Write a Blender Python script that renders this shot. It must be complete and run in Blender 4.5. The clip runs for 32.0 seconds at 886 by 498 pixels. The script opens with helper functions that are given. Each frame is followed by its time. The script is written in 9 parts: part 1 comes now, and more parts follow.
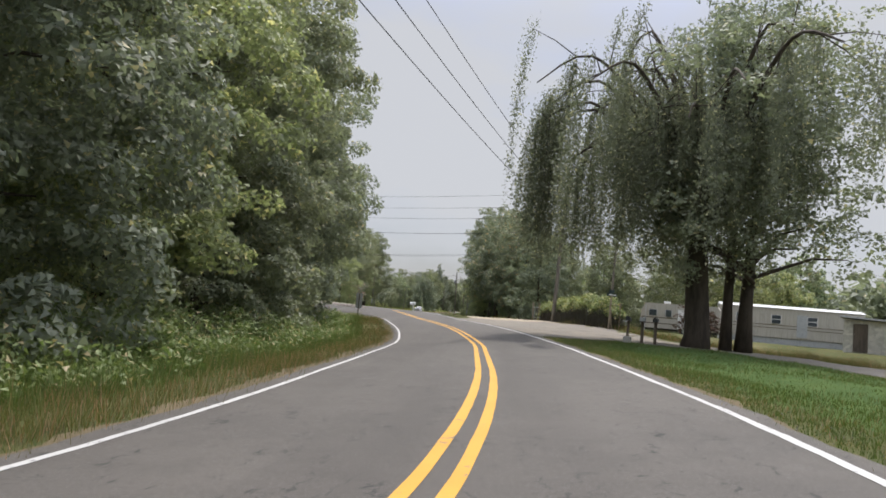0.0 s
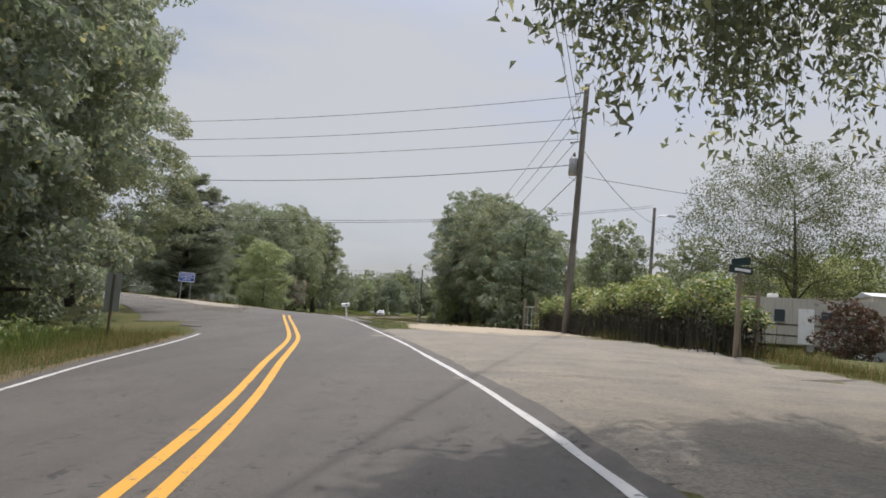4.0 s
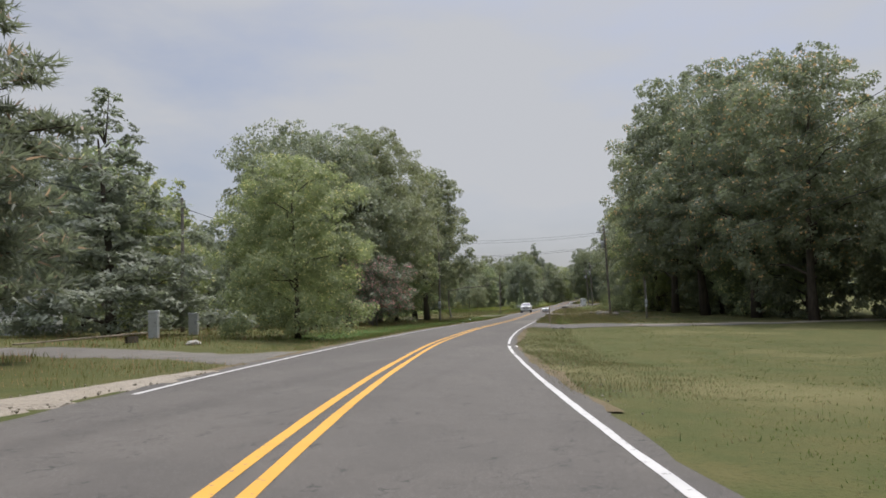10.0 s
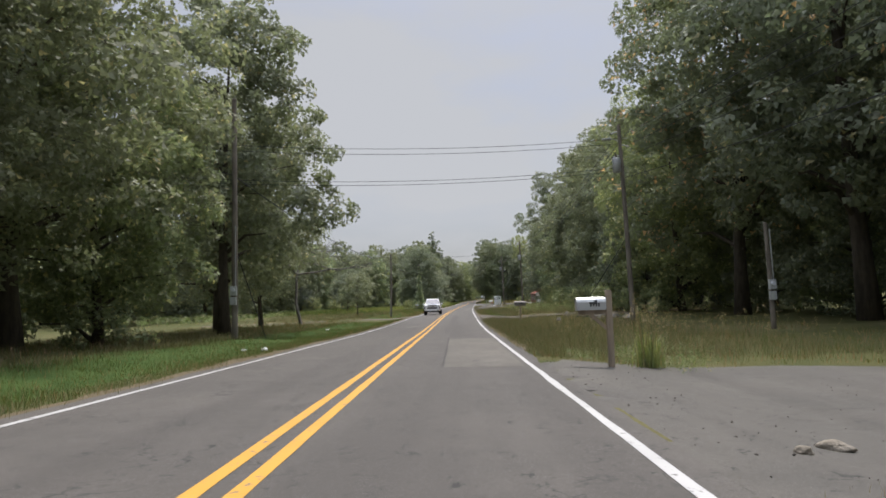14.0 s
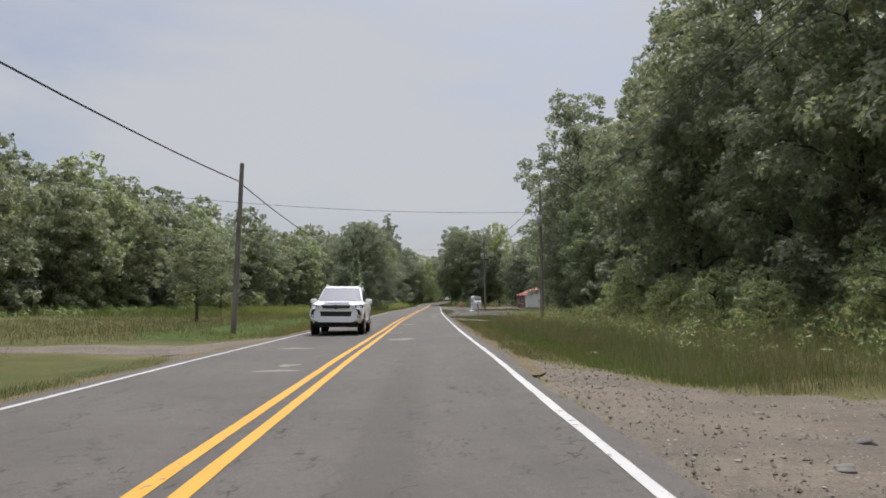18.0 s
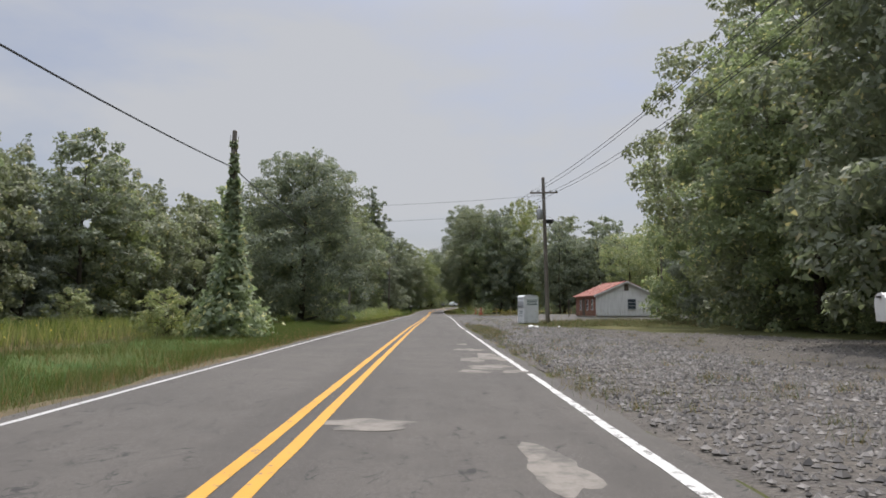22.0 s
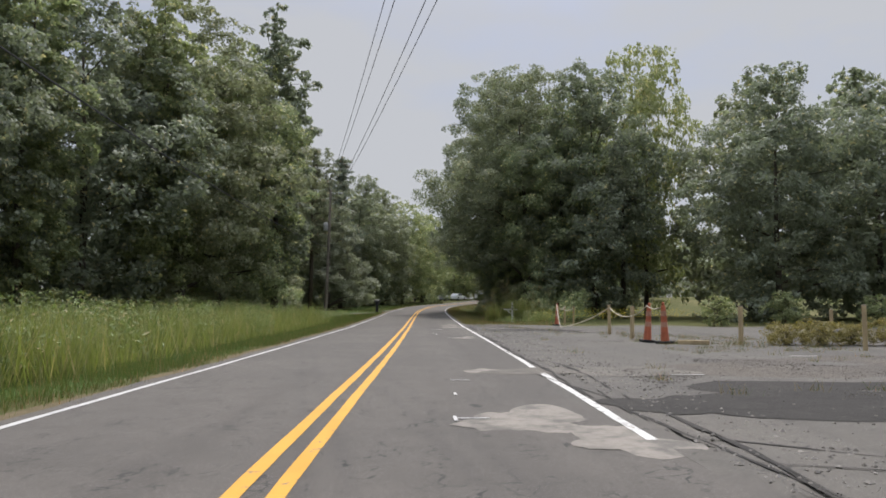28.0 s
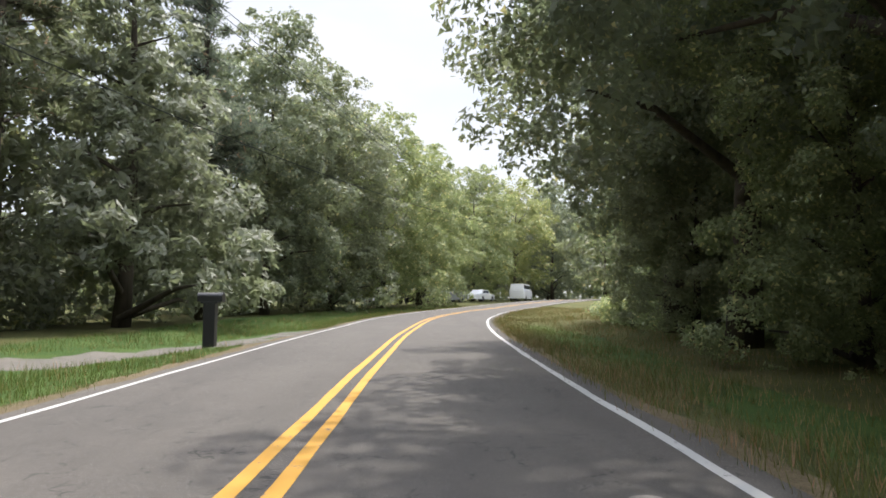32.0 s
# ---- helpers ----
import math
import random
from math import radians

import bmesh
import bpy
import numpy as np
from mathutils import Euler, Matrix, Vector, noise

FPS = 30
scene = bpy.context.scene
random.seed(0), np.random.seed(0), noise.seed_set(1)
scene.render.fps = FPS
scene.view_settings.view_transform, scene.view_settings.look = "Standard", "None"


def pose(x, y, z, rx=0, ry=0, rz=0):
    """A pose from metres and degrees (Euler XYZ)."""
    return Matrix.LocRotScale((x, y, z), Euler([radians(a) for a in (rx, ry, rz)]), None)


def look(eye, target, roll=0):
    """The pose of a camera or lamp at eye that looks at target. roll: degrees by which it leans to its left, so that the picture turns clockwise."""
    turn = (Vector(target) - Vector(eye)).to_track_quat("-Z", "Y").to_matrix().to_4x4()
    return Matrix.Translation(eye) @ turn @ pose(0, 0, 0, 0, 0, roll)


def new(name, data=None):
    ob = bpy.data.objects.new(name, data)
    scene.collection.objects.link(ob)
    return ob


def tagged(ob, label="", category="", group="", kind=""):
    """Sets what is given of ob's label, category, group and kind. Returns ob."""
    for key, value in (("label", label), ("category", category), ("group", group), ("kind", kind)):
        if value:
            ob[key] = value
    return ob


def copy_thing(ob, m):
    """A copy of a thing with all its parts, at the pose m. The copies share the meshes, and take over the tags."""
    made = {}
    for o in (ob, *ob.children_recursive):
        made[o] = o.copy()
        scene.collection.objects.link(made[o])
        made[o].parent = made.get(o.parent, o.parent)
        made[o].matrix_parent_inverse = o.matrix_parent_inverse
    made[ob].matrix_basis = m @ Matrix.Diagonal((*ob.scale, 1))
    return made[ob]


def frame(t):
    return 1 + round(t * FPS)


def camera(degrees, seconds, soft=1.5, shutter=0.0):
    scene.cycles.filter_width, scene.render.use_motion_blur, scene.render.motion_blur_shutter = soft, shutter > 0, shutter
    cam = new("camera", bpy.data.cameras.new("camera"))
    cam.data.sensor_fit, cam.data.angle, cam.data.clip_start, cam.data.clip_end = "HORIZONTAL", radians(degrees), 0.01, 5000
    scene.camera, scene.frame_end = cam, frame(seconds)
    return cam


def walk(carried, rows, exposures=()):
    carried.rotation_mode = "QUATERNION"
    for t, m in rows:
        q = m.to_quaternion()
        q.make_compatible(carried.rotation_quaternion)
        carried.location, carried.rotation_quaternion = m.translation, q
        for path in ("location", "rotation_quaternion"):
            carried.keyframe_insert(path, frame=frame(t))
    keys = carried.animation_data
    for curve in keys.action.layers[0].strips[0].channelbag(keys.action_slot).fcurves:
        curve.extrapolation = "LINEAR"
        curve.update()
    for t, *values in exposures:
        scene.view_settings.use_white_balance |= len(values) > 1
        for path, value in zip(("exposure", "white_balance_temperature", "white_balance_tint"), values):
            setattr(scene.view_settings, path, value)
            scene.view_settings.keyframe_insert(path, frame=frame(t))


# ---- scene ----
# camera: seconds, eye x y z, yaw, pitch, roll (degrees)
cam = camera(63.5, 32.0, soft=1.7)
PATH = [
    (0.0, 2.25, -1.10, 1.79, 3.91, 5.10, 5.14),
    (0.5, 2.54, 1.81, 1.80, -0.82, 5.29, 4.99),
    (1.0, 2.77, 4.62, 1.83, -3.53, 5.33, 4.86),
    (1.5, 3.12, 8.02, 1.86, -4.81, 5.31, 4.57),
    (2.0, 3.31, 11.65, 1.87, -5.02, 5.37, 4.26),
    (2.5, 3.67, 15.52, 1.91, -3.93, 5.41, 4.20),
    (3.0, 3.77, 19.70, 1.99, -2.26, 5.47, 4.24),
    (3.5, 3.55, 23.96, 2.06, -0.17, 5.44, 4.25),
    (4.0, 3.20, 28.00, 2.10, 1.96, 5.58, 4.49),
    (4.5, 2.70, 32.61, 2.22, 3.98, 5.82, 4.87),
    (6.5, -1.28, 52.90, 2.45, 10.96, 6.52, 3.92),
    (7.0, -2.65, 58.00, 2.60, 12.22, 6.43, 3.31),
    (7.5, -4.06, 63.16, 2.71, 12.98, 6.18, 2.36),
    (8.0, -5.46, 68.38, 2.82, 13.28, 5.92, 1.16),
    (8.5, -6.81, 73.63, 2.91, 12.99, 5.66, -0.00),
    (9.0, -8.04, 79.06, 2.93, 12.17, 5.35, -0.95),
    (9.5, -9.16, 84.59, 2.90, 11.28, 4.83, -1.48),
    (10.0, -10.32, 90.25, 2.84, 10.18, 4.68, -2.00),
    (10.5, -11.41, 96.24, 2.81, 8.87, 4.49, -2.30),
    (11.0, -12.30, 102.11, 2.70, 7.63, 4.22, -2.68),
    (11.5, -13.17, 108.11, 2.65, 6.17, 4.27, -3.02),
    (12.0, -13.90, 114.35, 2.50, 5.08, 4.26, -3.06),
    (12.5, -14.53, 120.88, 2.43, 4.00, 4.37, -2.86),
    (13.0, -15.02, 127.51, 2.40, 2.98, 4.44, -2.64),
    (13.5, -15.31, 134.35, 2.38, 2.17, 4.50, -2.41),
    (14.0, -15.49, 141.37, 2.40, 1.50, 4.49, -2.02),
    (14.5, -15.54, 148.54, 2.38, 0.80, 4.44, -1.79),
    (16.5, -15.81, 175.92, 2.27, -1.21, 4.72, -0.51),
    (17.0, -15.88, 182.64, 2.27, -1.28, 4.93, -0.01),
    (17.5, -15.95, 189.22, 2.32, -1.41, 4.75, 0.20),
    (18.0, -15.94, 195.93, 2.39, -1.59, 4.62, 0.24),
    (18.5, -15.98, 202.75, 2.47, -1.78, 4.47, 0.84),
    (19.0, -16.03, 209.71, 2.51, -1.91, 4.59, 1.56),
    (19.5, -15.93, 216.99, 2.54, -1.81, 4.52, 2.21),
    (20.0, -16.10, 223.78, 2.56, -1.71, 4.79, 2.19),
    (20.5, -16.12, 231.14, 2.63, -1.61, 4.96, 1.71),
    (21.0, -16.01, 238.52, 2.68, -1.62, 5.08, 1.07),
    (21.5, -15.92, 246.16, 2.71, -1.74, 5.11, 0.41),
    (22.0, -15.85, 253.67, 2.72, -1.68, 5.11, 0.01),
    (22.5, -15.71, 260.91, 2.75, -1.41, 4.86, -0.19),
    (23.0, -15.77, 268.95, 2.81, -1.68, 4.81, -0.26),
    (23.5, -15.63, 276.67, 2.86, -1.65, 4.88, -0.37),
    (24.0, -15.57, 284.28, 2.91, -1.63, 4.83, -0.29),
    (24.5, -15.46, 291.89, 2.95, -1.62, 4.80, -0.15),
    (26.5, -14.88, 321.02, 3.18, -2.50, 5.03, 1.19),
    (27.0, -14.66, 328.58, 3.27, -2.54, 4.98, 0.94),
    (27.5, -14.41, 336.13, 3.36, -2.42, 4.76, 0.49),
    (28.0, -14.27, 343.70, 3.39, -2.29, 4.72, 0.33),
    (28.5, -14.16, 351.34, 3.40, -2.03, 4.72, 0.40),
    (29.0, -13.96, 359.02, 3.40, -1.79, 4.81, 0.36),
    (29.5, -13.84, 366.91, 3.44, -1.76, 4.82, 0.67),
    (30.0, -13.72, 374.72, 3.53, -1.66, 4.71, 1.15),
    (30.5, -13.72, 382.84, 3.54, -1.61, 4.97, 1.61),
    (31.0, -13.52, 390.47, 3.65, -1.71, 4.96, 1.37),
    (31.5, -13.27, 398.59, 3.70, -1.79, 5.06, 1.00),
    (32.0, -13.15, 406.35, 3.84, -2.19, 4.97, 0.33),
]


def aim(x, y, z, yaw, pitch, roll):
    a, b = radians(yaw), radians(pitch)
    return look((x, y, z), (x - math.sin(a) * math.cos(b), y + math.cos(a) * math.cos(b), z + math.sin(b)), roll)


walk(cam, [(t, aim(*r)) for t, *r in PATH], [(0.0, 0.3, 6380, 13), (1.5, 0.3, 6380, 13), (3.0, 0.25, 6380, 13), (4.0, 0.2, 6380, 13), (7.0, 0.0, 6380, 13), (9.0, 0.05, 6380, 13), (12.0, 0.15, 6380, 13), (26.5, 0.1, 6380, 13), (29.0, 0.25, 6380, 13), (30.0, 0.5, 6380, 13), (31.0, 0.75, 6380, 13), (32.0, 1.0, 6380, 13)])

# ---- world and sun ----
SUN_EL, SUN_AZ = 61.0, 14.0          # degrees above the horizon, and from +y towards +x
world = bpy.data.worlds.new("hazy_sky")
scene.world = world
world.use_nodes = True
wn, wl = world.node_tree.nodes, world.node_tree.links
wn.clear()
sky = wn.new("ShaderNodeTexSky")
sky.sky_type, sky.sun_disc = "NISHITA", False
sky.sun_elevation, sky.sun_rotation = radians(SUN_EL), radians(SUN_AZ)
sky.dust_density, sky.air_density, sky.ozone_density = 4.0, 1.0, 2.0
coord = wn.new("ShaderNodeTexCoord")
stretch = wn.new("ShaderNodeMapping")
stretch.inputs["Scale"].default_value = (1.0, 1.0, 2.6)
veil = wn.new("ShaderNodeTexNoise")
veil.inputs["Scale"].default_value, veil.inputs["Detail"].default_value, veil.inputs["Roughness"].default_value = 1.7, 6.0, 0.55
ramp = wn.new("ShaderNodeValToRGB")
ramp.color_ramp.elements[0].position, ramp.color_ramp.elements[0].color = 0.41, (0.30, 0.30, 0.30, 1)
ramp.color_ramp.elements[1].position, ramp.color_ramp.elements[1].color = 0.61, (0.94, 0.94, 0.94, 1)
mix = wn.new("ShaderNodeMix")
mix.data_type = "RGBA"
dim = wn.new("ShaderNodeMix")
dim.data_type, dim.blend_type = "RGBA", "MULTIPLY"
dim.inputs["Factor"].default_value = 1.0
dim.inputs["B"].default_value = (0.108, 0.114, 0.124, 1)
back = wn.new("ShaderNodeBackground")
back.inputs["Strength"].default_value = 1.0
wout = wn.new("ShaderNodeOutputWorld")
wl.new(coord.outputs["Generated"], stretch.inputs["Vector"])
wl.new(stretch.outputs["Vector"], veil.inputs["Vector"])
wl.new(veil.outputs["Fac"], ramp.inputs["Fac"])
wl.new(sky.outputs["Color"], dim.inputs["A"])
wl.new(dim.outputs["Result"], mix.inputs["A"])
mix.inputs["B"].default_value = (0.662, 0.682, 0.694, 1)
wl.new(ramp.outputs["Color"], mix.inputs["Factor"])
# a hazy sky grows brighter towards the high sun
split = wn.new("ShaderNodeSeparateXYZ")
rise = wn.new("ShaderNodeMapRange")
rise.interpolation_type = "SMOOTHSTEP"
rise.inputs["From Min"].default_value, rise.inputs["From Max"].default_value = 0.38, 1.0
rise.inputs["To Min"].default_value, rise.inputs["To Max"].default_value = 0.77, 3.7
glow = wn.new("ShaderNodeVectorMath")
glow.operation = "SCALE"
wl.new(coord.outputs["Generated"], split.inputs["Vector"])
wl.new(split.outputs["Z"], rise.inputs["Value"])
wl.new(mix.outputs["Result"], glow.inputs[0])
wl.new(rise.outputs["Result"], glow.inputs["Scale"])
wl.new(glow.outputs["Vector"], back.inputs["Color"])
wl.new(back.outputs["Background"], wout.inputs["Surface"])

sun = new("sun", bpy.data.lights.new("sun", "SUN"))
sun.data.energy, sun.data.angle, sun.data.color = 3.1, radians(0.8), (1.0, 0.95, 0.86)
se, sa = radians(SUN_EL), radians(SUN_AZ)
sun.matrix_world = look((100 * math.sin(sa) * math.cos(se), 100 * math.cos(sa) * math.cos(se), 100 * math.sin(se)), (0, 0, 0))

# ---- materials ----
def material(name, build):
    m = bpy.data.materials.new(name)
    m.use_nodes = True
    nt = m.node_tree
    nt.nodes.clear()
    out = nt.nodes.new("ShaderNodeOutputMaterial")
    shader = build(nt)
    nt.links.new(shader, out.inputs["Surface"])
    return m


def node(nt, kind, **values):
    n = nt.nodes.new(kind)
    for key, value in values.items():
        n.inputs[key.replace("_", " ")].default_value = value
    return n


def blend(nt, fac, a, b, mode="MIX"):
    n = nt.nodes.new("ShaderNodeMix")
    n.data_type, n.blend_type = "RGBA", mode
    for socket, value in (("Factor", fac), ("A", a), ("B", b)):
        if isinstance(value, bpy.types.NodeSocket):
            nt.links.new(value, n.inputs[socket])
        elif socket == "Factor":
            n.inputs[socket].default_value = value
        else:
            n.inputs[socket].default_value = (*value, 1) if len(value) == 3 else value
    return n.outputs["Result"]


def ramped(nt, source, low, high, v0=0.0, v1=1.0):
    n = nt.nodes.new("ShaderNodeMapRange")
    n.interpolation_type = "SMOOTHSTEP"
    nt.links.new(source, n.inputs["Value"])
    n.inputs["From Min"].default_value, n.inputs["From Max"].default_value = low, high
    n.inputs["To Min"].default_value, n.inputs["To Max"].default_value = v0, v1
    return n.outputs["Result"]


def noisy(nt, scale, detail=4.0, rough=0.55, stretch=(1, 1, 1), local=False):
    c = nt.nodes.new("ShaderNodeTexCoord") if local else nt.nodes.new("ShaderNodeNewGeometry")
    mp = nt.nodes.new("ShaderNodeMapping")
    mp.inputs["Scale"].default_value = stretch
    nt.links.new(c.outputs["Object" if local else "Position"], mp.inputs["Vector"])
    n = node(nt, "ShaderNodeTexNoise", Scale=scale, Detail=detail, Roughness=rough)
    nt.links.new(mp.outputs["Vector"], n.inputs["Vector"])
    return n.outputs["Fac"]


def bumped(nt, height, strength, distance):
    b = node(nt, "ShaderNodeBump", Strength=strength, Distance=distance)
    nt.links.new(height, b.inputs["Height"])
    return b.outputs["Normal"]


def principled(nt, color, rough=0.8, normal=None, metal=0.0, spec=0.3):
    p = node(nt, "ShaderNodeBsdfPrincipled", Metallic=metal)
    p.inputs["Specular IOR Level"].default_value = spec
    for socket, value in (("Base Color", color), ("Roughness", rough)):
        if isinstance(value, bpy.types.NodeSocket):
            nt.links.new(value, p.inputs[socket])
        else:
            p.inputs[socket].default_value = (*value, 1) if socket == "Base Color" else value
    if normal is not None:
        nt.links.new(normal, p.inputs["Normal"])
    return p.outputs["BSDF"]


def simple(name, color, rough=0.6, metal=0.0, grime=0.25, scale=6.0, spec=0.4, local=True):
    """A painted or plain surface with two scales of dirt and a little relief."""
    def build(nt):
        big, small = noisy(nt, scale, 3, local=local), noisy(nt, scale * 9, 4, local=local)
        dirty = tuple(c * (1 - grime) * 0.75 for c in color)
        c = blend(nt, ramped(nt, big, 0.45, 0.75, 0, grime * 2), color, dirty)
        c = blend(nt, ramped(nt, small, 0.5, 0.8, 0, grime), c, dirty)
        return principled(nt, c, rough, bumped(nt, small, 0.15, 0.004), metal, spec)
    return material(name, build)


def asphalt(name, base, dark, light, crack=1.0):
    def build(nt):
        g = nt.nodes.new("ShaderNodeNewGeometry")
        fine, mid, big = noisy(nt, 90, 3, 0.7), noisy(nt, 6, 5, 0.6), noisy(nt, 0.35, 4, 0.6)
        lanes = noisy(nt, 0.5, 3, 0.5, stretch=(2.2, 0.08, 1))
        c = blend(nt, ramped(nt, big, 0.35, 0.7), base, light)
        c = blend(nt, ramped(nt, lanes, 0.42, 0.7, 0, 0.55), c, dark)
        c = blend(nt, ramped(nt, mid, 0.55, 0.8, 0, 0.5), c, dark)
        c = blend(nt, ramped(nt, fine, 0.35, 0.65, 0, 0.5), c, tuple(v * 0.55 for v in base))
        c = blend(nt, ramped(nt, noisy(nt, 24, 4, 0.75, stretch=(1.4, 0.8, 1)), 0.5, 0.68, 0, 0.5), c, tuple(v * 0.6 for v in base))
        c = blend(nt, ramped(nt, noisy(nt, 34, 3, 0.7), 0.60, 0.72, 0, 0.45), c, tuple(v * 1.7 for v in base))
        c = blend(nt, ramped(nt, noisy(nt, 160, 2), 0.62, 0.75, 0, 0.5), c, (0.42, 0.41, 0.39))
        warp = noisy(nt, 1.3, 4)
        vec = nt.nodes.new("ShaderNodeVectorMath")
        vec.operation = "MULTIPLY_ADD"
        nt.links.new(warp, vec.inputs[0])
        vec.inputs[1].default_value = (1.1, 1.1, 0)
        nt.links.new(g.outputs["Position"], vec.inputs[2])
        v = node(nt, "ShaderNodeTexVoronoi", Scale=1.7)
        v.feature = "DISTANCE_TO_EDGE"
        nt.links.new(vec.outputs["Vector"], v.inputs["Vector"])
        line = ramped(nt, v.outputs["Distance"], 0.003, 0.014, 1, 0)
        where = ramped(nt, noisy(nt, 0.9, 4, 0.7), 0.52, 0.60, 0, crack * 0.8)
        both = nt.nodes.new("ShaderNodeMath")
        both.operation = "MULTIPLY"
        nt.links.new(line, both.inputs[0])
        nt.links.new(where, both.inputs[1])
        c = blend(nt, both.outputs["Value"], c, (0.035, 0.034, 0.032))
        vec2 = nt.nodes.new("ShaderNodeVectorMath")
        vec2.operation = "MULTIPLY_ADD"
        nt.links.new(noisy(nt, 5, 3), vec2.inputs[0])
        vec2.inputs[1].default_value = (0.35, 0.35, 0)
        nt.links.new(g.outputs["Position"], vec2.inputs[2])
        v2 = node(nt, "ShaderNodeTexVoronoi", Scale=4.6)
        v2.feature = "DISTANCE_TO_EDGE"
        nt.links.new(vec2.outputs["Vector"], v2.inputs["Vector"])
        short = nt.nodes.new("ShaderNodeMath")
        short.operation = "MULTIPLY"
        nt.links.new(ramped(nt, v2.outputs["Distance"], 0.015, 0.055, 1, 0), short.inputs[0])
        nt.links.new(ramped(nt, noisy(nt, 2.6, 4, 0.7, stretch=(1.6, 0.5, 1)), 0.53, 0.62, 0, crack), short.inputs[1])
        c = blend(nt, short.outputs["Value"], c, (0.030, 0.029, 0.027))
        c = blend(nt, ramped(nt, noisy(nt, 1.6, 5, 0.65), 0.45, 0.7, 0, 0.35), c, tuple(k * 0.72 for k in base))
        return principled(nt, c, 0.86, bumped(nt, fine, 0.35, 0.006), spec=0.25)
    return material(name, build)


def loose(name, a, b, c3, scale=28.0, lump=0.02):
    """Gravel, sand or soil."""
    def build(nt):
        g = nt.nodes.new("ShaderNodeNewGeometry")
        v = node(nt, "ShaderNodeTexVoronoi", Scale=scale)
        nt.links.new(g.outputs["Position"], v.inputs["Vector"])
        c = blend(nt, ramped(nt, noisy(nt, 0.7, 5, 0.6), 0.35, 0.68), a, b)
        c = blend(nt, ramped(nt, noisy(nt, 5, 4, 0.65), 0.5, 0.75, 0, 0.8), c, c3)
        shade = nt.nodes.new("ShaderNodeSeparateColor")
        nt.links.new(v.outputs["Color"], shade.inputs["Color"])
        c = blend(nt, ramped(nt, shade.outputs["Red"], 0.1, 0.9, 0, 0.45), c, tuple(k * 0.45 for k in a))
        return principled(nt, c, 0.95, bumped(nt, v.outputs["Distance"], 0.6, lump), spec=0.15)
    return material(name, build)


def turf(name, green, green2, straw, soil, dry=0.5):
    def build(nt):
        big, mid, fine = noisy(nt, 0.09, 4, 0.6), noisy(nt, 0.8, 5, 0.65), noisy(nt, 14, 4, 0.7)
        c = blend(nt, ramped(nt, mid, 0.35, 0.65), green, green2)
        c = blend(nt, ramped(nt, big, 0.62 - dry * 0.3, 0.74 - dry * 0.2, 0, 0.85), c, straw)
        c = blend(nt, ramped(nt, mid, 0.58, 0.8, 0, 0.6 * dry + 0.1), c, straw)
        c = blend(nt, ramped(nt, fine, 0.5, 0.75, 0, 0.7), c, tuple(k * 0.45 for k in green))
        c = blend(nt, ramped(nt, noisy(nt, 2.3, 5, 0.7), 0.66, 0.78, 0, 0.6), c, soil)
        return principled(nt, c, 0.95, bumped(nt, fine, 0.8, 0.05), spec=0.1)
    return material(name, build)


def leafy(name, dark, light, rare=None, glow=0.35, rare_part=0.06):
    """Leaf colour varies from leaf to leaf and from plant to plant; thin waxy leaves shine a little and let some light through."""
    tree = glow > 0.4
    if tree:
        light = tuple(0.45 * a + 0.55 * b for a, b in zip(dark, light))

    def build(nt):
        g, o = nt.nodes.new("ShaderNodeNewGeometry"), nt.nodes.new("ShaderNodeObjectInfo")
        c = blend(nt, ramped(nt, g.outputs["Random Per Island"], 0.0, 1.0), dark, light)
        patch = noisy(nt, 0.45, 3)
        c = blend(nt, ramped(nt, patch, 0.4, 0.7, 0, 0.5), c, light)
        c = blend(nt, ramped(nt, o.outputs["Random"], 0.0, 1.0, 0, 0.45), c, tuple(0.5 * (a + b) * k for a, b, k in zip(dark, light, (1.25, 1.1, 0.7))))
        if rare:
            c = blend(nt, ramped(nt, g.outputs["Random Per Island"], 1 - rare_part - 0.01, 1 - rare_part), c, rare)
        p = principled(nt, c, 0.72 if tree else 0.6, spec=0.55 if tree else 0.35)
        t = nt.nodes.new("ShaderNodeBsdfTranslucent")
        if tree:                       # what a leaf lets through comes on top of what it throws back
            nt.links.new(blend(nt, 1.0, c, (1.0, 1.06, 0.92), "MULTIPLY"), t.inputs["Color"])
            m = nt.nodes.new("ShaderNodeAddShader")
            nt.links.new(p, m.inputs[0])
            nt.links.new(t.outputs["BSDF"], m.inputs[1])
        else:
            nt.links.new(blend(nt, 1.0, c, (1.0, 1.1, 0.72), "MULTIPLY"), t.inputs["Color"])
            m = nt.nodes.new("ShaderNodeMixShader")
            m.inputs["Fac"].default_value = glow
            nt.links.new(p, m.inputs[1])
            nt.links.new(t.outputs["BSDF"], m.inputs[2])
        return m.outputs["Shader"]
    return material(name, build)


def bark(name, a, b, scale=5.0):
    def build(nt):
        n = noisy(nt, scale, 5, 0.65, stretch=(1, 1, 0.22), local=True)
        c = blend(nt, ramped(nt, n, 0.35, 0.68), a, b)
        c = blend(nt, ramped(nt, noisy(nt, 1.1, 3, local=True), 0.5, 0.75, 0, 0.5), c, tuple(k * 0.55 for k in a))
        return principled(nt, c, 0.92, bumped(nt, n, 0.8, 0.03), spec=0.15)
    return material(name, build)


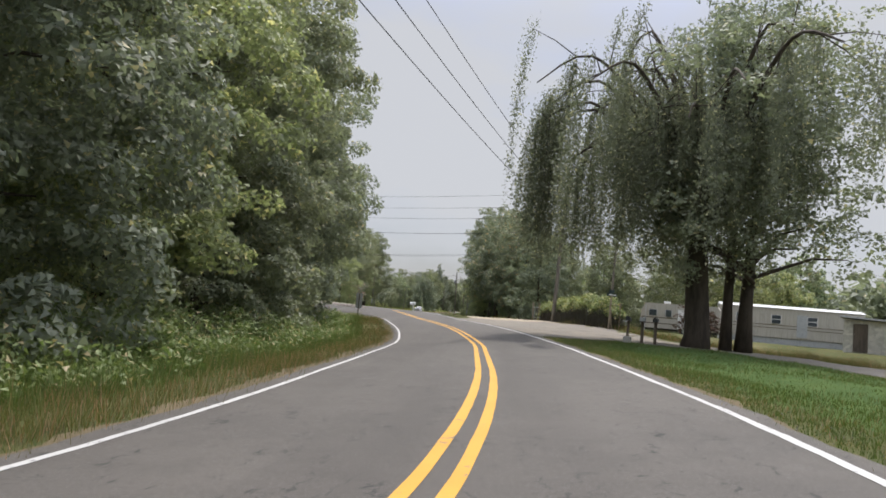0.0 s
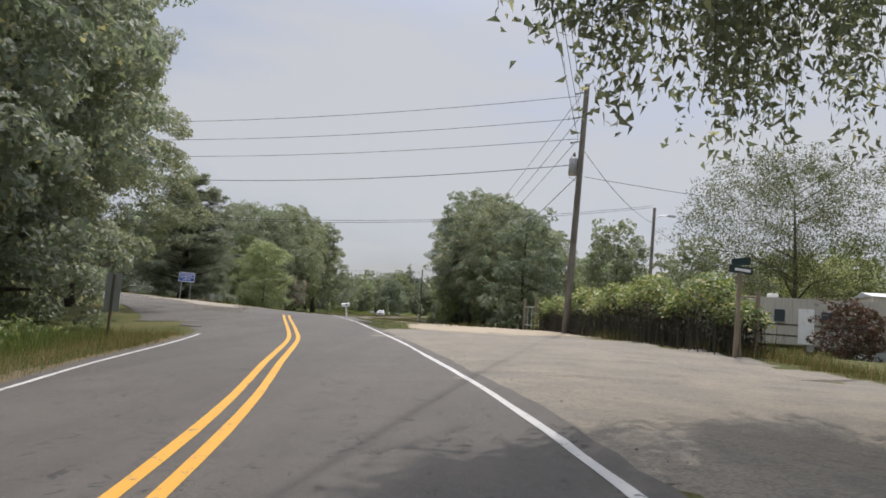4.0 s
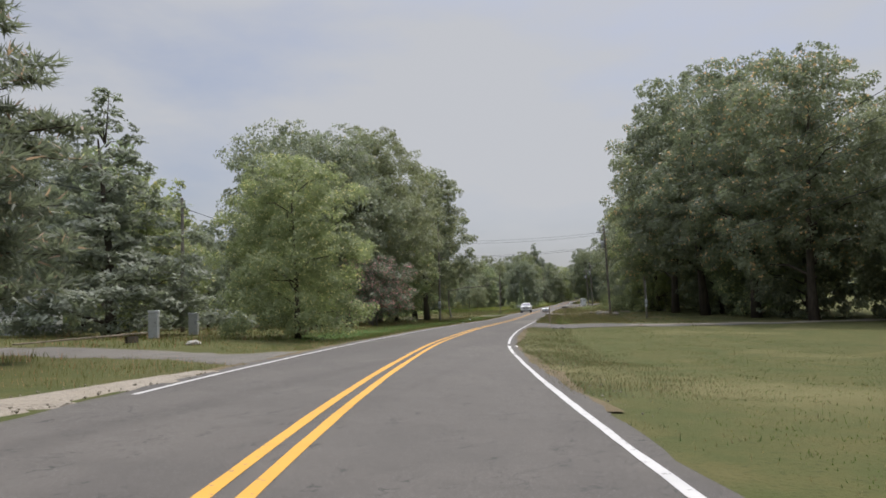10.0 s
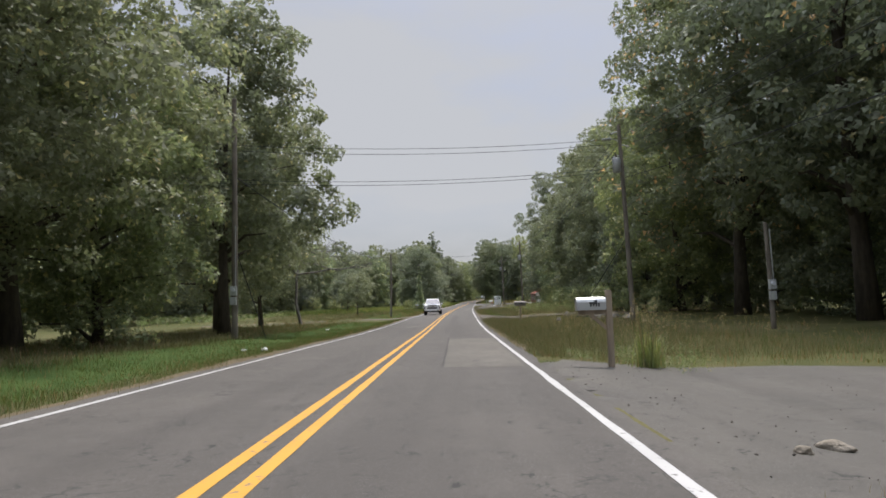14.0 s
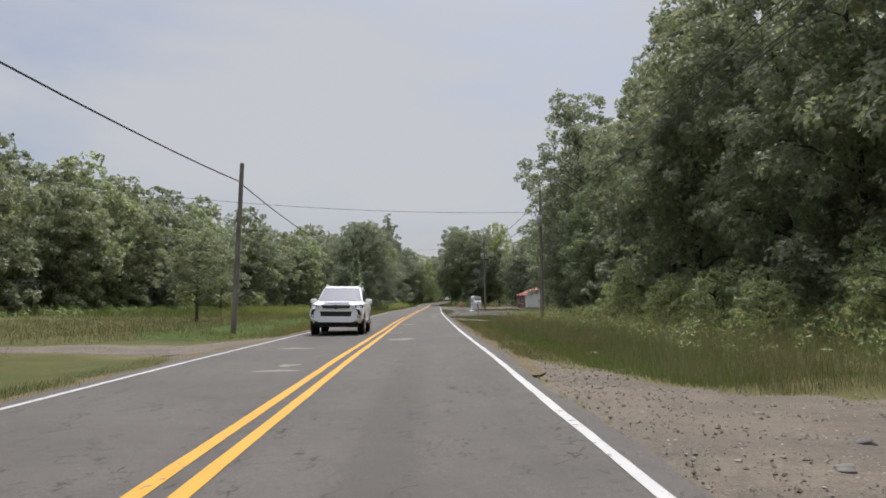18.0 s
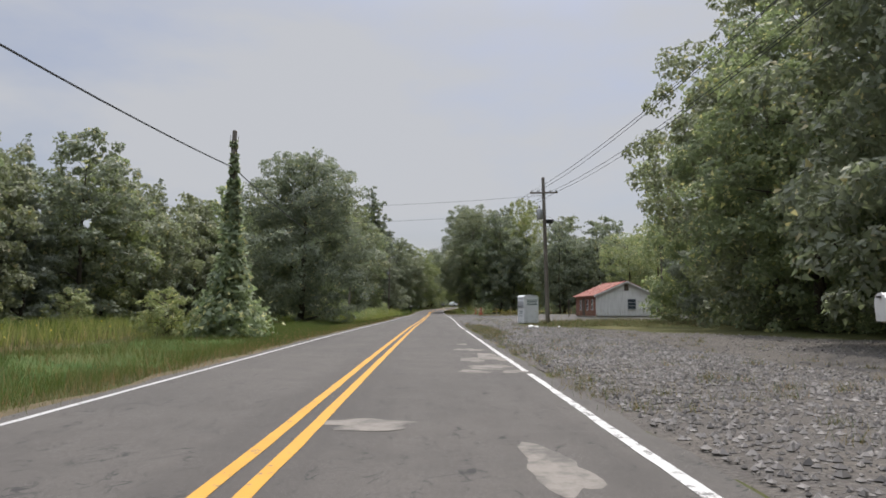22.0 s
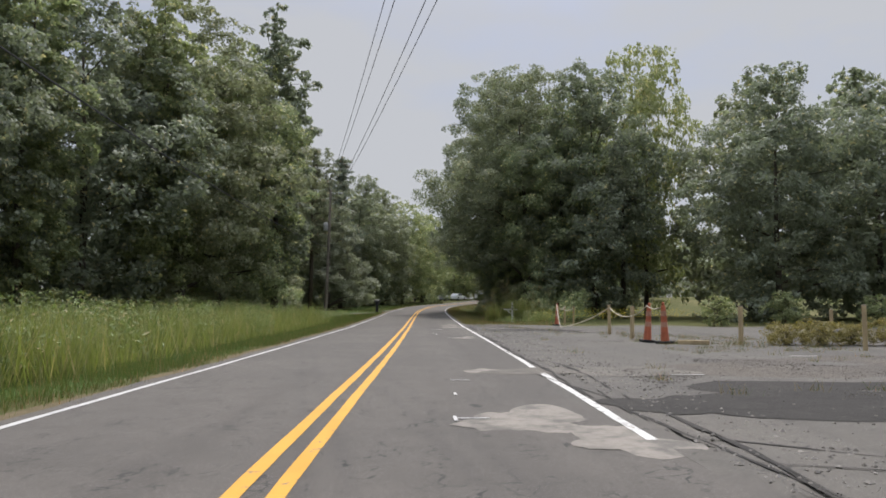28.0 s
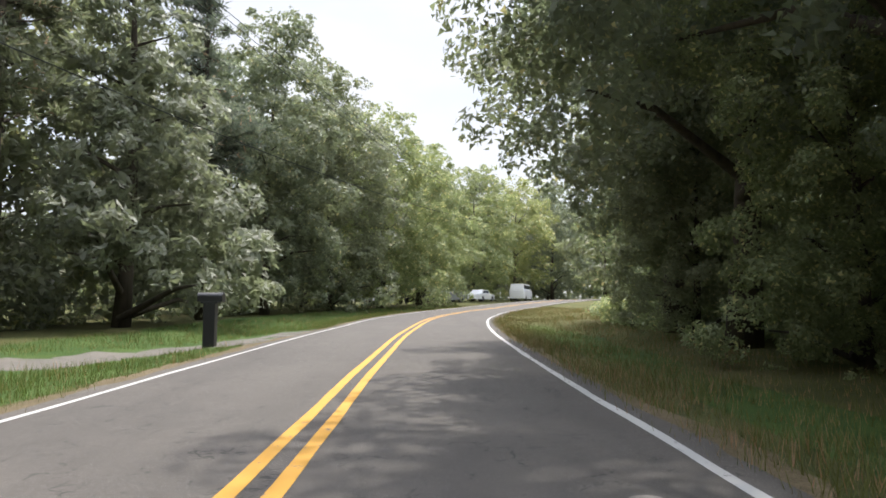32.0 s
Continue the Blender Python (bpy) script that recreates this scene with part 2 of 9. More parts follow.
def worn_paint(name, color, under, keep):
    """Road paint, chipped down to the asphalt."""
    def build(nt):
        chips = ramped(nt, noisy(nt, 7, 6, 0.75), keep, keep + 0.05)
        c = blend(nt, ramped(nt, noisy(nt, 1.2, 3), 0.4, 0.75, 0, 0.35), color, tuple(k * 0.7 for k in color))
        c = blend(nt, chips, c, under)
        return principled(nt, c, 0.75, bumped(nt, noisy(nt, 90, 3, 0.7), 0.25, 0.004), spec=0.25)
    return material(name, build)


def glassy(name, tint=(0.05, 0.06, 0.07), rough=0.05):
    return material(name, lambda nt: principled(nt, tint, rough, spec=0.8))


def ribbed(name, a, b, pitch, axis=0, rough=0.5):
    """Sheet metal or old siding: streaks run down the sheet."""
    def build(nt):
        s = [0.3, 0.3, 0.3]
        s[axis] = 6.0
        n = noisy(nt, pitch, 4, 0.6, stretch=tuple(s), local=True)
        c = blend(nt, ramped(nt, n, 0.4, 0.7), a, b)
        c = blend(nt, ramped(nt, noisy(nt, 2.0, 4, local=True), 0.55, 0.8, 0, 0.5), c, tuple(k * 0.55 for k in a))
        return principled(nt, c, rough, bumped(nt, n, 0.1, 0.005))
    return material(name, build)


ROAD = asphalt("road_asphalt", (0.079, 0.072, 0.063), (0.053, 0.048, 0.042), (0.100, 0.090, 0.078))
OLD_ASPHALT = asphalt("old_asphalt", (0.110, 0.100, 0.084), (0.075, 0.068, 0.058), (0.144, 0.128, 0.107), 1.0)
LOT_ASPHALT = asphalt("lot_asphalt", (0.082, 0.076, 0.066), (0.052, 0.048, 0.042), (0.108, 0.098, 0.083), 1.0)
DRIVE_GRAVEL = loose("drive_gravel", (0.158, 0.132, 0.100), (0.112, 0.098, 0.080), (0.078, 0.068, 0.056), 40, 0.02)
DARK_ASPHALT = asphalt("dark_asphalt", (0.073, 0.070, 0.065), (0.051, 0.048, 0.046), (0.095, 0.090, 0.084), 0.6)
def filler(name, color, under):
    """Old cement filling, rubbed thin in places."""
    def build(nt):
        thin = ramped(nt, noisy(nt, 2.6, 8, 0.7), 0.40, 0.66, 0, 0.95)
        c = blend(nt, ramped(nt, noisy(nt, 22, 4, 0.7), 0.4, 0.7, 0, 0.4), color, tuple(k * 0.66 for k in color))
        c = blend(nt, thin, c, under)
        return principled(nt, c, 0.9, bumped(nt, noisy(nt, 70, 3, 0.7), 0.4, 0.006), spec=0.2)
    return material(name, build)


PATCH_PALE = filler("pale_patch", (0.205, 0.186, 0.160), (0.098, 0.091, 0.081))
BLACK_CRACK = loose("crack_fill", (0.040, 0.038, 0.035), (0.052, 0.049, 0.044), (0.034, 0.032, 0.028), 60, 0.006)
STAIN = loose("oil_stain", (0.036, 0.034, 0.031), (0.046, 0.043, 0.039), (0.060, 0.056, 0.050), 50, 0.008)
PATCH_DARK = loose("dark_patch", (0.068, 0.065, 0.060), (0.088, 0.084, 0.077), (0.109, 0.103, 0.096), 60, 0.006)
YELLOW = worn_paint("yellow_road_paint", (0.474, 0.251, 0.036), (0.146, 0.119, 0.094), 0.60)
WHITE_LINE = worn_paint("white_road_paint", (0.400, 0.393, 0.375), (0.133, 0.131, 0.122), 0.585)
WHITE_OLD = worn_paint("old_white_road_paint", (0.477, 0.469, 0.440), (0.159, 0.156, 0.145), 0.53)
GRAVEL = loose("gravel", (0.100, 0.091, 0.080), (0.124, 0.110, 0.092), (0.068, 0.062, 0.054), 22, 0.04)
PALE_GRAVEL = loose("pale_gravel", (0.262, 0.232, 0.186), (0.228, 0.196, 0.152), (0.168, 0.148, 0.120), 30, 0.018)
DUSTY_LANE = loose("dusty_lane", (0.165, 0.150, 0.126), (0.215, 0.188, 0.148), (0.130, 0.119, 0.101), 40, 0.008)
SAND = loose("sandy_concrete", (0.312, 0.262, 0.190), (0.279, 0.230, 0.163), (0.260, 0.215, 0.150), 40, 0.006)
DIRT = loose("shoulder_dirt", (0.137, 0.106, 0.062), (0.108, 0.085, 0.046), (0.080, 0.072, 0.032), 36, 0.015)
TURF = turf("turf", (0.058, 0.066, 0.022), (0.080, 0.076, 0.028), (0.128, 0.115, 0.052), (0.105, 0.082, 0.052), 0.36)
BLADES = leafy("grass_blades", (0.076, 0.098, 0.027), (0.152, 0.146, 0.049), (0.364, 0.211, 0.126), 0.25, 0.22)
BLADES_GREEN = leafy("lush_grass_blades", (0.056, 0.090, 0.022), (0.104, 0.142, 0.036), (0.250, 0.205, 0.094), 0.3, 0.08)
LAWN = turf("lawn_turf", (0.038, 0.070, 0.017), (0.058, 0.092, 0.023), (0.090, 0.098, 0.036), (0.085, 0.075, 0.040), 0.12)
BLADES_DRY = leafy("dry_grass_blades", (0.134, 0.115, 0.059), (0.241, 0.196, 0.110), (0.067, 0.101, 0.029), 0.2, 0.3)
WEEDS = leafy("weed_leaves", (0.108, 0.160, 0.057), (0.218, 0.256, 0.107), (0.407, 0.333, 0.181), 0.35, 0.08)
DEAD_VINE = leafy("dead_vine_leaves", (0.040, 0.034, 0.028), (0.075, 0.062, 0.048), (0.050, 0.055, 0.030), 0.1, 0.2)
KUDZU = leafy("vine_leaves", (0.102, 0.153, 0.049), (0.291, 0.301, 0.123), (0.436, 0.372, 0.164), 0.35, 0.12)
LEAF_OAK = leafy("oak_leaves", (0.072, 0.084, 0.058), (0.142, 0.156, 0.092), (0.218, 0.192, 0.099), 0.56, 0.03)
LEAF_OAK_TURNING = leafy("turning_oak_leaves", (0.070, 0.084, 0.056), (0.140, 0.156, 0.090), (0.330, 0.205, 0.099), 0.56, 0.05)
LEAF_MAPLE = leafy("maple_leaves", (0.087, 0.108, 0.058), (0.182, 0.205, 0.102), (0.276, 0.256, 0.115), 0.56, 0.08)
LEAF_FEATHERY = leafy("feathery_leaves", (0.046, 0.060, 0.026), (0.100, 0.112, 0.044), (0.190, 0.165, 0.066), 0.36, 0.06)
LEAF_LIGHT = leafy("light_green_leaves", (0.096, 0.116, 0.052), (0.195, 0.205, 0.098), (0.270, 0.240, 0.110), 0.56, 0.08)
LEAF_YELLOW = leafy("yellow_green_leaves", (0.105, 0.100, 0.034), (0.230, 0.195, 0.062), (0.330, 0.250, 0.060), 0.3, 0.12)
LEAF_PINE = leafy("pine_needles", (0.061, 0.072, 0.056), (0.116, 0.128, 0.086), (0.203, 0.141, 0.099), 0.42, 0.03)
LEAF_CEDAR = leafy("cedar_foliage", (0.072, 0.084, 0.065), (0.134, 0.144, 0.099), None, 0.42)
LEAF_WILLOW = leafy("willow_leaves", (0.060, 0.070, 0.052), (0.125, 0.138, 0.092), (0.247, 0.231, 0.132), 0.56, 0.05)
LEAF_CRAPE = leafy("crape_myrtle_leaves", (0.065, 0.079, 0.051), (0.131, 0.141, 0.090), (0.314, 0.141, 0.147), 0.42, 0.16)
LEAF_RED = leafy("reddish_leaves", (0.060, 0.026, 0.024), (0.115, 0.050, 0.034), (0.050, 0.060, 0.030), 0.3, 0.3)
FLOWERS = leafy("yellow_flowers", (0.55, 0.40, 0.03), (0.70, 0.55, 0.06), (0.14, 0.2, 0.05), 0.2, 0.3)
SEEDS = leafy("grass_seed_heads", (0.30, 0.23, 0.13), (0.46, 0.37, 0.22), (0.2, 0.2, 0.08), 0.25, 0.1)
BARK = bark("bark", (0.095, 0.078, 0.060), (0.055, 0.046, 0.037))
BARK_GREY = bark("grey_bark", (0.19, 0.175, 0.155), (0.10, 0.09, 0.08))
POLE_WOOD = bark("weathered_pole_wood", (0.20, 0.175, 0.145), (0.115, 0.10, 0.083), 3.5)
POST_WOOD = bark("weathered_post_wood", (0.30, 0.245, 0.18), (0.19, 0.155, 0.115), 5.0)
POST_YELLOW = bark("pale_treated_wood", (0.42, 0.33, 0.19), (0.30, 0.235, 0.14), 5.0)
GALV = simple("galvanised_steel", (0.46, 0.47, 0.47), 0.45, 0.7, 0.2)
DARK_METAL = simple("dark_metal", (0.055, 0.055, 0.055), 0.5, 0.5, 0.2)
GREY_PAINT = simple("grey_painted_metal", (0.40, 0.41, 0.41), 0.5, 0.1, 0.25)
WHITE_PAINT = simple("white_paint", (0.74, 0.73, 0.70), 0.5, 0.0, 0.2)
OLD_WHITE = ribbed("weathered_white_siding", (0.66, 0.65, 0.61), (0.52, 0.51, 0.47), 2.0, 0, 0.7)
SIGN_BLUE = simple("blue_sign_sheeting", (0.020, 0.060, 0.30), 0.4, 0.0, 0.08)
SIGN_WHITE = simple("white_sign_sheeting", (0.80, 0.80, 0.80), 0.4, 0.0, 0.05)
SIGN_GREEN = simple("green_sign_sheeting", (0.012, 0.030, 0.030), 0.4, 0.0, 0.1)
CABLE = simple("black_cable", (0.025, 0.025, 0.027), 0.6, 0.0, 0.1)
BLACK = simple("black_plastic", (0.018, 0.018, 0.018), 0.45, 0.0, 0.15)
RUBBER = simple("tyre_rubber", (0.022, 0.022, 0.022), 0.85, 0.0, 0.3)
CONCRETE = loose("concrete", (0.42, 0.40, 0.36), (0.36, 0.345, 0.31), (0.28, 0.27, 0.245), 70, 0.004)
CAR_WHITE = simple("white_car_paint", (0.78, 0.78, 0.78), 0.18, 0.0, 0.05, 3.0, 0.6)
CAR_SILVER = simple("silver_car_paint", (0.45, 0.46, 0.48), 0.25, 0.6, 0.1, 3.0, 0.6)
CHROME = simple("chrome", (0.62, 0.62, 0.63), 0.15, 1.0, 0.05)
GLASS = glassy("dark_window_glass")
LAMP_GLASS = glassy("headlight_glass", (0.55, 0.57, 0.60), 0.08)
SIGN_BACK = simple("weathered_sign_back", (0.46, 0.47, 0.46), 0.5, 0.0, 0.2)
FADED_BAND = simple("faded_reflective_sheet", (0.42, 0.22, 0.15), 0.5, 0.0, 0.45)
ORANGE = simple("faded_orange_plastic", (0.400, 0.114, 0.055), 0.6, 0.0, 0.35)
ROPE = simple("pale_rope", (0.50, 0.45, 0.36), 0.9, 0.0, 0.3)
ROOF_RED = ribbed("faded_red_metal_roof", (0.288, 0.100, 0.065), (0.216, 0.085, 0.060), 2.5, 0, 0.55)
ROOF_GREY = ribbed("grey_metal_roof", (0.42, 0.42, 0.42), (0.30, 0.30, 0.30), 2.5, 0, 0.5)
BRICK = loose("red_brown_brick", (0.26, 0.13, 0.09), (0.22, 0.11, 0.08), (0.3, 0.2, 0.15), 12, 0.006)
BOX_WHITE = simple("white_donation_box_paint", (0.70, 0.71, 0.71), 0.45, 0.0, 0.2, 3.0)
BOX_GREEN = simple("dark_green_print", (0.03, 0.09, 0.07), 0.5, 0.0, 0.05)
ROCK = loose("grey_rock", (0.188, 0.174, 0.155), (0.143, 0.133, 0.122), (0.098, 0.092, 0.085), 6, 0.06)
BLUE_BALL = simple("blue_rubber", (0.02, 0.22, 0.42), 0.45, 0.0, 0.1)
REED = leafy("reed_grass", (0.13, 0.165, 0.055), (0.27, 0.285, 0.11), (0.38, 0.31, 0.15), 0.4, 0.15)
STONES_DARK = loose("asphalt_crumbs", (0.085, 0.078, 0.068), (0.110, 0.100, 0.086), (0.060, 0.056, 0.050), 40, 0.01)
PALE_STONES = leafy("pale_stones", (0.120, 0.105, 0.085), (0.330, 0.300, 0.250), None, 0.0)
STONES = leafy("lot_stones", (0.058, 0.053, 0.047), (0.200, 0.184, 0.163), None, 0.0)
RUSTY = simple("weathered_grey_metal", (0.17, 0.155, 0.14), 0.6, 0.4, 0.35)
LITTER = simple("white_litter", (0.75, 0.74, 0.70), 0.7, 0.0, 0.15)
MOBILE = ribbed("cream_trailer_siding", (0.44, 0.41, 0.35), (0.35, 0.325, 0.275), 2.5, 0, 0.55)
PALE_BLOCK = loose("painted_block", (0.58, 0.55, 0.47), (0.50, 0.47, 0.40), (0.40, 0.38, 0.33), 5, 0.006)
WOOD_DARK = bark("dark_weathered_boards", (0.13, 0.105, 0.08), (0.08, 0.066, 0.052), 4.0)

# ---- mesh helpers ----
def mesh_of(name, verts, faces, mat, smooth=False):
    """A mesh from arrays; faces is a list of arrays of equal-sided faces."""
    me = bpy.data.meshes.new(name)
    verts = np.asarray(verts, np.float32).reshape(-1, 3)
    groups = [np.asarray(f, np.int32) for f in (faces if isinstance(faces, list) else [faces]) if len(f)]
    me.vertices.add(len(verts))
    me.vertices.foreach_set("co", verts.ravel())
    loops = np.concatenate([g.ravel() for g in groups])
    sizes = np.concatenate([np.full(len(g), g.shape[1], np.int32) for g in groups])
    me.loops.add(len(loops))
    me.loops.foreach_set("vertex_index", loops)
    me.polygons.add(len(sizes))
    me.polygons.foreach_set("loop_start", np.concatenate([[0], np.cumsum(sizes)[:-1]]).astype(np.int32))
    me.polygons.foreach_set("use_smooth", np.full(len(sizes), smooth))
    me.update(calc_edges=True)
    me.validate()
    me.materials.append(mat)
    return me


class Shape:
    """Collects boxes, tubes and sheets for one mesh."""

    def __init__(self):
        self.v, self.f = [], []

    def add(self, verts, faces):
        n = len(self.v)
        self.v += [tuple(p) for p in verts]
        self.f += [tuple(n + i for i in face) for face in faces]
        return self

    def box(self, c, s, rz=0.0, bevel=0.0, taper=1.0, ry=0.0, rx=0.0):
        bm = bmesh.new()
        bmesh.ops.create_cube(bm, size=1.0)
        for p in bm.verts:
            k = taper if p.co.z > 0 else 1.0
            p.co = Vector((p.co.x * s[0] * k, p.co.y * s[1] * k, p.co.z * s[2]))
        if bevel:
            bmesh.ops.bevel(bm, geom=bm.edges[:], offset=bevel, segments=2, affect="EDGES", profile=0.6)
        bm.transform(pose(*c, rx, ry, rz))
        bm.verts.index_update()
        self.add([p.co[:] for p in bm.verts], [[q.index for q in f.verts] for f in bm.faces])
        bm.free()
        return self

    def tube(self, pts, radii, n=8, cap=True):
        pts = [Vector(p) for p in pts]
        radii = radii if hasattr(radii, "__len__") else [radii] * len(pts)
        rings, side = [], None
        for i, p in enumerate(pts):
            t = (pts[min(i + 1, len(pts) - 1)] - pts[max(i - 1, 0)]).normalized()
            a = t.orthogonal().normalized() if side is None else (side - t * side.dot(t)).normalized()
            side, b = a, t.cross(a)
            rings.append([p + (a * math.cos(6.2832 * k / n) + b * math.sin(6.2832 * k / n)) * radii[i] for k in range(n)])
        faces = [(i * n + k, i * n + (k + 1) % n, (i + 1) * n + (k + 1) % n, (i + 1) * n + k) for i in range(len(pts) - 1) for k in range(n)]
        if cap:
            faces += [tuple(range(n))[::-1], tuple((len(pts) - 1) * n + k for k in range(n))]
        return self.add([p for r in rings for p in r], faces)

    def sheet(self, rows):
        """A grid of points, as rows of equal length."""
        w = len(rows[0])
        return self.add([p for r in rows for p in r], [(i * w + k, i * w + k + 1, (i + 1) * w + k + 1, (i + 1) * w + k) for i in range(len(rows) - 1) for k in range(w - 1)])

    def prism(self, outline, depth, place=None):
        """An outline in x and z, given thickness along y."""
        n = len(outline)
        m = place or Matrix.Identity(4)
        v = [m @ Vector((x, -depth / 2, z)) for x, z in outline] + [m @ Vector((x, depth / 2, z)) for x, z in outline]
        return self.add(v, [tuple(range(n)), tuple(range(2 * n - 1, n - 1, -1))] + [(i + n, (i + 1) % n + n, (i + 1) % n, i) for i in range(n)])

    def mesh(self, name, mat, smooth=False):
        me = bpy.data.meshes.new(name)
        me.from_pydata([tuple(p) for p in self.v], [], self.f)
        bm = bmesh.new()
        bm.from_mesh(me)
        bmesh.ops.recalc_face_normals(bm, faces=bm.faces)
        bm.to_mesh(me)
        bm.free()
        me.materials.append(mat)
        if smooth:
            me.polygons.foreach_set("use_smooth", [True] * len(me.polygons))
        return me


def part(name, shape, mat, parent, label="", smooth=False):
    ob = new(name, shape.mesh(name, mat, smooth) if isinstance(shape, Shape) else shape)
    ob.parent = parent
    return tagged(ob, label)


def thing(name, place, label, category, group="", kind=""):
    """An Empty at the base of a thing."""
    ob = new(name)
    ob.empty_display_size = 0.3
    ob.matrix_world = place
    return tagged(ob, label, category, group, kind)


# ---- the road's line ----
LINE = [(-14, -60), (-6.2, -40), (-1.0, -20), (1.51, 0), (2.09, 4.9), (2.32, 11), (2.23, 18), (1.96, 26.2), (1.05, 34.3), (-0.35, 42), (-2.03, 50.5),
        (-4.48, 59.9), (-5.8, 64.8), (-8.4, 75), (-10.8, 86.1), (-12.78, 95.8), (-14.57, 107.6), (-16.05, 119.9), (-16.86, 133.2), (-17.1, 147.3)]
LINE += [(-17.32, 165), (-17.48, 182), (-17.52, 195), (-17.5, 215), (-17.43, 230), (-17.28, 245), (-17.06, 260), (-16.83, 275), (-16.58, 290), (-16.4, 300), (-15.7, 327), (-15.21, 350), (-14.89, 365),
         (-14.4, 396.7), (-14.08, 412.6), (-13.9, 420), (-13.4, 432), (-12.3, 444), (-9.8, 456), (-6.0, 468), (-1, 480), (5, 491), (13, 502), (25, 514), (45, 528), (75, 545)]
# distance y, height, bank in degrees (right side up)
PROFILE = [(-60, .4, 4.9), (0, .64, 4.9), (12, .73, 3.35), (28, .79, 4.58), (40, 1.08, 3.9), (53, 1.2, 3.6), (63, 1.5, 2.2), (68, 1.64, 1.0), (74, 1.77, -.1),
           (80, 1.81, -1.1), (90, 1.74, -2.1), (102, 1.62, -2.7), (115, 1.43, -3.0), (127, 1.32, -2.6), (141, 1.3, -2.0), (155, 1.23, -1.4), (176, 1.13, -.5)]
PROFILE += [(190, 1.16, 0.1), (210, 1.34, .8), (224, 1.39, .9), (238, 1.51, .6), (260, 1.6, .1), (284, 1.76, -.1), (300, 1.85, .1), (321, 2.0, .4),
            (350, 2.24, .4), (382, 2.37, .5), (406, 2.66, .5), (420, 2.9, .3), (436, 3.2, .2), (466, 4.1, 0), (490, 5.2, 0), (520, 6.2, 0), (600, 7.5, 0)]


def spline(points, step=1.0):
    p, out = np.array(points, float), []
    for i in range(len(p) - 1):
        a, b, c, d = p[max(i - 1, 0)], p[i], p[i + 1], p[min(i + 2, len(p) - 1)]
        n = max(2, int(np.linalg.norm(c - b) / step))
        for t in np.arange(n) / n:
            out.append(0.5 * (2 * b + (c - a) * t + (2 * a - 5 * b + 4 * c - d) * t**2 + (3 * b - a - 3 * c + d) * t**3))
    return np.array(out + [p[-1]])


AXIS = spline(LINE)
ALONG = np.gradient(AXIS, axis=0)
ALONG /= np.linalg.norm(ALONG, axis=1)[:, None]
RIGHT = np.stack([ALONG[:, 1], -ALONG[:, 0]], 1)
prof = np.array(PROFILE)
AXIS_Z = np.interp(AXIS[:, 1], prof[:, 0], prof[:, 1])
AXIS_BANK = np.tan(np.radians(np.interp(AXIS[:, 1], prof[:, 0], prof[:, 2])))
for _ in range(3):
    AXIS_Z[1:-1] = (AXIS_Z[:-2] + 2 * AXIS_Z[1:-1] + AXIS_Z[2:]) / 4


def nearest(xy):
    """Index of the nearest axis point and the way to the right of it, for rows of x, y."""
    xy = np.atleast_2d(np.asarray(xy, float))
    idx = np.empty(len(xy), int)
    for a in range(0, len(xy), 4000):
        d = ((xy[a:a + 4000, None] - AXIS[None]) ** 2).sum(-1)
        idx[a:a + 4000] = d.argmin(1)
    off = xy - AXIS[idx]
    lat = (off * RIGHT[idx]).sum(1)
    far = np.sqrt((off**2).sum(1))
    return idx, np.where(far > np.abs(lat) + 1.5, np.sign(lat + 1e-9) * far, lat)


def level(xy):
    """Height of the land, as the road's plane carries on sideways."""
    i, lat = nearest(xy)
    return AXIS_Z[i] + AXIS_BANK[i] * 25 * np.tanh(lat / 25)


def ditch(lat, y):
    """A shallow fall beside the road, but not along the junction and the lots."""
    open_side = np.clip(np.maximum(np.abs(y - 75) - 32, 0) / 6, 0, 1) * np.where(lat > 0, np.clip((np.abs(y - 322) - 66) / 6, 0, 1), 1)
    return -0.14 * np.exp(-((np.abs(lat) - 6.0) / 1.6) ** 2) * open_side


def lawn_fall(lat, y):
    """The lawn by the willow levels off instead of rising with the banked road."""
    off = np.maximum(lat - 4.5, 0)
    near_by = np.minimum(0.075 * off**2 / (off + 1.5), 1.0) * np.clip((47 - y) / 8, 0, 1)
    beyond = np.clip(0.05 * (lat - 12), 0, 0.8) * np.clip((88 - y) / 10, 0, 1)
    return -np.maximum(near_by, beyond)


def land(xy):
    i, lat = nearest(xy)
    z = AXIS_Z[i] + AXIS_BANK[i] * 25 * np.tanh(lat / 25) + ditch(lat, AXIS[i, 1]) + lawn_fall(lat, AXIS[i, 1])
    xy = np.atleast_2d(np.asarray(xy, float))
    bumps = 0.04 * (np.sin(xy[:, 0] * 0.9 + 1.3 * np.sin(xy[:, 1] * 0.31)) * np.sin(xy[:, 1] * 0.7 + xy[:, 0] * 0.23) - 1)
    far = np.clip((np.abs(lat) - 60) / 80, 0, 1)
    z = z * (1 - far) + np.interp(np.minimum(xy[:, 1], 436), prof[:, 0], prof[:, 1]) * far
    return z + bumps * np.clip((np.abs(lat) - 4.5) / 4, 0, 1)


def ground_at(x, y):
    return float(land([(x, y)])[0])


def beside(y, lat):
    """The point at a distance to the right of the axis, where the axis passes y."""
    i = int(np.abs(AXIS[:400 if y < 300 else None, 1] - y).argmin())
    return AXIS[i] + RIGHT[i] * lat


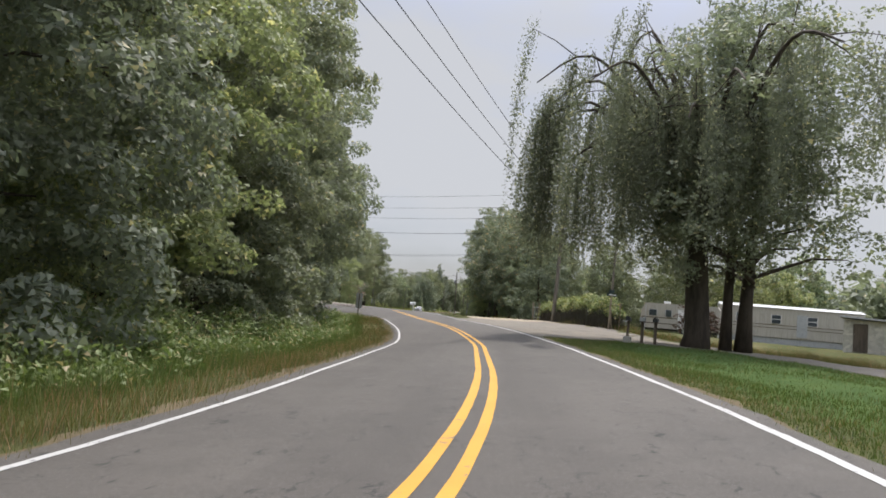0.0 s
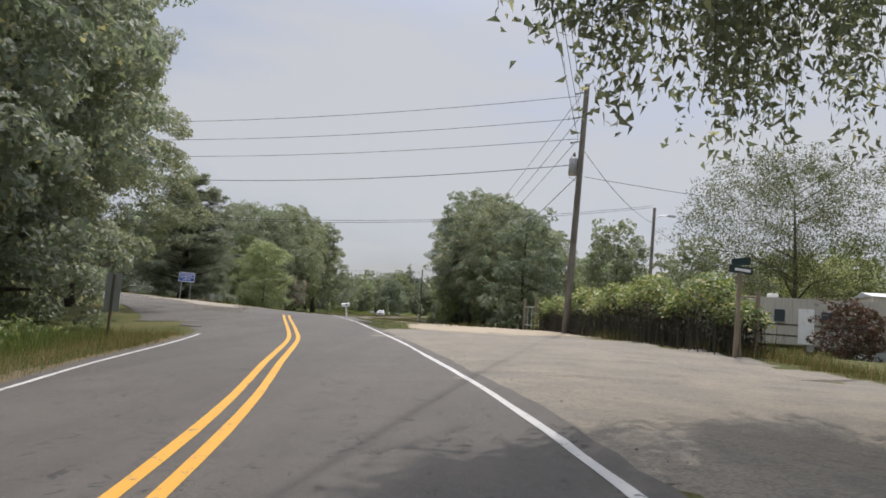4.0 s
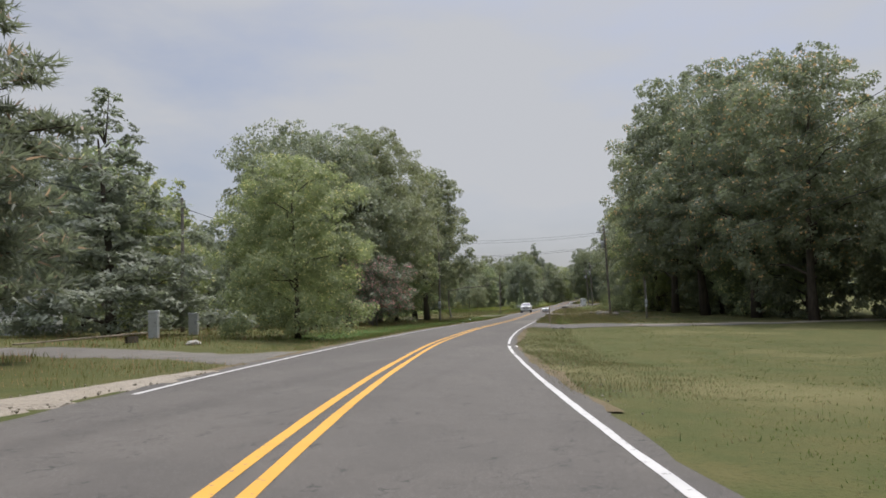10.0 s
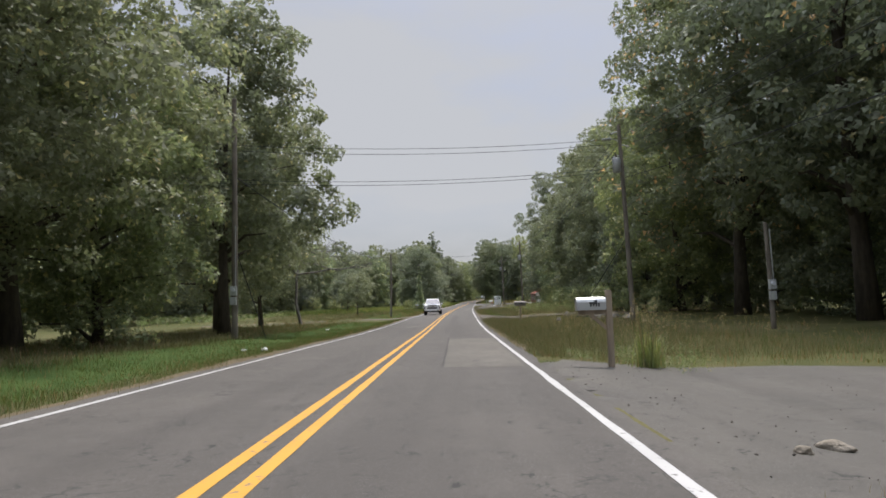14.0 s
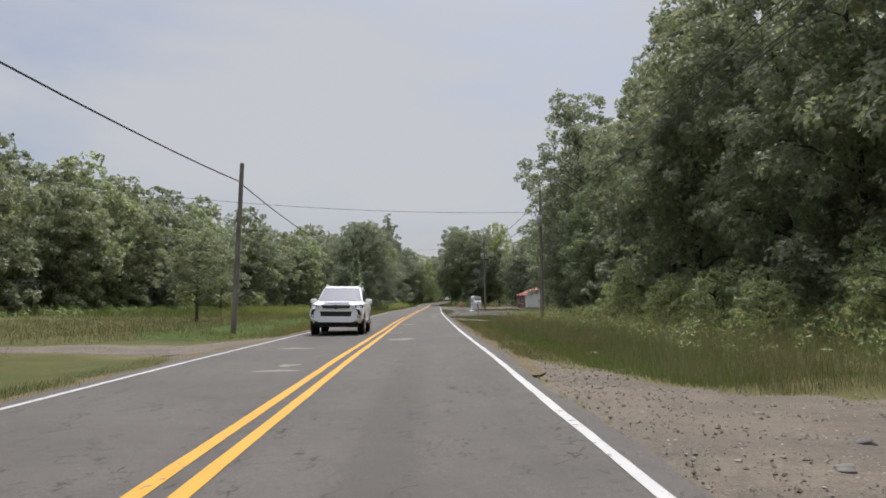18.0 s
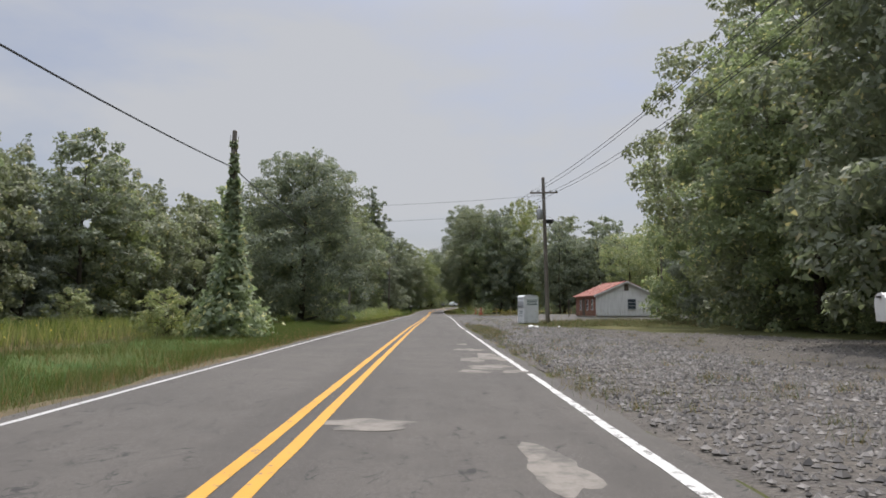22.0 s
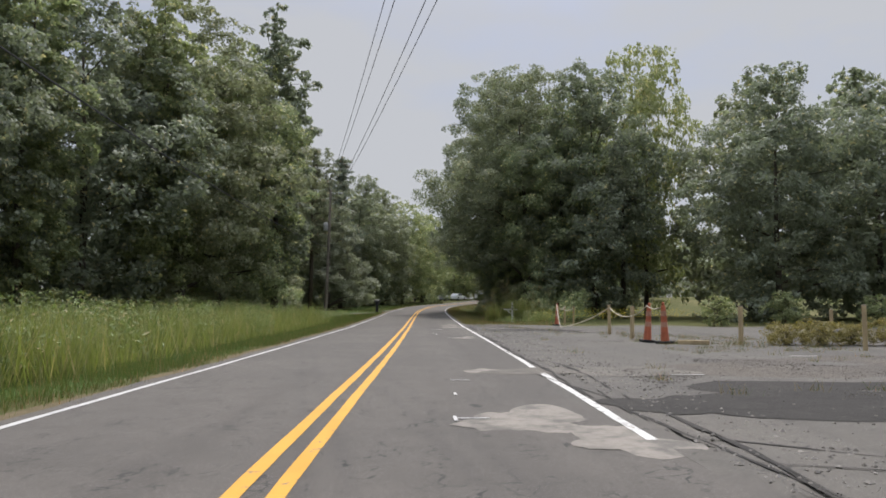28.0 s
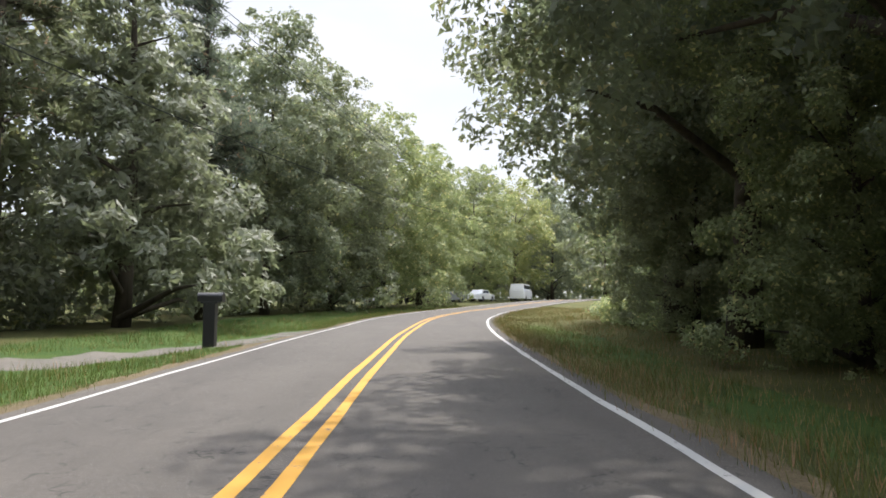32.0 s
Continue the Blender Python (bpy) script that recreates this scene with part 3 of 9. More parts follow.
# ---- ground and road ----
rows, side = [], np.concatenate([-np.geomspace(140, 9, 26), np.arange(-8.5, -2.9, 0.5), [-1.5, 0, 1.5], np.arange(3.0, 8.6, 0.5), np.geomspace(9, 140, 26)])
take = np.arange(0, len(AXIS), 2)
gx = np.concatenate([[-2200, -1200, -700, -450, -320], np.arange(-240, 241, 4.0), [320, 450, 700, 1200, 2200]])
gy = np.concatenate([[-2000, -1000, -500, -250, -140], np.arange(-90, 640, 4.0), [720, 900, 1300, 2000, 3200]])
GX, GY = np.meshgrid(gx, gy)
flat = np.stack([GX.ravel(), GY.ravel()], 1)
GZ = land(flat)
_, glat = nearest(flat)
GZ = GZ - 0.6 * np.clip((46 - np.abs(glat)) / 5, 0, 1)
w = len(gx)
cells = np.array([(j * w + i, j * w + i + 1, (j + 1) * w + i + 1, (j + 1) * w + i) for j in range(len(gy) - 1) for i in range(w - 1)])
ground = new("ground", mesh_of("ground", np.column_stack([flat, GZ]), cells, TURF, True))
tagged(ground, "mown and rough grass land on both sides of the road", "ground", kind="structure")

# a closer-woven strip of the same turf along the road
half = np.concatenate([[3.0, 3.25], np.arange(3.5, 12, 0.5), np.geomspace(12, 46, 16)])
strip_lat = np.concatenate([-half[::-1], half])
sv = []
for i in take:
    xy = AXIS[i] + RIGHT[i] * strip_lat[:, None]
    z = land(xy) - np.where(np.abs(strip_lat) < 3.2, 0.05, 0.03) - 0.7 * np.clip((np.abs(strip_lat) - 41) / 5, 0, 1)
    sv.append(np.column_stack([xy, z]))
sw = len(strip_lat)
cells = np.array([(j * sw + i, j * sw + i + 1, (j + 1) * sw + i + 1, (j + 1) * sw + i) for j in range(len(take) - 1) for i in range(sw - 1)])
verge = new("ground_verge", mesh_of("ground_verge", np.concatenate(sv), cells, TURF, True))
tagged(verge, "grass verge falling gently away from the road", "verge", kind="structure")


def ribbon(lat0, lat1, y0, y1, lift, ragged=0.0, seed=0, columns=2, edge_drop=0.0):
    """A band along the road between two sideways offsets; ragged: how far its edges wander."""
    shape, rng = Shape(), np.random.default_rng(seed)
    pick = [i for i in range(len(AXIS)) if (y0 <= AXIS[i, 1] <= y1 and (AXIS[i, 1] < 500 or y1 > 500))]
    out, n0, n1 = [], 0.0, 0.0
    for i in pick:
        for half in (0.0, 0.5) if ragged else (0.0,):
            n0, n1 = 0.6 * n0 + rng.normal() * ragged, 0.6 * n1 + rng.normal() * ragged
            j = min(i + 1, len(AXIS) - 1)
            c, r = AXIS[i] * (1 - half) + AXIS[j] * half, RIGHT[i]
            row = []
            extra = 0.35 * math.exp(-((AXIS[i, 1] - 64) / 12) ** 2)       # the right lane widens through the bend
            for k in range(columns):
                s = lat0 + n0 + (lat1 + n1 - lat0 - n0) * k / (columns - 1)
                s += extra * min(1.0, max(0.0, (s - 0.5) / 2))
                p = c + r * s
                z = float(AXIS_Z[i] * (1 - half) + AXIS_Z[j] * half + AXIS_BANK[i] * 25 * math.tanh(s / 25)) + lift
                row.append((p[0], p[1], z))
            if edge_drop:
                row = [(row[0][0], row[0][1], row[0][2] - edge_drop)] + row + [(row[-1][0], row[-1][1], row[-1][2] - edge_drop)]
            out.append(row)
    return shape.sheet(out)


road = new("road", ribbon(-3.32, 3.32, -60, 560, 0.0, 0.03, 1, 8, 0.09).mesh("road", ROAD))
tagged(road, "worn two-lane grey asphalt road with cracked surface", "road", kind="structure")
for off in (-0.14, 0.14):
    for y0, y1 in ((-60, 67.5), (88.0, 545)):
        part("centre_line", ribbon(off - 0.062, off + 0.062, y0, y1, 0.005, 0.003, 3), YELLOW, road, "yellow centre line, worn in places")
for y0, y1 in ((-60, 52.0), (99.0, 545)):
    part("edge_line", ribbon(-3.06, -2.97, y0, y1, 0.005, 0.004, 5), WHITE_LINE, road, "white edge line")
for y0, y1, m in ((-60, 112.0, WHITE_LINE), (112.6, 118.5, WHITE_OLD), (118.9, 197.5, WHITE_LINE), (198.3, 252.0, WHITE_LINE), (252.2, 266.0, WHITE_OLD),
                  (266.2, 291.5, WHITE_OLD), (293.0, 300.0, WHITE_OLD), (300.1, 347.0, WHITE_OLD), (349.5, 388.0, WHITE_OLD), (388.2, 545, WHITE_LINE)):
    part("edge_line", ribbon(2.965, 3.070, y0, y1, 0.005, 0.006, 7), m, road, "white edge line, chipped")


def blotch(cx, cy, rx, ry, mat, lift, parent, name, label="", turn=0.0, seed=0, n=26, rough=0.22, follow=None):
    """A flat patch with an uneven outline, laid on the land."""
    rng, ring = np.random.default_rng(seed + 17), []
    ph = rng.uniform(0, 6.28, 4)
    for k in range(n):
        a = 6.2832 * k / n
        r = 1 + rough * (0.5 * math.sin(2 * a + ph[0]) + 0.35 * math.sin(3 * a + ph[1]) + 0.3 * math.sin(5 * a + ph[2]) + 0.10 * rng.normal())
        ring.append((rx * r * math.cos(a), ry * r * math.sin(a)))
    c, s = math.cos(turn), math.sin(turn)
    fn = follow or level
    pts = np.array([(cx, cy)] + [(cx + f * (c * x - s * y), cy + f * (s * x + c * y)) for f in (0.55, 1.0) for x, y in ring])
    z = fn(pts) + lift
    v = np.column_stack([pts, z])
    faces = [(0, 1 + k, 1 + (k + 1) % n) for k in range(n)]
    quads = [(1 + k, 1 + n + k, 1 + n + (k + 1) % n, 1 + (k + 1) % n) for k in range(n)]
    ob = new(name, mesh_of(name, v, [np.array(faces), np.array(quads)], mat))
    ob.parent = parent
    return tagged(ob, label)


PAVED = []


def area(name, outline, mat, lift, label, cell=1.0, follow=None, ragged=0.12, seed=0, kind="structure", category="ground"):
    """A surface with a hand-drawn outline, draped over the land."""
    pts = spline([*outline, outline[0]], 0.7)[:-1]
    rng = np.random.default_rng(seed)
    pts = pts + rng.normal(size=pts.shape) * ragged
    bm = bmesh.new()
    ring = [bm.verts.new((x, y, 0)) for x, y in pts]
    face = bm.faces.new(ring)
    bmesh.ops.triangulate(bm, faces=[face])
    lo, hi = pts.min(0), pts.max(0)
    for axis in (0, 1):
        for c in np.arange(lo[axis] + cell, hi[axis], cell):
            no = Vector((1, 0, 0)) if axis == 0 else Vector((0, 1, 0))
            bmesh.ops.bisect_plane(bm, geom=bm.verts[:] + bm.edges[:] + bm.faces[:], plane_co=no * float(c), plane_no=no)
    co = np.array([v.co[:2] for v in bm.verts])
    rim = np.array([v.is_boundary for v in bm.verts])
    z = (follow or land)(co) + np.where(rim, -0.05, (lift - 0.03) * 0.4)
    for v, h in zip(bm.verts, z):
        v.co.z = float(h)
    PAVED.append((pts, lo, hi))
    bmesh.ops.recalc_face_normals(bm, faces=bm.faces)
    if sum(f.normal.z for f in bm.faces) < 0:
        bmesh.ops.reverse_faces(bm, faces=bm.faces[:])
    me = bpy.data.meshes.new(name)
    bm.to_mesh(me)
    bm.free()
    me.materials.append(mat)
    ob = new(name, me)
    return tagged(ob, label, category, kind=kind)




def sward(y0, y1, a, b, seed):
    """A greener band of turf along the road, with wandering edges."""
    rng = np.random.default_rng(seed)
    pick = [i for i in range(len(AXIS)) if y0 <= AXIS[i, 1] <= y1]
    wob = np.cumsum(rng.normal(size=(len(pick), 2)) * 0.25, 0)
    wob -= np.linspace(0, 1, len(pick))[:, None] * wob[-1]
    rows = []
    for n_, i in enumerate(pick):
        end = min(1.0, n_ / 5, (len(pick) - 1 - n_) / 5)
        la, lb = a + 0.25 * np.clip(wob[n_, 0], -1.5, 1.5), b + 0.6 * np.clip(wob[n_, 1], -2, 2)
        mid = (la + lb) / 2
        lats = mid + (np.linspace(la, lb, 15) - mid) * (0.3 + 0.7 * end)
        xy = AXIS[i] + RIGHT[i] * lats[:, None]
        z = land(xy) - 0.014 - 0.04 * (np.abs(np.linspace(-1, 1, 15)) > 0.95)
        rows.append([(q[0], q[1], h) for q, h in zip(xy, z)])
    ob = new("lawn", Shape().sheet(rows).mesh("lawn", LAWN))
    return tagged(ob, "short lush green grass beside the road", "grass", kind="structure")


for k, band in enumerate(((-18, 33, 3.9, 13.0), (-18, 50, -4.6, -9.5), (122, 207, -4.0, -9.0), (207, 231, 4.8, 8.2), (222, 337, -4.2, -11.0), (349, 470, -3.9, -11.0), (398, 440, 4.2, 6.5))):
    sward(*band, 300 + k)
# sandy, thin-grassed shoulders
for k, (a, b, y0, y1) in enumerate(((-3.6, -3.0, -20, 51), (-3.55, -3.0, 103, 340), (-3.5, -3.0, 347, 470), (3.0, 3.4, -20, 31.0), (3.0, 3.55, 98, 143), (3.0, 3.6, 160, 194),
                                    (3.0, 3.6, 206, 247), (3.0, 3.55, 386, 470))):
    sh = new("shoulder", ribbon(a, b, y0, y1, -0.004, 0.07, 20 + k, 3).mesh("shoulder", DIRT))
    tagged(sh, "narrow bare dirt shoulder at the asphalt edge", "shoulder", kind="structure")

# side road to the left, its gravel mouth and the grass island
side_axis = spline([(-6, 60), (-13, 70), (-22, 80.5), (-33, 92), (-42, 108), (-49, 130), (-54, 160), (-58, 200)], 1.0)
sal = np.gradient(side_axis, axis=0)
sal /= np.linalg.norm(sal, axis=1)[:, None]
srt = np.stack([sal[:, 1], -sal[:, 0]], 1)
rows = []
for i, (p, r) in enumerate(zip(side_axis, srt)):
    lats = np.linspace(-3.6 - 1.5 * math.exp(-i / 5), 3.6 + 3.5 * math.exp(-i / 6), 7)
    xy = p + r * lats[:, None]
    z = land(xy) - 0.004
    rows.append([(a[0], a[1], h) for a, h in zip(xy, z)])
side_road = new("road_side", Shape().sheet(rows).mesh("road_side", ROAD))
tagged(side_road, "grey asphalt side road leaving the junction", "road", kind="structure")
area("junction_apron", [(-5.2, 51.5), (-8.0, 56.5), (-12.2, 63.5), (-15.5, 69.5), (-17.5, 75.5), (-16.6, 82), (-15.4, 88), (-15.8, 96), (-16.4, 99.5), (-12, 90), (-8, 74), (-4.5, 60), (-3.5, 53)],
     ROAD, 0.016, "worn asphalt apron of the side road junction", category="apron")
area("gravel_mouth", [(-11.3, 73.6), (-11.7, 76.1), (-12.5, 78.9), (-14.3, 83.9), (-15.7, 90), (-16.6, 95.1), (-17.0, 104), (-17.7, 103), (-18.2, 97.5), (-19.5, 94.5), (-21.2, 91.8), (-24.5, 90.6), (-27.6, 91.4), (-26, 88.8), (-22.4, 85.6), (-17.2, 79.6), (-15.4, 76.4), (-13.6, 73.6)],
     PALE_GRAVEL, 0.085, "pale gravel washed over the corner of the junction", category="gravel")
# right-hand lane: pale drive joining by the willow, and the drives beyond
area("side_lane", [*[tuple(beside(q, 2.7)) for q in (56.5, 50, 43, 37.5, 33.0)], (5.2, 31.8), (6.5, 33.2), (8.2, 33.9), (9.8, 32.2), (12.6, 28.6), (13.8, 24.5), (16, 12), (21, 10), (19.5, 24), (18.2, 31), (14.6, 39), (11.8, 44.6), (10.0, 49), (9.0, 53), (7.2, 57.5), (4.6, 59.4), (1.2, 58.8)],
     DUSTY_LANE, 0.026, "faded dusty grey lane joining the road under the willow", category="lane")
area("dusty_edge", [(3.4, 60.2), (5.4, 60.0), (7.6, 58.4), (9.3, 53.2), (10.0, 50), (10.5, 50.2), (9.9, 54), (8.3, 59.6), (6.0, 62.0), (4.0, 62.2)],
     PALE_GRAVEL, 0.032, "dusty pale edge of the side lane", category="gravel")
area("sandy_drive", [(0.4, 65.0), (1.0, 60.4), (3, 57.5), (7, 56.5), (14, 60), (20, 66), (16, 70), (9, 68.6), (4.2, 67.0)], SAND, 0.04, "worn sandy concrete drive beside the grass", category="drive")
area("sandy_forecourt", [(-4.9, 79.6), (-4.6, 78.3), (-3.8, 76.1), (-3.0, 74.9), (-0.6, 72.2), (3.2, 69.6), (9, 70.4), (18, 75), (26, 80), (24, 83), (14, 80.4), (5, 80.0), (-1.4, 80.7), (-2.5, 80.7), (-4.0, 80.8)], SAND, 0.03, "pale sandy concrete forecourt strip", category="drive")
area("dark_drive", [(-5.9, 79.2), (-4.2, 80.4), (0, 82.4), (8, 84.5), (20, 89), (19, 95), (8, 92), (0, 89.0), (-5.2, 87.2), (-7.4, 86.2), (-7.0, 82.5)], DARK_ASPHALT, 0.02, "dark cracked asphalt driveway", category="driveway")
margin = new("margin", ribbon(3.0, 4.05, 64, 81, -0.003, 0.07, 31, 4).mesh("margin", DARK_ASPHALT))
tagged(margin, "broken dark asphalt margin beside the edge line", "margin", kind="structure")
edge = np.array([beside(q, 3.0) for q in range(64, 82)] + [beside(q, 4.3) for q in range(81, 63, -1)])
PAVED.append((edge, edge.min(0), edge.max(0)))
# driveways further on
area("left_drive", [(-17.2, 104.8), (-17.6, 111.2), (-21, 111.6), (-27, 110.4), (-33, 108), (-33, 105.5), (-26, 106.6), (-21, 107.0), (-18.6, 105.6)], OLD_ASPHALT, 0.026, "cracked asphalt driveway mouth in the grass", category="driveway")
area("mailbox_drive", [(-13.9, 144.6), (-12.0, 146.8), (-9, 147.6), (-3, 148.6), (6, 150), (6, 153.2), (-3, 152.8), (-9, 153.4), (-11.4, 154.6), (-13.9, 157.0)], LOT_ASPHALT, 0.026, "cracked grey driveway crossing the ditch", category="driveway")
area("dirt_track", [(-6, 149.5), (2, 150.5), (14, 153), (14, 155.5), (2, 153.5), (-6, 152.8)], PALE_GRAVEL, 0.036, "bare sandy track across the lawn", category="track")
area("gravel_drive_right", [(-14.3, 192.5), (-13.6, 195.0), (-12.6, 198.0), (-10.9, 199.0), (-7.5, 199.0), (4, 199.8), (4, 203.4), (-7.0, 204.2), (-11.6, 206.2), (-14.3, 209.5)], DRIVE_GRAVEL, 0.02, "stony gravel driveway", category="driveway")
area("left_field_drive", [(-20.5, 208), (-21.2, 211.5), (-23, 214.2), (-25.5, 214.8), (-33, 213.8), (-42, 213.5), (-42, 218.4), (-29.4, 218.8), (-25.5, 218.6), (-20.3, 220.5)], DRIVE_GRAVEL, 0.02, "pale gravel driveway into the field", category="driveway")
area("short_drive", [(-14.1, 240.0), (-12.6, 241.2), (-9.5, 242.2), (-5, 242.8), (-5, 246.4), (-9, 247.2), (-11.2, 247.8), (-12.5, 248.2), (-13.7, 248.6), (-14.1, 250.4)], OLD_ASPHALT, 0.026, "broken asphalt driveway mouth", category="driveway")
area("gravel_lot", [(-14.0, 253.0), (-12.9, 256.0), (-10.5, 258.2), (-6.0, 260.0), (0, 262), (4, 268), (6, 276), (1.5, 281), (-3.0, 289), (-5.8, 297), (-8.4, 304), (-8.6, 309), (-6, 314.4), (-2.5, 319), (0, 326), (-12.6, 330), (-13.0, 300), (-13.5, 275)],
     GRAVEL, 0.026, "rough grey gravel lot beside the road", category="gravel lot")
area("asphalt_lot", [(-13.2, 300), (-11.8, 298.5), (-9.4, 304), (-8.8, 312), (-5.4, 318), (0, 322), (10, 326), (26, 336), (44, 356), (46, 372), (30, 374), (14, 371), (2, 369), (-4, 371), (-6.8, 375), (-8.9, 380), (-10.6, 384.5), (-11.6, 386), (-12.1, 377), (-12.28, 350), (-12.45, 336), (-12.72, 322)],
     LOT_ASPHALT, 0.034, "old cracked asphalt parking lot", category="parking lot")
area("left_drive_end", [(-18.3, 338.6), (-20.4, 339.8), (-25, 341), (-33, 342), (-33, 346), (-25, 346.2), (-20.6, 346.6), (-18.1, 348.4)], OLD_ASPHALT, 0.026, "cracked side driveway in tall grass", category="driveway")
area("wood_drive", [(-16.9, 427.0), (-18.2, 423.6), (-21, 419.0), (-28, 412.5), (-38, 406), (-39, 408.6), (-29, 415.6), (-22.5, 421.6), (-19.6, 427.5), (-17.0, 434)], OLD_ASPHALT, 0.026, "grey driveway running back beside the woods", category="driveway")

# repairs and stains on the road
PATCHES = [(82.7, -1.02, 0.45, 0.9, 1), (84.7, -1.2, 0.25, 0.5, 1), (87.0, -0.4, 0.47, 0.55, 1), (91.3, -2.55, 0.56, 1.0, 1), (89.4, 0.43, 0.42, 0.8, 1), (91.5, 0.5, 0.32, 0.7, 1), (91.4, 2.35, 0.47, 0.6, 1), (89.9, 2.45, 0.3, 0.5, 1),
           (89.2, -0.34, 0.27, 0.5, 0), (87.9, -0.9, 0.27, 0.42, 0), (86.2, -2.0, 0.5, 0.6, 0), (93.4, -2.2, 0.4, 0.5, 0),
           (182.0, -2.0, 0.5, 0.3, 0), (185.0, -1.2, 0.35, 0.5, 1), (209.2, -0.85, 0.2, 0.25, 1), (208.2, -0.85, 0.3, 0.2, 1), (214.0, -1.6, 0.4, 0.3, 1), (218.2, 0.9, 0.4, 0.7, 1), (223.0, 0.45, 0.3, 0.25, 1), (228.0, 0.6, 0.3, 0.3, 1),
           (233.0, 0.7, 0.35, 0.45, 1), (240.0, 1.45, 0.25, 0.35, 1), (244.0, 1.5, 0.28, 0.4, 1), (249.6, 2.15, 0.35, 0.6, 1), (256.4, 2.15, 0.28, 0.8, 1), (258.6, 2.2, 0.25, 0.7, 1), (261.0, 0.65, 0.5, 0.35, 1)]
PATCHES += [(266.6, 2.8, 0.2, 0.35, 1), (267.3, 2.04, 0.27, 0.35, 1), (267.9, 2.45, 0.45, 0.5, 1), (270.5, 2.2, 0.3, 0.6, 1), (270.6, 2.72, 0.28, 1.5, 1), (273.9, 2.3, 0.35, 0.6, 1), (276.8, 2.26, 0.2, 0.4, 1),
            (346.1, 2.62, 0.72, 1.3, 1), (350.0, 2.78, 0.5, 0.65, 1), (351.5, 2.1, 0.62, 0.8, 1), (356.7, 2.04, 0.3, 0.5, 1), (368.9, 2.37, 0.5, 0.45, 1), (370.0, 2.55, 0.22, 0.4, 1),
            (381.3, 2.35, 0.75, 0.9, 1), (383.3, 2.5, 0.5, 0.8, 1), (384.3, 2.25, 0.45, 0.6, 1), (385.7, 2.5, 0.38, 0.45, 1), (387.0, 2.45, 0.28, 0.45, 1), (410.0, 2.4, 0.3, 0.4, 1)]
for k, (y, lat, w_, l_, pale) in enumerate(PATCHES):
    p = beside(y, lat)
    blotch(p[0], p[1], w_, l_, PATCH_PALE if pale else PATCH_DARK, 0.003, road, "road_patch", "pale filled pothole" if pale else "dark asphalt repair", 0.05, k, n=44, rough=0.42)
p = beside(345.8, 2.95)
blotch(p[0], p[1], 0.34, 0.5, PATCH_DARK, 0.0055, road, "road_patch", "dark asphalt repair", 0.05, 99, n=44, rough=0.42)
# a square cut repair with its seam
for a, b, y0, y1, m, h in ((1.28, 2.88, 155.4, 168.6, OLD_ASPHALT, 0.0045),):
    part("road_patch", ribbon(a, b, y0, y1, h, 0.0), m, road, "rectangular utility cut filled with lighter asphalt")
part("road_seam", ribbon(1.24, 1.285, 155.3, 168.7, 0.0055, 0.006, 9), PATCH_DARK, road)
# survey marks sprayed on the road and the lot
for y, lat, w_, l_ in ((351.25, 1.35, 0.03, 0.25), (351.1, 1.53, 0.28, 0.03), (353.1, 1.42, 0.03, 0.2), (354.8, 1.55, 0.24, 0.03), (369.6, 2.1, 0.5, 0.04), (374.0, 1.3, 0.05, 0.3), (377.5, 1.5, 0.4, 0.04), (372.0, 1.4, 0.04, 0.4), (355.5, 5.4, 0.45, 0.05), (360.0, 9.6, 0.5, 0.05)):
    p = beside(y, lat)
    a = road if lat < 3 else bpy.data.objects["asphalt_lot"]
    z = float(level([p])[0])
    part("survey_mark", Shape().box((p[0], p[1], z + (0.009 if lat < 3 else 0.004)), (w_ * 1.25, l_ * 1.25, 0.004)), WHITE_LINE, a)
# dark oil-stained repairs on the lot
lot = bpy.data.objects["asphalt_lot"]
for k, (x, y, a, b, m) in enumerate(((-7.4, 352.5, 4.6, 1.6, STAIN), (-11.0, 352.0, 0.75, 1.0, STAIN), (-8.8, 377.0, 2.0, 1.5, STAIN), (-6.6, 357.5, 3.0, 2.0, GRAVEL), (-9.2, 334.0, 1.6, 3.0, OLD_ASPHALT), (-7.0, 341.0, 2.2, 1.4, GRAVEL), (-9.4, 337.5, 0.9, 1.8, PATCH_DARK), (-4.0, 330.0, 2.4, 1.2, OLD_ASPHALT),
                                     (-6.0, 347.0, 1.8, 1.0, OLD_ASPHALT), (-10.9, 356.4, 1.0, 1.6, OLD_ASPHALT), (-9.4, 384.0, 1.4, 1.6, GRAVEL), (0.5, 345.0, 3.0, 1.6, GRAVEL))):
    blotch(x, y, a, b, m, 0.006 + 0.003 * (k % 3), lot, "lot_patch", "", 0.2 * k, 40 + k, rough=0.45, n=40, follow=land)
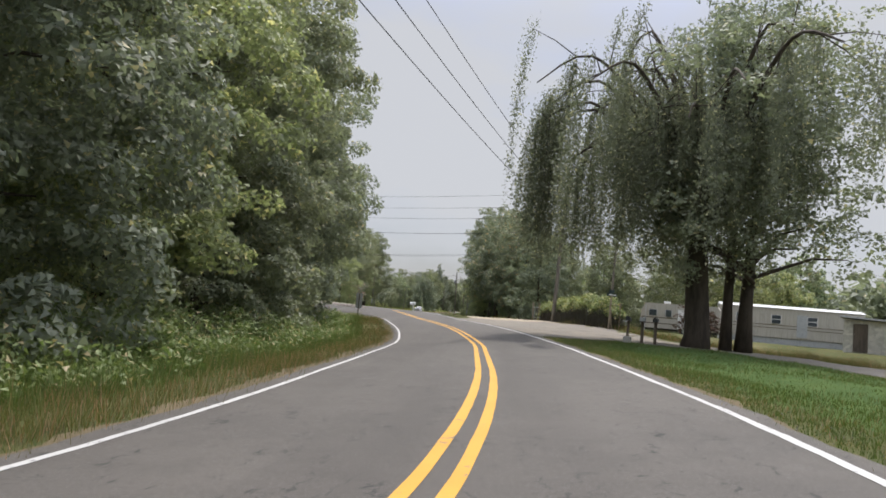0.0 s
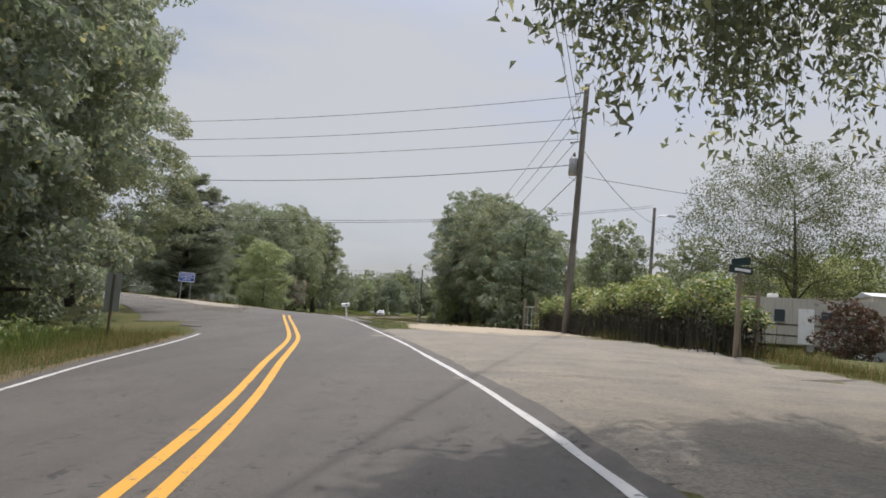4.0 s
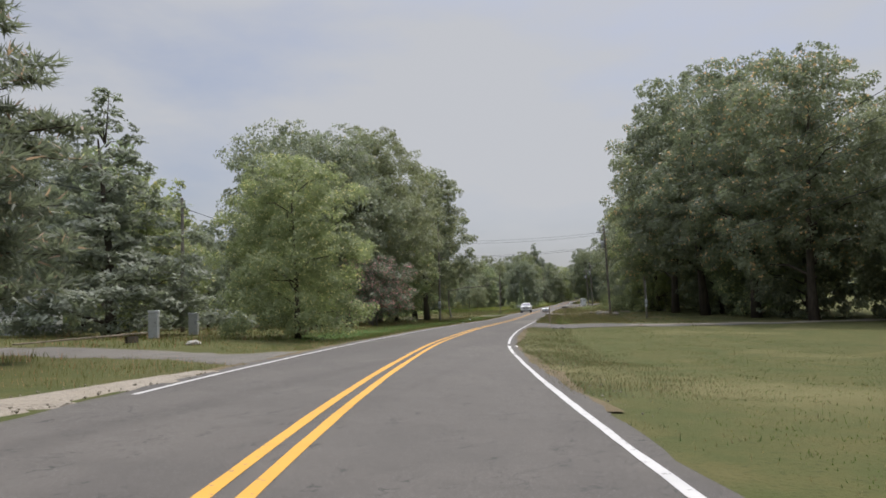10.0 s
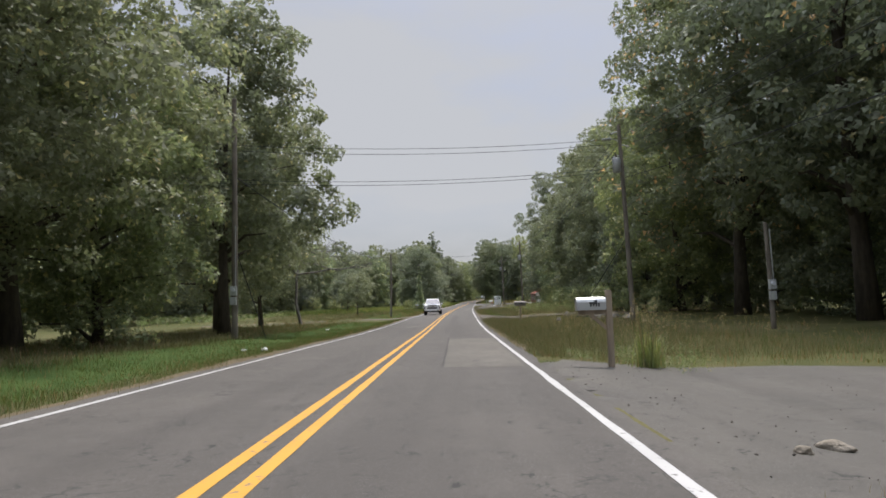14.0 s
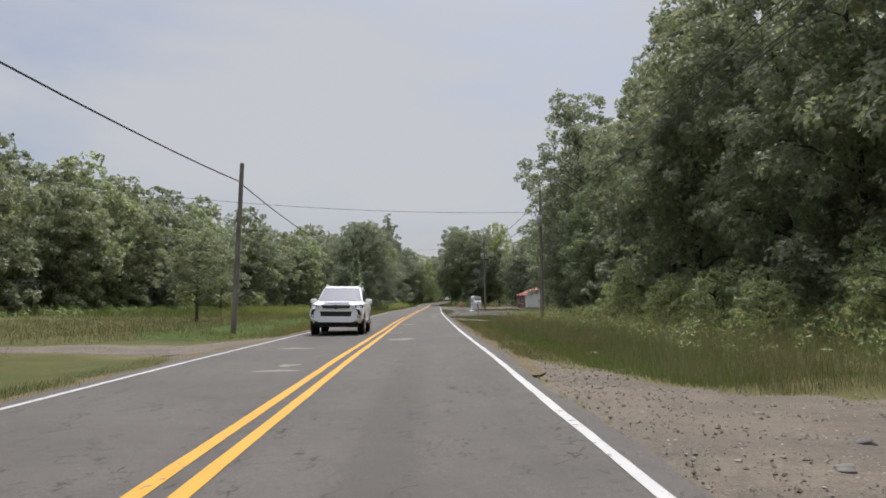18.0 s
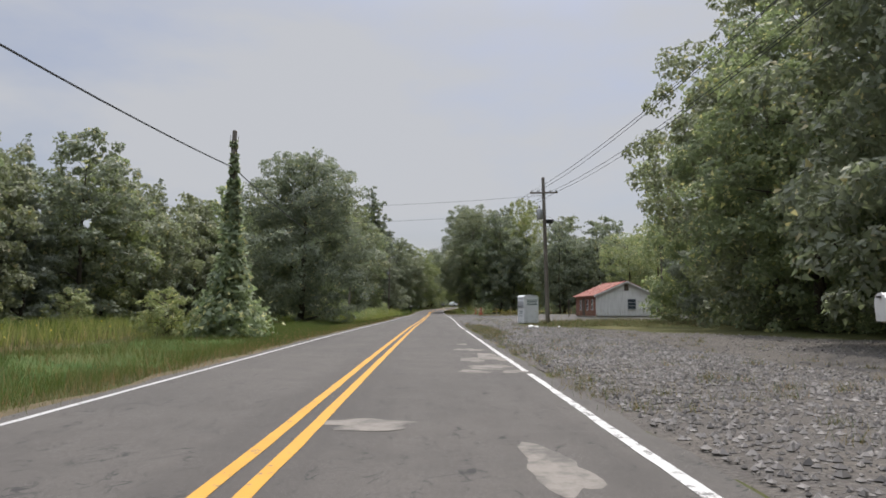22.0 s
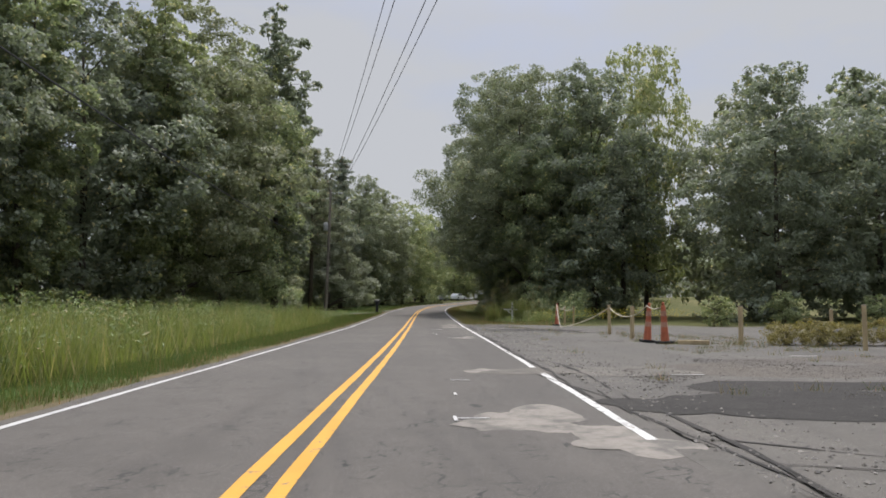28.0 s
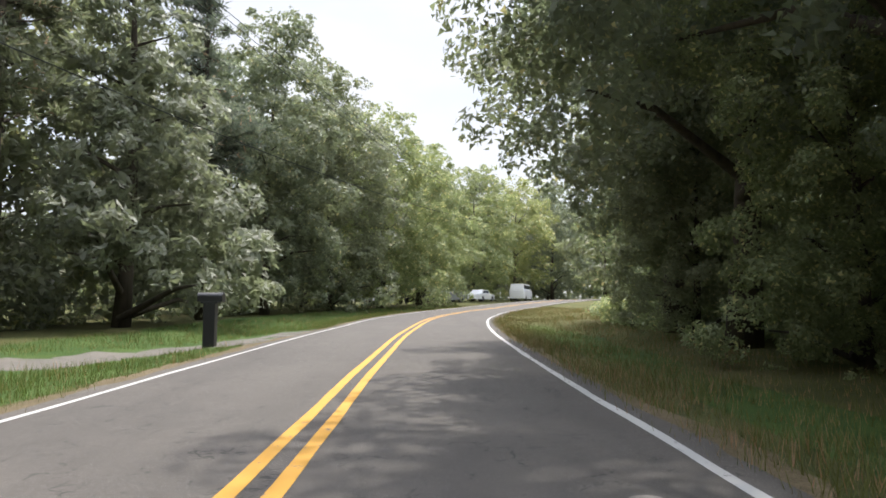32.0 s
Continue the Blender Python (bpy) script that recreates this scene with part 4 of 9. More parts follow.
# broken edge between road and lot: open cracks
for k, (x, y, w_, l_, turn) in enumerate(((-12.05, 354.6, 0.035, 1.3, 0.12), (-11.85, 352.2, 0.05, 1.4, -0.06), (-11.8, 350.2, 0.06, 1.3, 0.05), (-11.65, 348.4, 0.045, 1.2, -0.1), (-11.2, 349.6, 0.03, 0.8, 0.9), (-10.6, 348.6, 0.03, 0.9, 1.2),
                                        (-11.75, 346.0, 0.05, 1.4, 0.03), (-11.3, 357.6, 0.035, 1.5, 0.25), (-11.9, 360.4, 0.04, 1.6, 0.02), (-11.85, 363.6, 0.04, 1.6, -0.03), (-11.6, 367.0, 0.035, 1.8, 0.02), (-11.6, 371.0, 0.04, 2.0, 0.03), (-9.6, 347.6, 0.03, 1.1, -0.6), (-8.4, 348.9, 0.03, 1.3, 0.5))):
    blotch(x, y, w_ * 0.5, l_, BLACK_CRACK, 0.008, lot, "crack", "", turn, 70 + k, rough=0.9, n=36, follow=land)

for a, y0, y1 in ((3.40, 326, 343), (3.14, 352, 372), (3.62, 346, 358), (3.30, 372, 384)):
    part("crack", ribbon(a, a + 0.035, y0, y1, 0.010, 0.035, int(y0)), BLACK_CRACK, lot, "long open crack along the road edge")
# ---- trees ----
def unit(v):
    return v / np.maximum(np.linalg.norm(v, axis=-1, keepdims=True), 1e-9)


def leaves(rng, where, out, size, slim=0.42, droop=0.25, jitter=0.8):
    """One three-cornered leaf at each place, roughly facing outwards."""
    n = len(where)
    normal = unit(unit(out) * 0.7 + rng.normal(size=(n, 3)) * jitter * 0.6 + np.array([0, 0, 0.35]))
    along = unit(np.cross(normal, rng.normal(size=(n, 3))))
    along = unit(along - np.array([0, 0, droop]))
    across = unit(np.cross(normal, along))
    s = (size * rng.uniform(0.6, 1.35, n))[:, None]
    a, b = along * s, across * s * slim
    v = np.stack([where - a * 0.5 - b * 0.2, where + b * 0.75 - a * 0.1, where + a * 0.55 - b * 0.3], 1).reshape(-1, 3)
    return v, np.arange(3 * n).reshape(-1, 3)


def lobes_of(rng, h, r, base, count, shape="round"):
    """Centres and radii of the lumps that make up a crown."""
    out = []
    for k in range(count):
        u = (k + rng.uniform(0.1, 0.9)) / count
        z = base + (1 - base) * u
        if shape == "round":
            ring = r * math.sqrt(max(0.05, 1 - (2 * (u - 0.42) / 1.25) ** 2))
        elif shape == "cone":
            ring = r * (1.02 - u) ** 0.85
        elif shape == "column":
            ring = r * (0.55 + 0.45 * math.sin(3.0 * u + 0.2)) * (1 if u < 0.85 else 0.55)
        else:                                        # edge: full down to the ground
            ring = r * (0.82 + 0.25 * math.sin(2.6 * u)) * (1 if u < 0.72 else 1.25 - 0.85 * u + 0.12 * rng.uniform())
        a = 2.39996 * k + rng.uniform(-0.5, 0.5)
        d = ring * rng.uniform(0.35, 0.78)
        size = max(0.35, ring * rng.uniform(0.36, 0.56)) * (1.0 if shape != "column" else 1.15)
        out.append((d * math.cos(a), d * math.sin(a), min(z * h, h - size * 0.55), size))
    return np.array(out)


def leaf_cloud(rng, lobes, n, squash=0.78, clump=0.36):
    """Places for leaves: on sprays that sit on the lumps of the crown."""
    sprays = []
    for x, y, z, s in lobes:
        for _ in range(max(6, int(9 * (0.36 / clump) ** 2))):
            d = unit(rng.normal(size=3))
            d[2] = d[2] if rng.uniform() < 0.6 else abs(d[2])
            r = s * clump * rng.uniform(0.6, 1.35)
            c = np.array([x, y, z]) + d * np.array([1, 1, squash]) * s * rng.uniform(0.62, 1.02)
            sprays.append((*c, r, *d))
    sp = np.array(sprays)
    buried = np.zeros(len(sp), bool)
    for x, y, z, s in lobes:
        buried |= np.linalg.norm((sp[:, :3] - (x, y, z)) / (1, 1, squash), axis=1) < s * 0.55
    sp = sp[~buried | (rng.uniform(size=len(sp)) < 0.25)]
    w = sp[:, 3] ** 2
    pick = rng.choice(len(sp), n, p=w / w.sum())
    d = unit(rng.normal(size=(n, 3)) + sp[pick, 4:] * 0.55 + np.array([0, 0, 0.25]))
    rad = sp[pick, 3] * (0.35 + 0.75 * rng.uniform(size=n) ** 0.5)
    off = d * rad[:, None] * np.array([1, 1, 0.7])
    return sp[pick, :3] + off, off + sp[pick, 4:] * 0.3


def trunk_shape(rng, h, r0, lobes, base, lean=0.0, stems=1, reach=0.82):
    s = Shape()
    for st in range(stems):
        a = 6.28 * st / stems + rng.uniform()
        foot = Vector((0.35 * math.cos(a), 0.35 * math.sin(a), -0.25)) if stems > 1 else Vector((0, 0, -0.3))
        pts, rad = [], []
        for k in range(7):
            u = k / 6
            pts.append(foot + Vector((math.sin(u * 3 + a) * 0.18 * h / 10 + lean * u, math.cos(u * 2.2 + a) * 0.15 * h / 10, u * h * reach)))
            rad.append(r0 * (1.25 if k == 0 else (1 - 0.86 * u)) * (0.7 if stems > 1 else 1))
        s.tube(pts, rad, 9)
    for x, y, z, size in lobes[:: max(1, len(lobes) // 16)]:
        u = min(0.95, max(base * 0.7, (z - 0.35 * math.hypot(x, y)) / (h * reach)))
        start = Vector((math.sin(u * 3) * 0.1, 0, u * h * reach))
        end = Vector((x, y, z))
        mid = start.lerp(end, 0.55) + Vector((rng.normal() * 0.2, rng.normal() * 0.2, 0.12 * (end - start).length))
        r1 = max(0.035, r0 * (1 - 0.86 * u) * 0.5)
        s.tube([start, mid, end], [r1, r1 * 0.6, r1 * 0.2], 5, False)
    return s


def tree_kind(name, seed, h, r, base, count, n, size, leaf, wood, shape="round", trunk=0.3, slim=0.5, stems=1, squash=0.66, droop=0.25, clump=0.28):
    """Meshes of one sort of tree: trunk and crown."""
    rng = np.random.default_rng(seed)
    lobes = lobes_of(rng, h, r, base, count, shape)
    where, out = leaf_cloud(rng, lobes, n, squash, clump)
    v, f = leaves(rng, where, out, size, slim, droop)
    crown = mesh_of(name + "_crown", v, f, leaf)
    return (name, trunk_shape(rng, h, trunk, lobes, base, 0.0, stems).mesh(name + "_trunk", wood, True), crown, h)


def needles(rng, centres, radii, per, length, slim):
    w, o = [], []
    for c, r in zip(centres, radii):
        d = unit(rng.normal(size=(per, 3)))
        w.append(c + d * r * np.array([1, 1, 0.55]) * rng.uniform(0.35, 1.0, (per, 1)))
        o.append(d)
    w, o = np.concatenate(w), np.concatenate(o)
    n = len(w)
    along = unit(o + rng.normal(size=(n, 3)) * 0.35 + np.array([0, 0, 0.25]))
    across = unit(np.cross(along, rng.normal(size=(n, 3))))
    a, b = along * (length * rng.uniform(0.7, 1.3, n))[:, None], across * (length * slim)
    v = np.stack([w - a * 0.5 - b, w - a * 0.5 + b, w + a * 0.5], 1).reshape(-1, 3)
    return v, np.arange(3 * n).reshape(-1, 3)


def pine_kind(name, seed, h, r, base, whorls, leaf, wood, trunk=0.3, per=70, length=0.34, slim=0.10, tuft=0.62, taper=0.72):
    """A pine: open whorls of limbs with tufts of needles at their ends."""
    rng, s, cs, rs = np.random.default_rng(seed), Shape(), [], []
    s.tube([(0, 0, -0.3), (0.05, 0.02, h * 0.3), (0.0, 0.1, h * 0.65), (0.05, 0.05, h * 0.98)], [trunk * 1.2, trunk * 0.85, trunk * 0.5, 0.05], 9)
    for k in range(whorls):
        u = base + (0.97 - base) * (k + 0.3) / whorls
        ring = r * (1.05 - u) ** taper * rng.uniform(0.7, 1.1) * (1.0 if u > base + 0.08 else 0.75)
        for q in range(rng.integers(4, 7)):
            a = rng.uniform(0, 6.28)
            d = Vector((math.cos(a), math.sin(a), 0))
            ln = ring * rng.uniform(0.65, 1.1)
            p0, p1 = Vector((0, 0, u * h)), Vector((0, 0, u * h)) + d * ln * 0.55 + Vector((0, 0, 0.10 * ln))
            p2 = p0 + d * ln + Vector((0, 0, rng.uniform(0.02, 0.32) * ln))
            s.tube([p0, p1, p2], [0.07 * (1.1 - u) + 0.02, 0.035, 0.012], 4, False)
            for e in np.linspace(0.36, 1.0, max(2, int(ln / 0.66))):
                c = p0.lerp(p2, e) + Vector((rng.normal() * 0.28, rng.normal() * 0.28, rng.normal() * 0.10 + 0.1))
                cs.append(np.array(c)), rs.append(tuft * rng.uniform(0.6, 1.2))
    cs.append(np.array((0.05, 0.05, h * 0.97))), rs.append(0.5)
    v, f = needles(rng, cs, rs, per, length, slim)
    return (name, s.mesh(name + "_trunk", wood, True), mesh_of(name + "_crown", v, f, leaf), h)


LOW_BOUGHS = ((171, 8.0), (166, 7.6), (160, 7.9), (150, 7.0), (136, 7.4), (122, 6.6))     # bearing and reach of the boughs over the lane


def willow_kind(name, seed, h, r):
    """A weeping willow: arching limbs with long hanging strands."""
    rng, s, places, outs = np.random.default_rng(seed), Shape(), [], []
    s.tube([(0, 0, -0.3), (0.1, 0, 0.6), (0.0, 0.1, h * 0.2), (-0.1, 0.0, h * 0.34)], [0.75, 0.58, 0.50, 0.40], 12)
    for k in range(22 + len(LOW_BOUGHS)):
        a = 2.39996 * k + rng.uniform(-0.3, 0.3)
        d, ln, top = Vector((math.cos(a), math.sin(a), 0)), r * (rng.uniform(0.72, 1.0) if k % 4 else 0.45), h * rng.uniform(0.62, 1.0)
        facing = (math.degrees(a) + 20) % 360          # the long limbs hang out over the road
        ln *= 0.5 if facing < 75 or facing > 285 else 0.62 if facing < 165 else 0.9
        if k >= 22:
            facing, reach_out = LOW_BOUGHS[k - 22]
            a = radians(facing - 20)
            d, ln, top = Vector((math.cos(a), math.sin(a), 0)), reach_out, h * rng.uniform(0.60, 0.80)
        pts = [Vector((0, 0, h * 0.30)), Vector((0, 0, h * 0.30)) + d * ln * 0.3 + Vector((0, 0, (top - h * 0.3) * 0.62)), Vector((0, 0, top)) + d * ln * 0.68, Vector((0, 0, top * 0.90)) + d * ln]
        fine = [Vector(p) for p in spline([p[:] for p in pts], 0.6)]
        s.tube(fine, np.linspace(0.24, 0.03, len(fine)), 6, False)
        bunches = [(rng.uniform(0.3 if k < 22 else 0.84, 1.0), rng.normal(size=3) * (0.95 if k < 22 else 0.45), rng.uniform(0.35 if k < 22 else 0.8, 1.0)) for _ in range(14 if k < 22 else 5)]
        for q in range(128 if k < 22 and facing > 165 and facing < 285 else 42 if k < 22 else 46):
            e, near_by, reach = bunches[q % len(bunches)]
            reach *= 0.75 if e < 0.5 else 1.0
            root = fine[int(e * (len(fine) - 1))] + Vector(near_by + rng.normal(size=3) * (0.16, 0.16, 0.4))
            if q < len(bunches):
                limb = fine[int(e * (len(fine) - 1))]
                s.tube([limb, limb.lerp(root, 0.5) + Vector((0, 0, 0.12)), root], [0.035, 0.025, 0.012], 4, False)
            drop = max(1.0, min(root.z - 3.0, 9.5) * reach * rng.uniform(0.55 if k < 22 else 0.7, 1.0))
            m = int(drop * (17 if k < 22 else 25))
            t = np.linspace(0, 1, m)[:, None]
            sway = np.array([rng.normal() * 0.35, rng.normal() * 0.35, -drop])
            pos = np.array(root) + t * sway + rng.normal(size=(m, 3)) * 0.10 + np.array([d.x, d.y, 0]) * 0.5 * np.sin(t * 2.2)
            places.append(pos), outs.append(np.tile((d.x, d.y, -0.4), (m, 1)))
            if q % 4 == 0:
                s.tube([root, root + Vector(sway) * 0.5, root + Vector(sway)], [0.012, 0.008, 0.004], 3, False)
    w, o = np.concatenate(places), np.concatenate(outs)
    v, f = leaves(rng, w, o, 0.15, 0.42, 0.9)
    return (name, s.mesh(name + "_trunk", BARK, True), mesh_of(name + "_crown", v, f, LEAF_WILLOW), h)


def bare_kind(name, seed, h):
    """Dead limbs, forking and bare."""
    rng, s = np.random.default_rng(seed), Shape()

    def grow(p, d, ln, r, depth):
        q = p + d * ln
        m = p.lerp(q, 0.5) + Vector(rng.normal(size=3) * ln * 0.06)
        s.tube([p, m, q], [r, r * 0.8, r * 0.6], 6 if depth > 2 else 4, False)
        if depth:
            for _ in range(3 if depth > 1 else 2):
                n = (d + Vector(rng.normal(size=3) * 0.55)).normalized()
                n.z = max(n.z, 0.02)
                grow(q, n, ln * rng.uniform(0.55, 0.8), r * 0.58, depth - 1)
    grow(Vector((0, 0, -0.3)), Vector((0.12, 0, 1)), h * 0.36, 0.16, 5)
    return (name, s.mesh(name + "_trunk", BARK_GREY, True), None, h)


KINDS = {}
for k, args in {
    "oak_a": (11, 22, 7.0, 0.22, 40, 42000, 0.28, LEAF_OAK, BARK, "round", 0.40, 0.62),
    "oak_b": (12, 21, 6.5, 0.18, 36, 40000, 0.28, LEAF_OAK, BARK, "round", 0.36, 0.62),
    "oak_c": (13, 24, 7.5, 0.20, 44, 44000, 0.28, LEAF_OAK_TURNING, BARK, "round", 0.42, 0.62),
    "edge_a": (21, 18, 5.2, 0.02, 50, 40000, 0.25, LEAF_OAK, BARK, "edge", 0.26, 0.6),
    "edge_b": (22, 16, 5.0, 0.02, 46, 38000, 0.24, LEAF_MAPLE, BARK, "edge", 0.24, 0.6),
    "edge_c": (23, 20, 5.0, 0.03, 52, 40000, 0.25, LEAF_OAK, BARK, "edge", 0.28, 0.6),
    "near_a": (24, 18, 5.2, 0.02, 46, 76000, 0.19, LEAF_OAK, BARK, "edge", 0.26, 0.6),
    "near_b": (25, 17, 5.0, 0.02, 42, 72000, 0.18, LEAF_MAPLE, BARK, "edge", 0.24, 0.6),
    "near_oak": (14, 22, 6.6, 0.17, 40, 80000, 0.19, LEAF_OAK, BARK, "round", 0.38, 0.62),
    "far_a": (31, 18, 5.6, 0.02, 34, 14000, 0.40, LEAF_OAK, BARK, "edge", 0.28, 0.7),
    "far_b": (32, 16, 5.2, 0.02, 32, 13000, 0.38, LEAF_MAPLE, BARK, "edge", 0.26, 0.7),
    "far_c": (33, 21, 4.6, 0.03, 40, 13000, 0.38, LEAF_CEDAR, BARK, "cone", 0.26, 0.5),
    "far_d": (34, 15, 5.4, 0.02, 30, 13000, 0.38, LEAF_LIGHT, BARK, "round", 0.25, 0.7),
    "maple": (41, 9, 3.6, 0.0, 50, 52000, 0.125, LEAF_MAPLE, BARK, "round", 0.15, 0.65, 1, 0.62, 0.25, 0.34),
    "pear": (42, 17, 5.4, 0.08, 38, 20000, 0.32, LEAF_OAK, BARK, "round", 0.28, 0.62),
    "light_tree": (43, 14, 5.0, 0.10, 34, 18000, 0.28, LEAF_LIGHT, BARK, "round", 0.22, 0.55),
    "roadside_tree": (44, 14, 5.5, 0.02, 64, 78000, 0.20, LEAF_OAK, BARK, "round", 0.26, 0.55, 1, 0.42, 0.25, 0.24),
    "lacy_tree": (49, 17, 5.6, 0.22, 30, 20000, 0.18, LEAF_OAK, BARK, "round", 0.30, 0.75, 1, 0.6, 0.4, 0.23),
    "spire": (53, 22, 2.9, 0.05, 52, 30000, 0.24, LEAF_MAPLE, BARK, "column", 0.26, 0.6, 1, 0.6, 0.25, 0.30),
    "cedar": (45, 12, 3.8, 0.03, 44, 22000, 0.24, LEAF_CEDAR, BARK, "cone", 0.20, 0.35),
    "tall_poplar": (46, 26, 3.4, 0.10, 46, 26000, 0.32, LEAF_OAK, BARK, "column", 0.30, 0.6),
    "small_tree": (47, 8, 3.0, 0.22, 24, 9000, 0.22, LEAF_OAK, BARK, "round", 0.14, 0.55),
    "shade_tree": (48, 20, 8.6, 0.20, 52, 46000, 0.27, LEAF_OAK, BARK, "round", 0.45, 0.62),
}.items():
    KINDS[k] = tree_kind(k, *args)
KINDS["crape"] = tree_kind("crape", 51, 6.0, 4.0, 0.20, 36, 24000, 0.17, LEAF_CRAPE, BARK_GREY, "round", 0.13, 0.5, 5)
KINDS["feathery"] = tree_kind("feathery", 52, 12.5, 6.5, 0.22, 84, 62000, 0.115, LEAF_FEATHERY, BARK, "round", 0.22, 0.5, 1, 0.34, 0.25, 0.22)
KINDS["pine"] = pine_kind("pine", 61, 13, 5.0, 0.03, 34, LEAF_PINE, BARK, 0.28, 130, 0.30, 0.10, 0.66, 0.5)
KINDS["tall_pine"] = pine_kind("tall_pine", 62, 24, 4.6, 0.34, 17, LEAF_PINE, BARK, 0.30, 60, 0.42, 0.13, 0.8)
KINDS["willow"] = willow_kind("willow", 71, 16.0, 10.2)
KINDS["dead"] = bare_kind("dead", 81, 13)

WORDS = {
    "oak_a": ("tree", "tall dark green oak at the edge of the woods", "tree"), "oak_b": ("tree", "broad dark green oak at the edge of the woods", "tree"),
    "oak_c": ("tree", "tall oak with a few orange turning leaves", "tree"), "edge_a": ("tree", "dark roadside tree leafy down to the ground", "tree"),
    "edge_b": ("tree", "mid-green roadside tree leafy down to the ground", "tree"), "edge_c": ("tree", "tall dark forest tree leafy down to the ground", "tree"),
    "near_a": ("tree", "dark green roadside tree with dense small leaves", "tree"), "near_b": ("tree", "fresh green roadside tree with dense small leaves", "tree"),
    "near_oak": ("oak_tree", "tall broad oak with dense small leaves", "tree"), "far_a": ("tree", "dark green tree standing in the woods", "tree"), "far_b": ("tree", "mid-green tree standing in the woods", "tree"),
    "far_c": ("tree", "dark conical evergreen standing in the woods", "tree"), "far_d": ("tree", "light green tree standing in the woods", "tree"),
    "maple": ("maple_tree", "young bright green maple on the grass", "maple"), "pear": ("tree", "dense oval dark green tree on the lawn", "tree"),
    "light_tree": ("tree", "light yellow-green tree behind the house", "tree"), "roadside_tree": ("tree", "bushy green tree growing at the road edge", "tree"),
    "cedar": ("cedar_tree", "feathery dark green red cedar", "cedar"), "tall_poplar": ("tree", "tall narrow dark tree over the woods", "tree"),
    "small_tree": ("tree", "small dark tree in the field", "tree"), "shade_tree": ("shade_tree", "huge dark shade tree with a broad crown", "tree"),
    "lacy_tree": ("tree", "dark leafy tree standing beside the willow", "tree"), "spire": ("tree", "tall pointed tree standing at the edge of the woods", "tree"),
    "crape": ("crape_myrtle", "rounded crape myrtle with rusty pink tinge", "crape myrtle"), "feathery": ("tree", "open feathery tree with light layered foliage", "tree"),
    "pine": ("pine_tree", "broad pine with open layered limbs", "pine"), "tall_pine": ("pine_tree", "tall pine with a bare lower trunk", "pine"),
    "willow": ("willow_tree", "weeping willow with long hanging strands", "willow"), "dead": ("dead_tree", "dead tree with bare grey branches", "dead tree"),
}
MASTER = {}


def plant(kind, x, y, h=None, turn=None, wide=1.0, sink=0.0, label=""):
    name, trunk, crown, hh = KINDS[kind]
    k = (h or hh) / hh
    turn = (x * 37.7 + y * 91.3) % 360 if turn is None else turn
    place = pose(x, y, ground_at(x, y) - sink, 0, 0, turn)
    if kind not in MASTER:
        word, text, cat = WORDS[kind]
        t = thing(word, place, text, cat)
        part("trunk", trunk, None, t)
        if crown:
            part("crown", crown, None, t)
        MASTER[kind] = t
    else:
        t = copy_thing(MASTER[kind], place)
    t.scale = (k * wide, k * wide, k)
    if label:
        tagged(t, label)
    return t


plant("willow", 12.15, 33.7, 16.5, 20)
for x, y, h, w_ in ((14.2, 34.8, 18.5, 0.85), (15.0, 34.4, 17.0, 1.25)):
    plant("lacy_tree", x, y, h, wide=w_)
# woods on the left of the first bend
for x, y, h, kd in ((-10.5, -8, 17, "near_a"), (-9.6, 3, 18, "near_a"), (-9.8, 11.5, 17, "near_a"), (-10.6, 20, 18, "near_b"), (-11.0, 28, 19, "near_a"), (-12.4, 36, 20, "near_a"), (-13.6, 44, 20, "near_a"), (-14.6, 50, 20, "near_a"), (-15.4, 55.5, 17, "near_a"), (-16.6, 64.0, 17, "near_oak"),
                    (-18.5, 58.5, 17, "oak_b"), (-22, 63, 17, "oak_a"), (-17, 2, 20, "far_a"), (-18, 14, 21, "far_c"), (-19, 25, 21, "far_a"), (-21, 37, 21, "far_b"), (-24, 48, 21, "far_a"), (-29, 58, 20, "far_b"), (-34, 66, 19, "far_a"), (-40, 74, 18, "far_c"),
                    (-30, 42, 20, "far_a"), (-27, 25, 20, "far_b"), (-38, 55, 20, "far_a"), (-26, 8, 20, "far_a"), (-48, 86, 18, "oak_b"), (-58, 96, 17, "far_b"), (-66, 108, 17, "far_a"), (-62, 88, 19, "far_a"), (-52, 72, 19, "far_b"), (-58, 124, 15.5, "far_a"), (-64, 133, 16.5, "far_b"), (-55, 115, 14.5, "far_a")):
    plant(kd, x + (0.9 if kd.startswith("near") and 8 < y < 52 else 0.0), y, h)
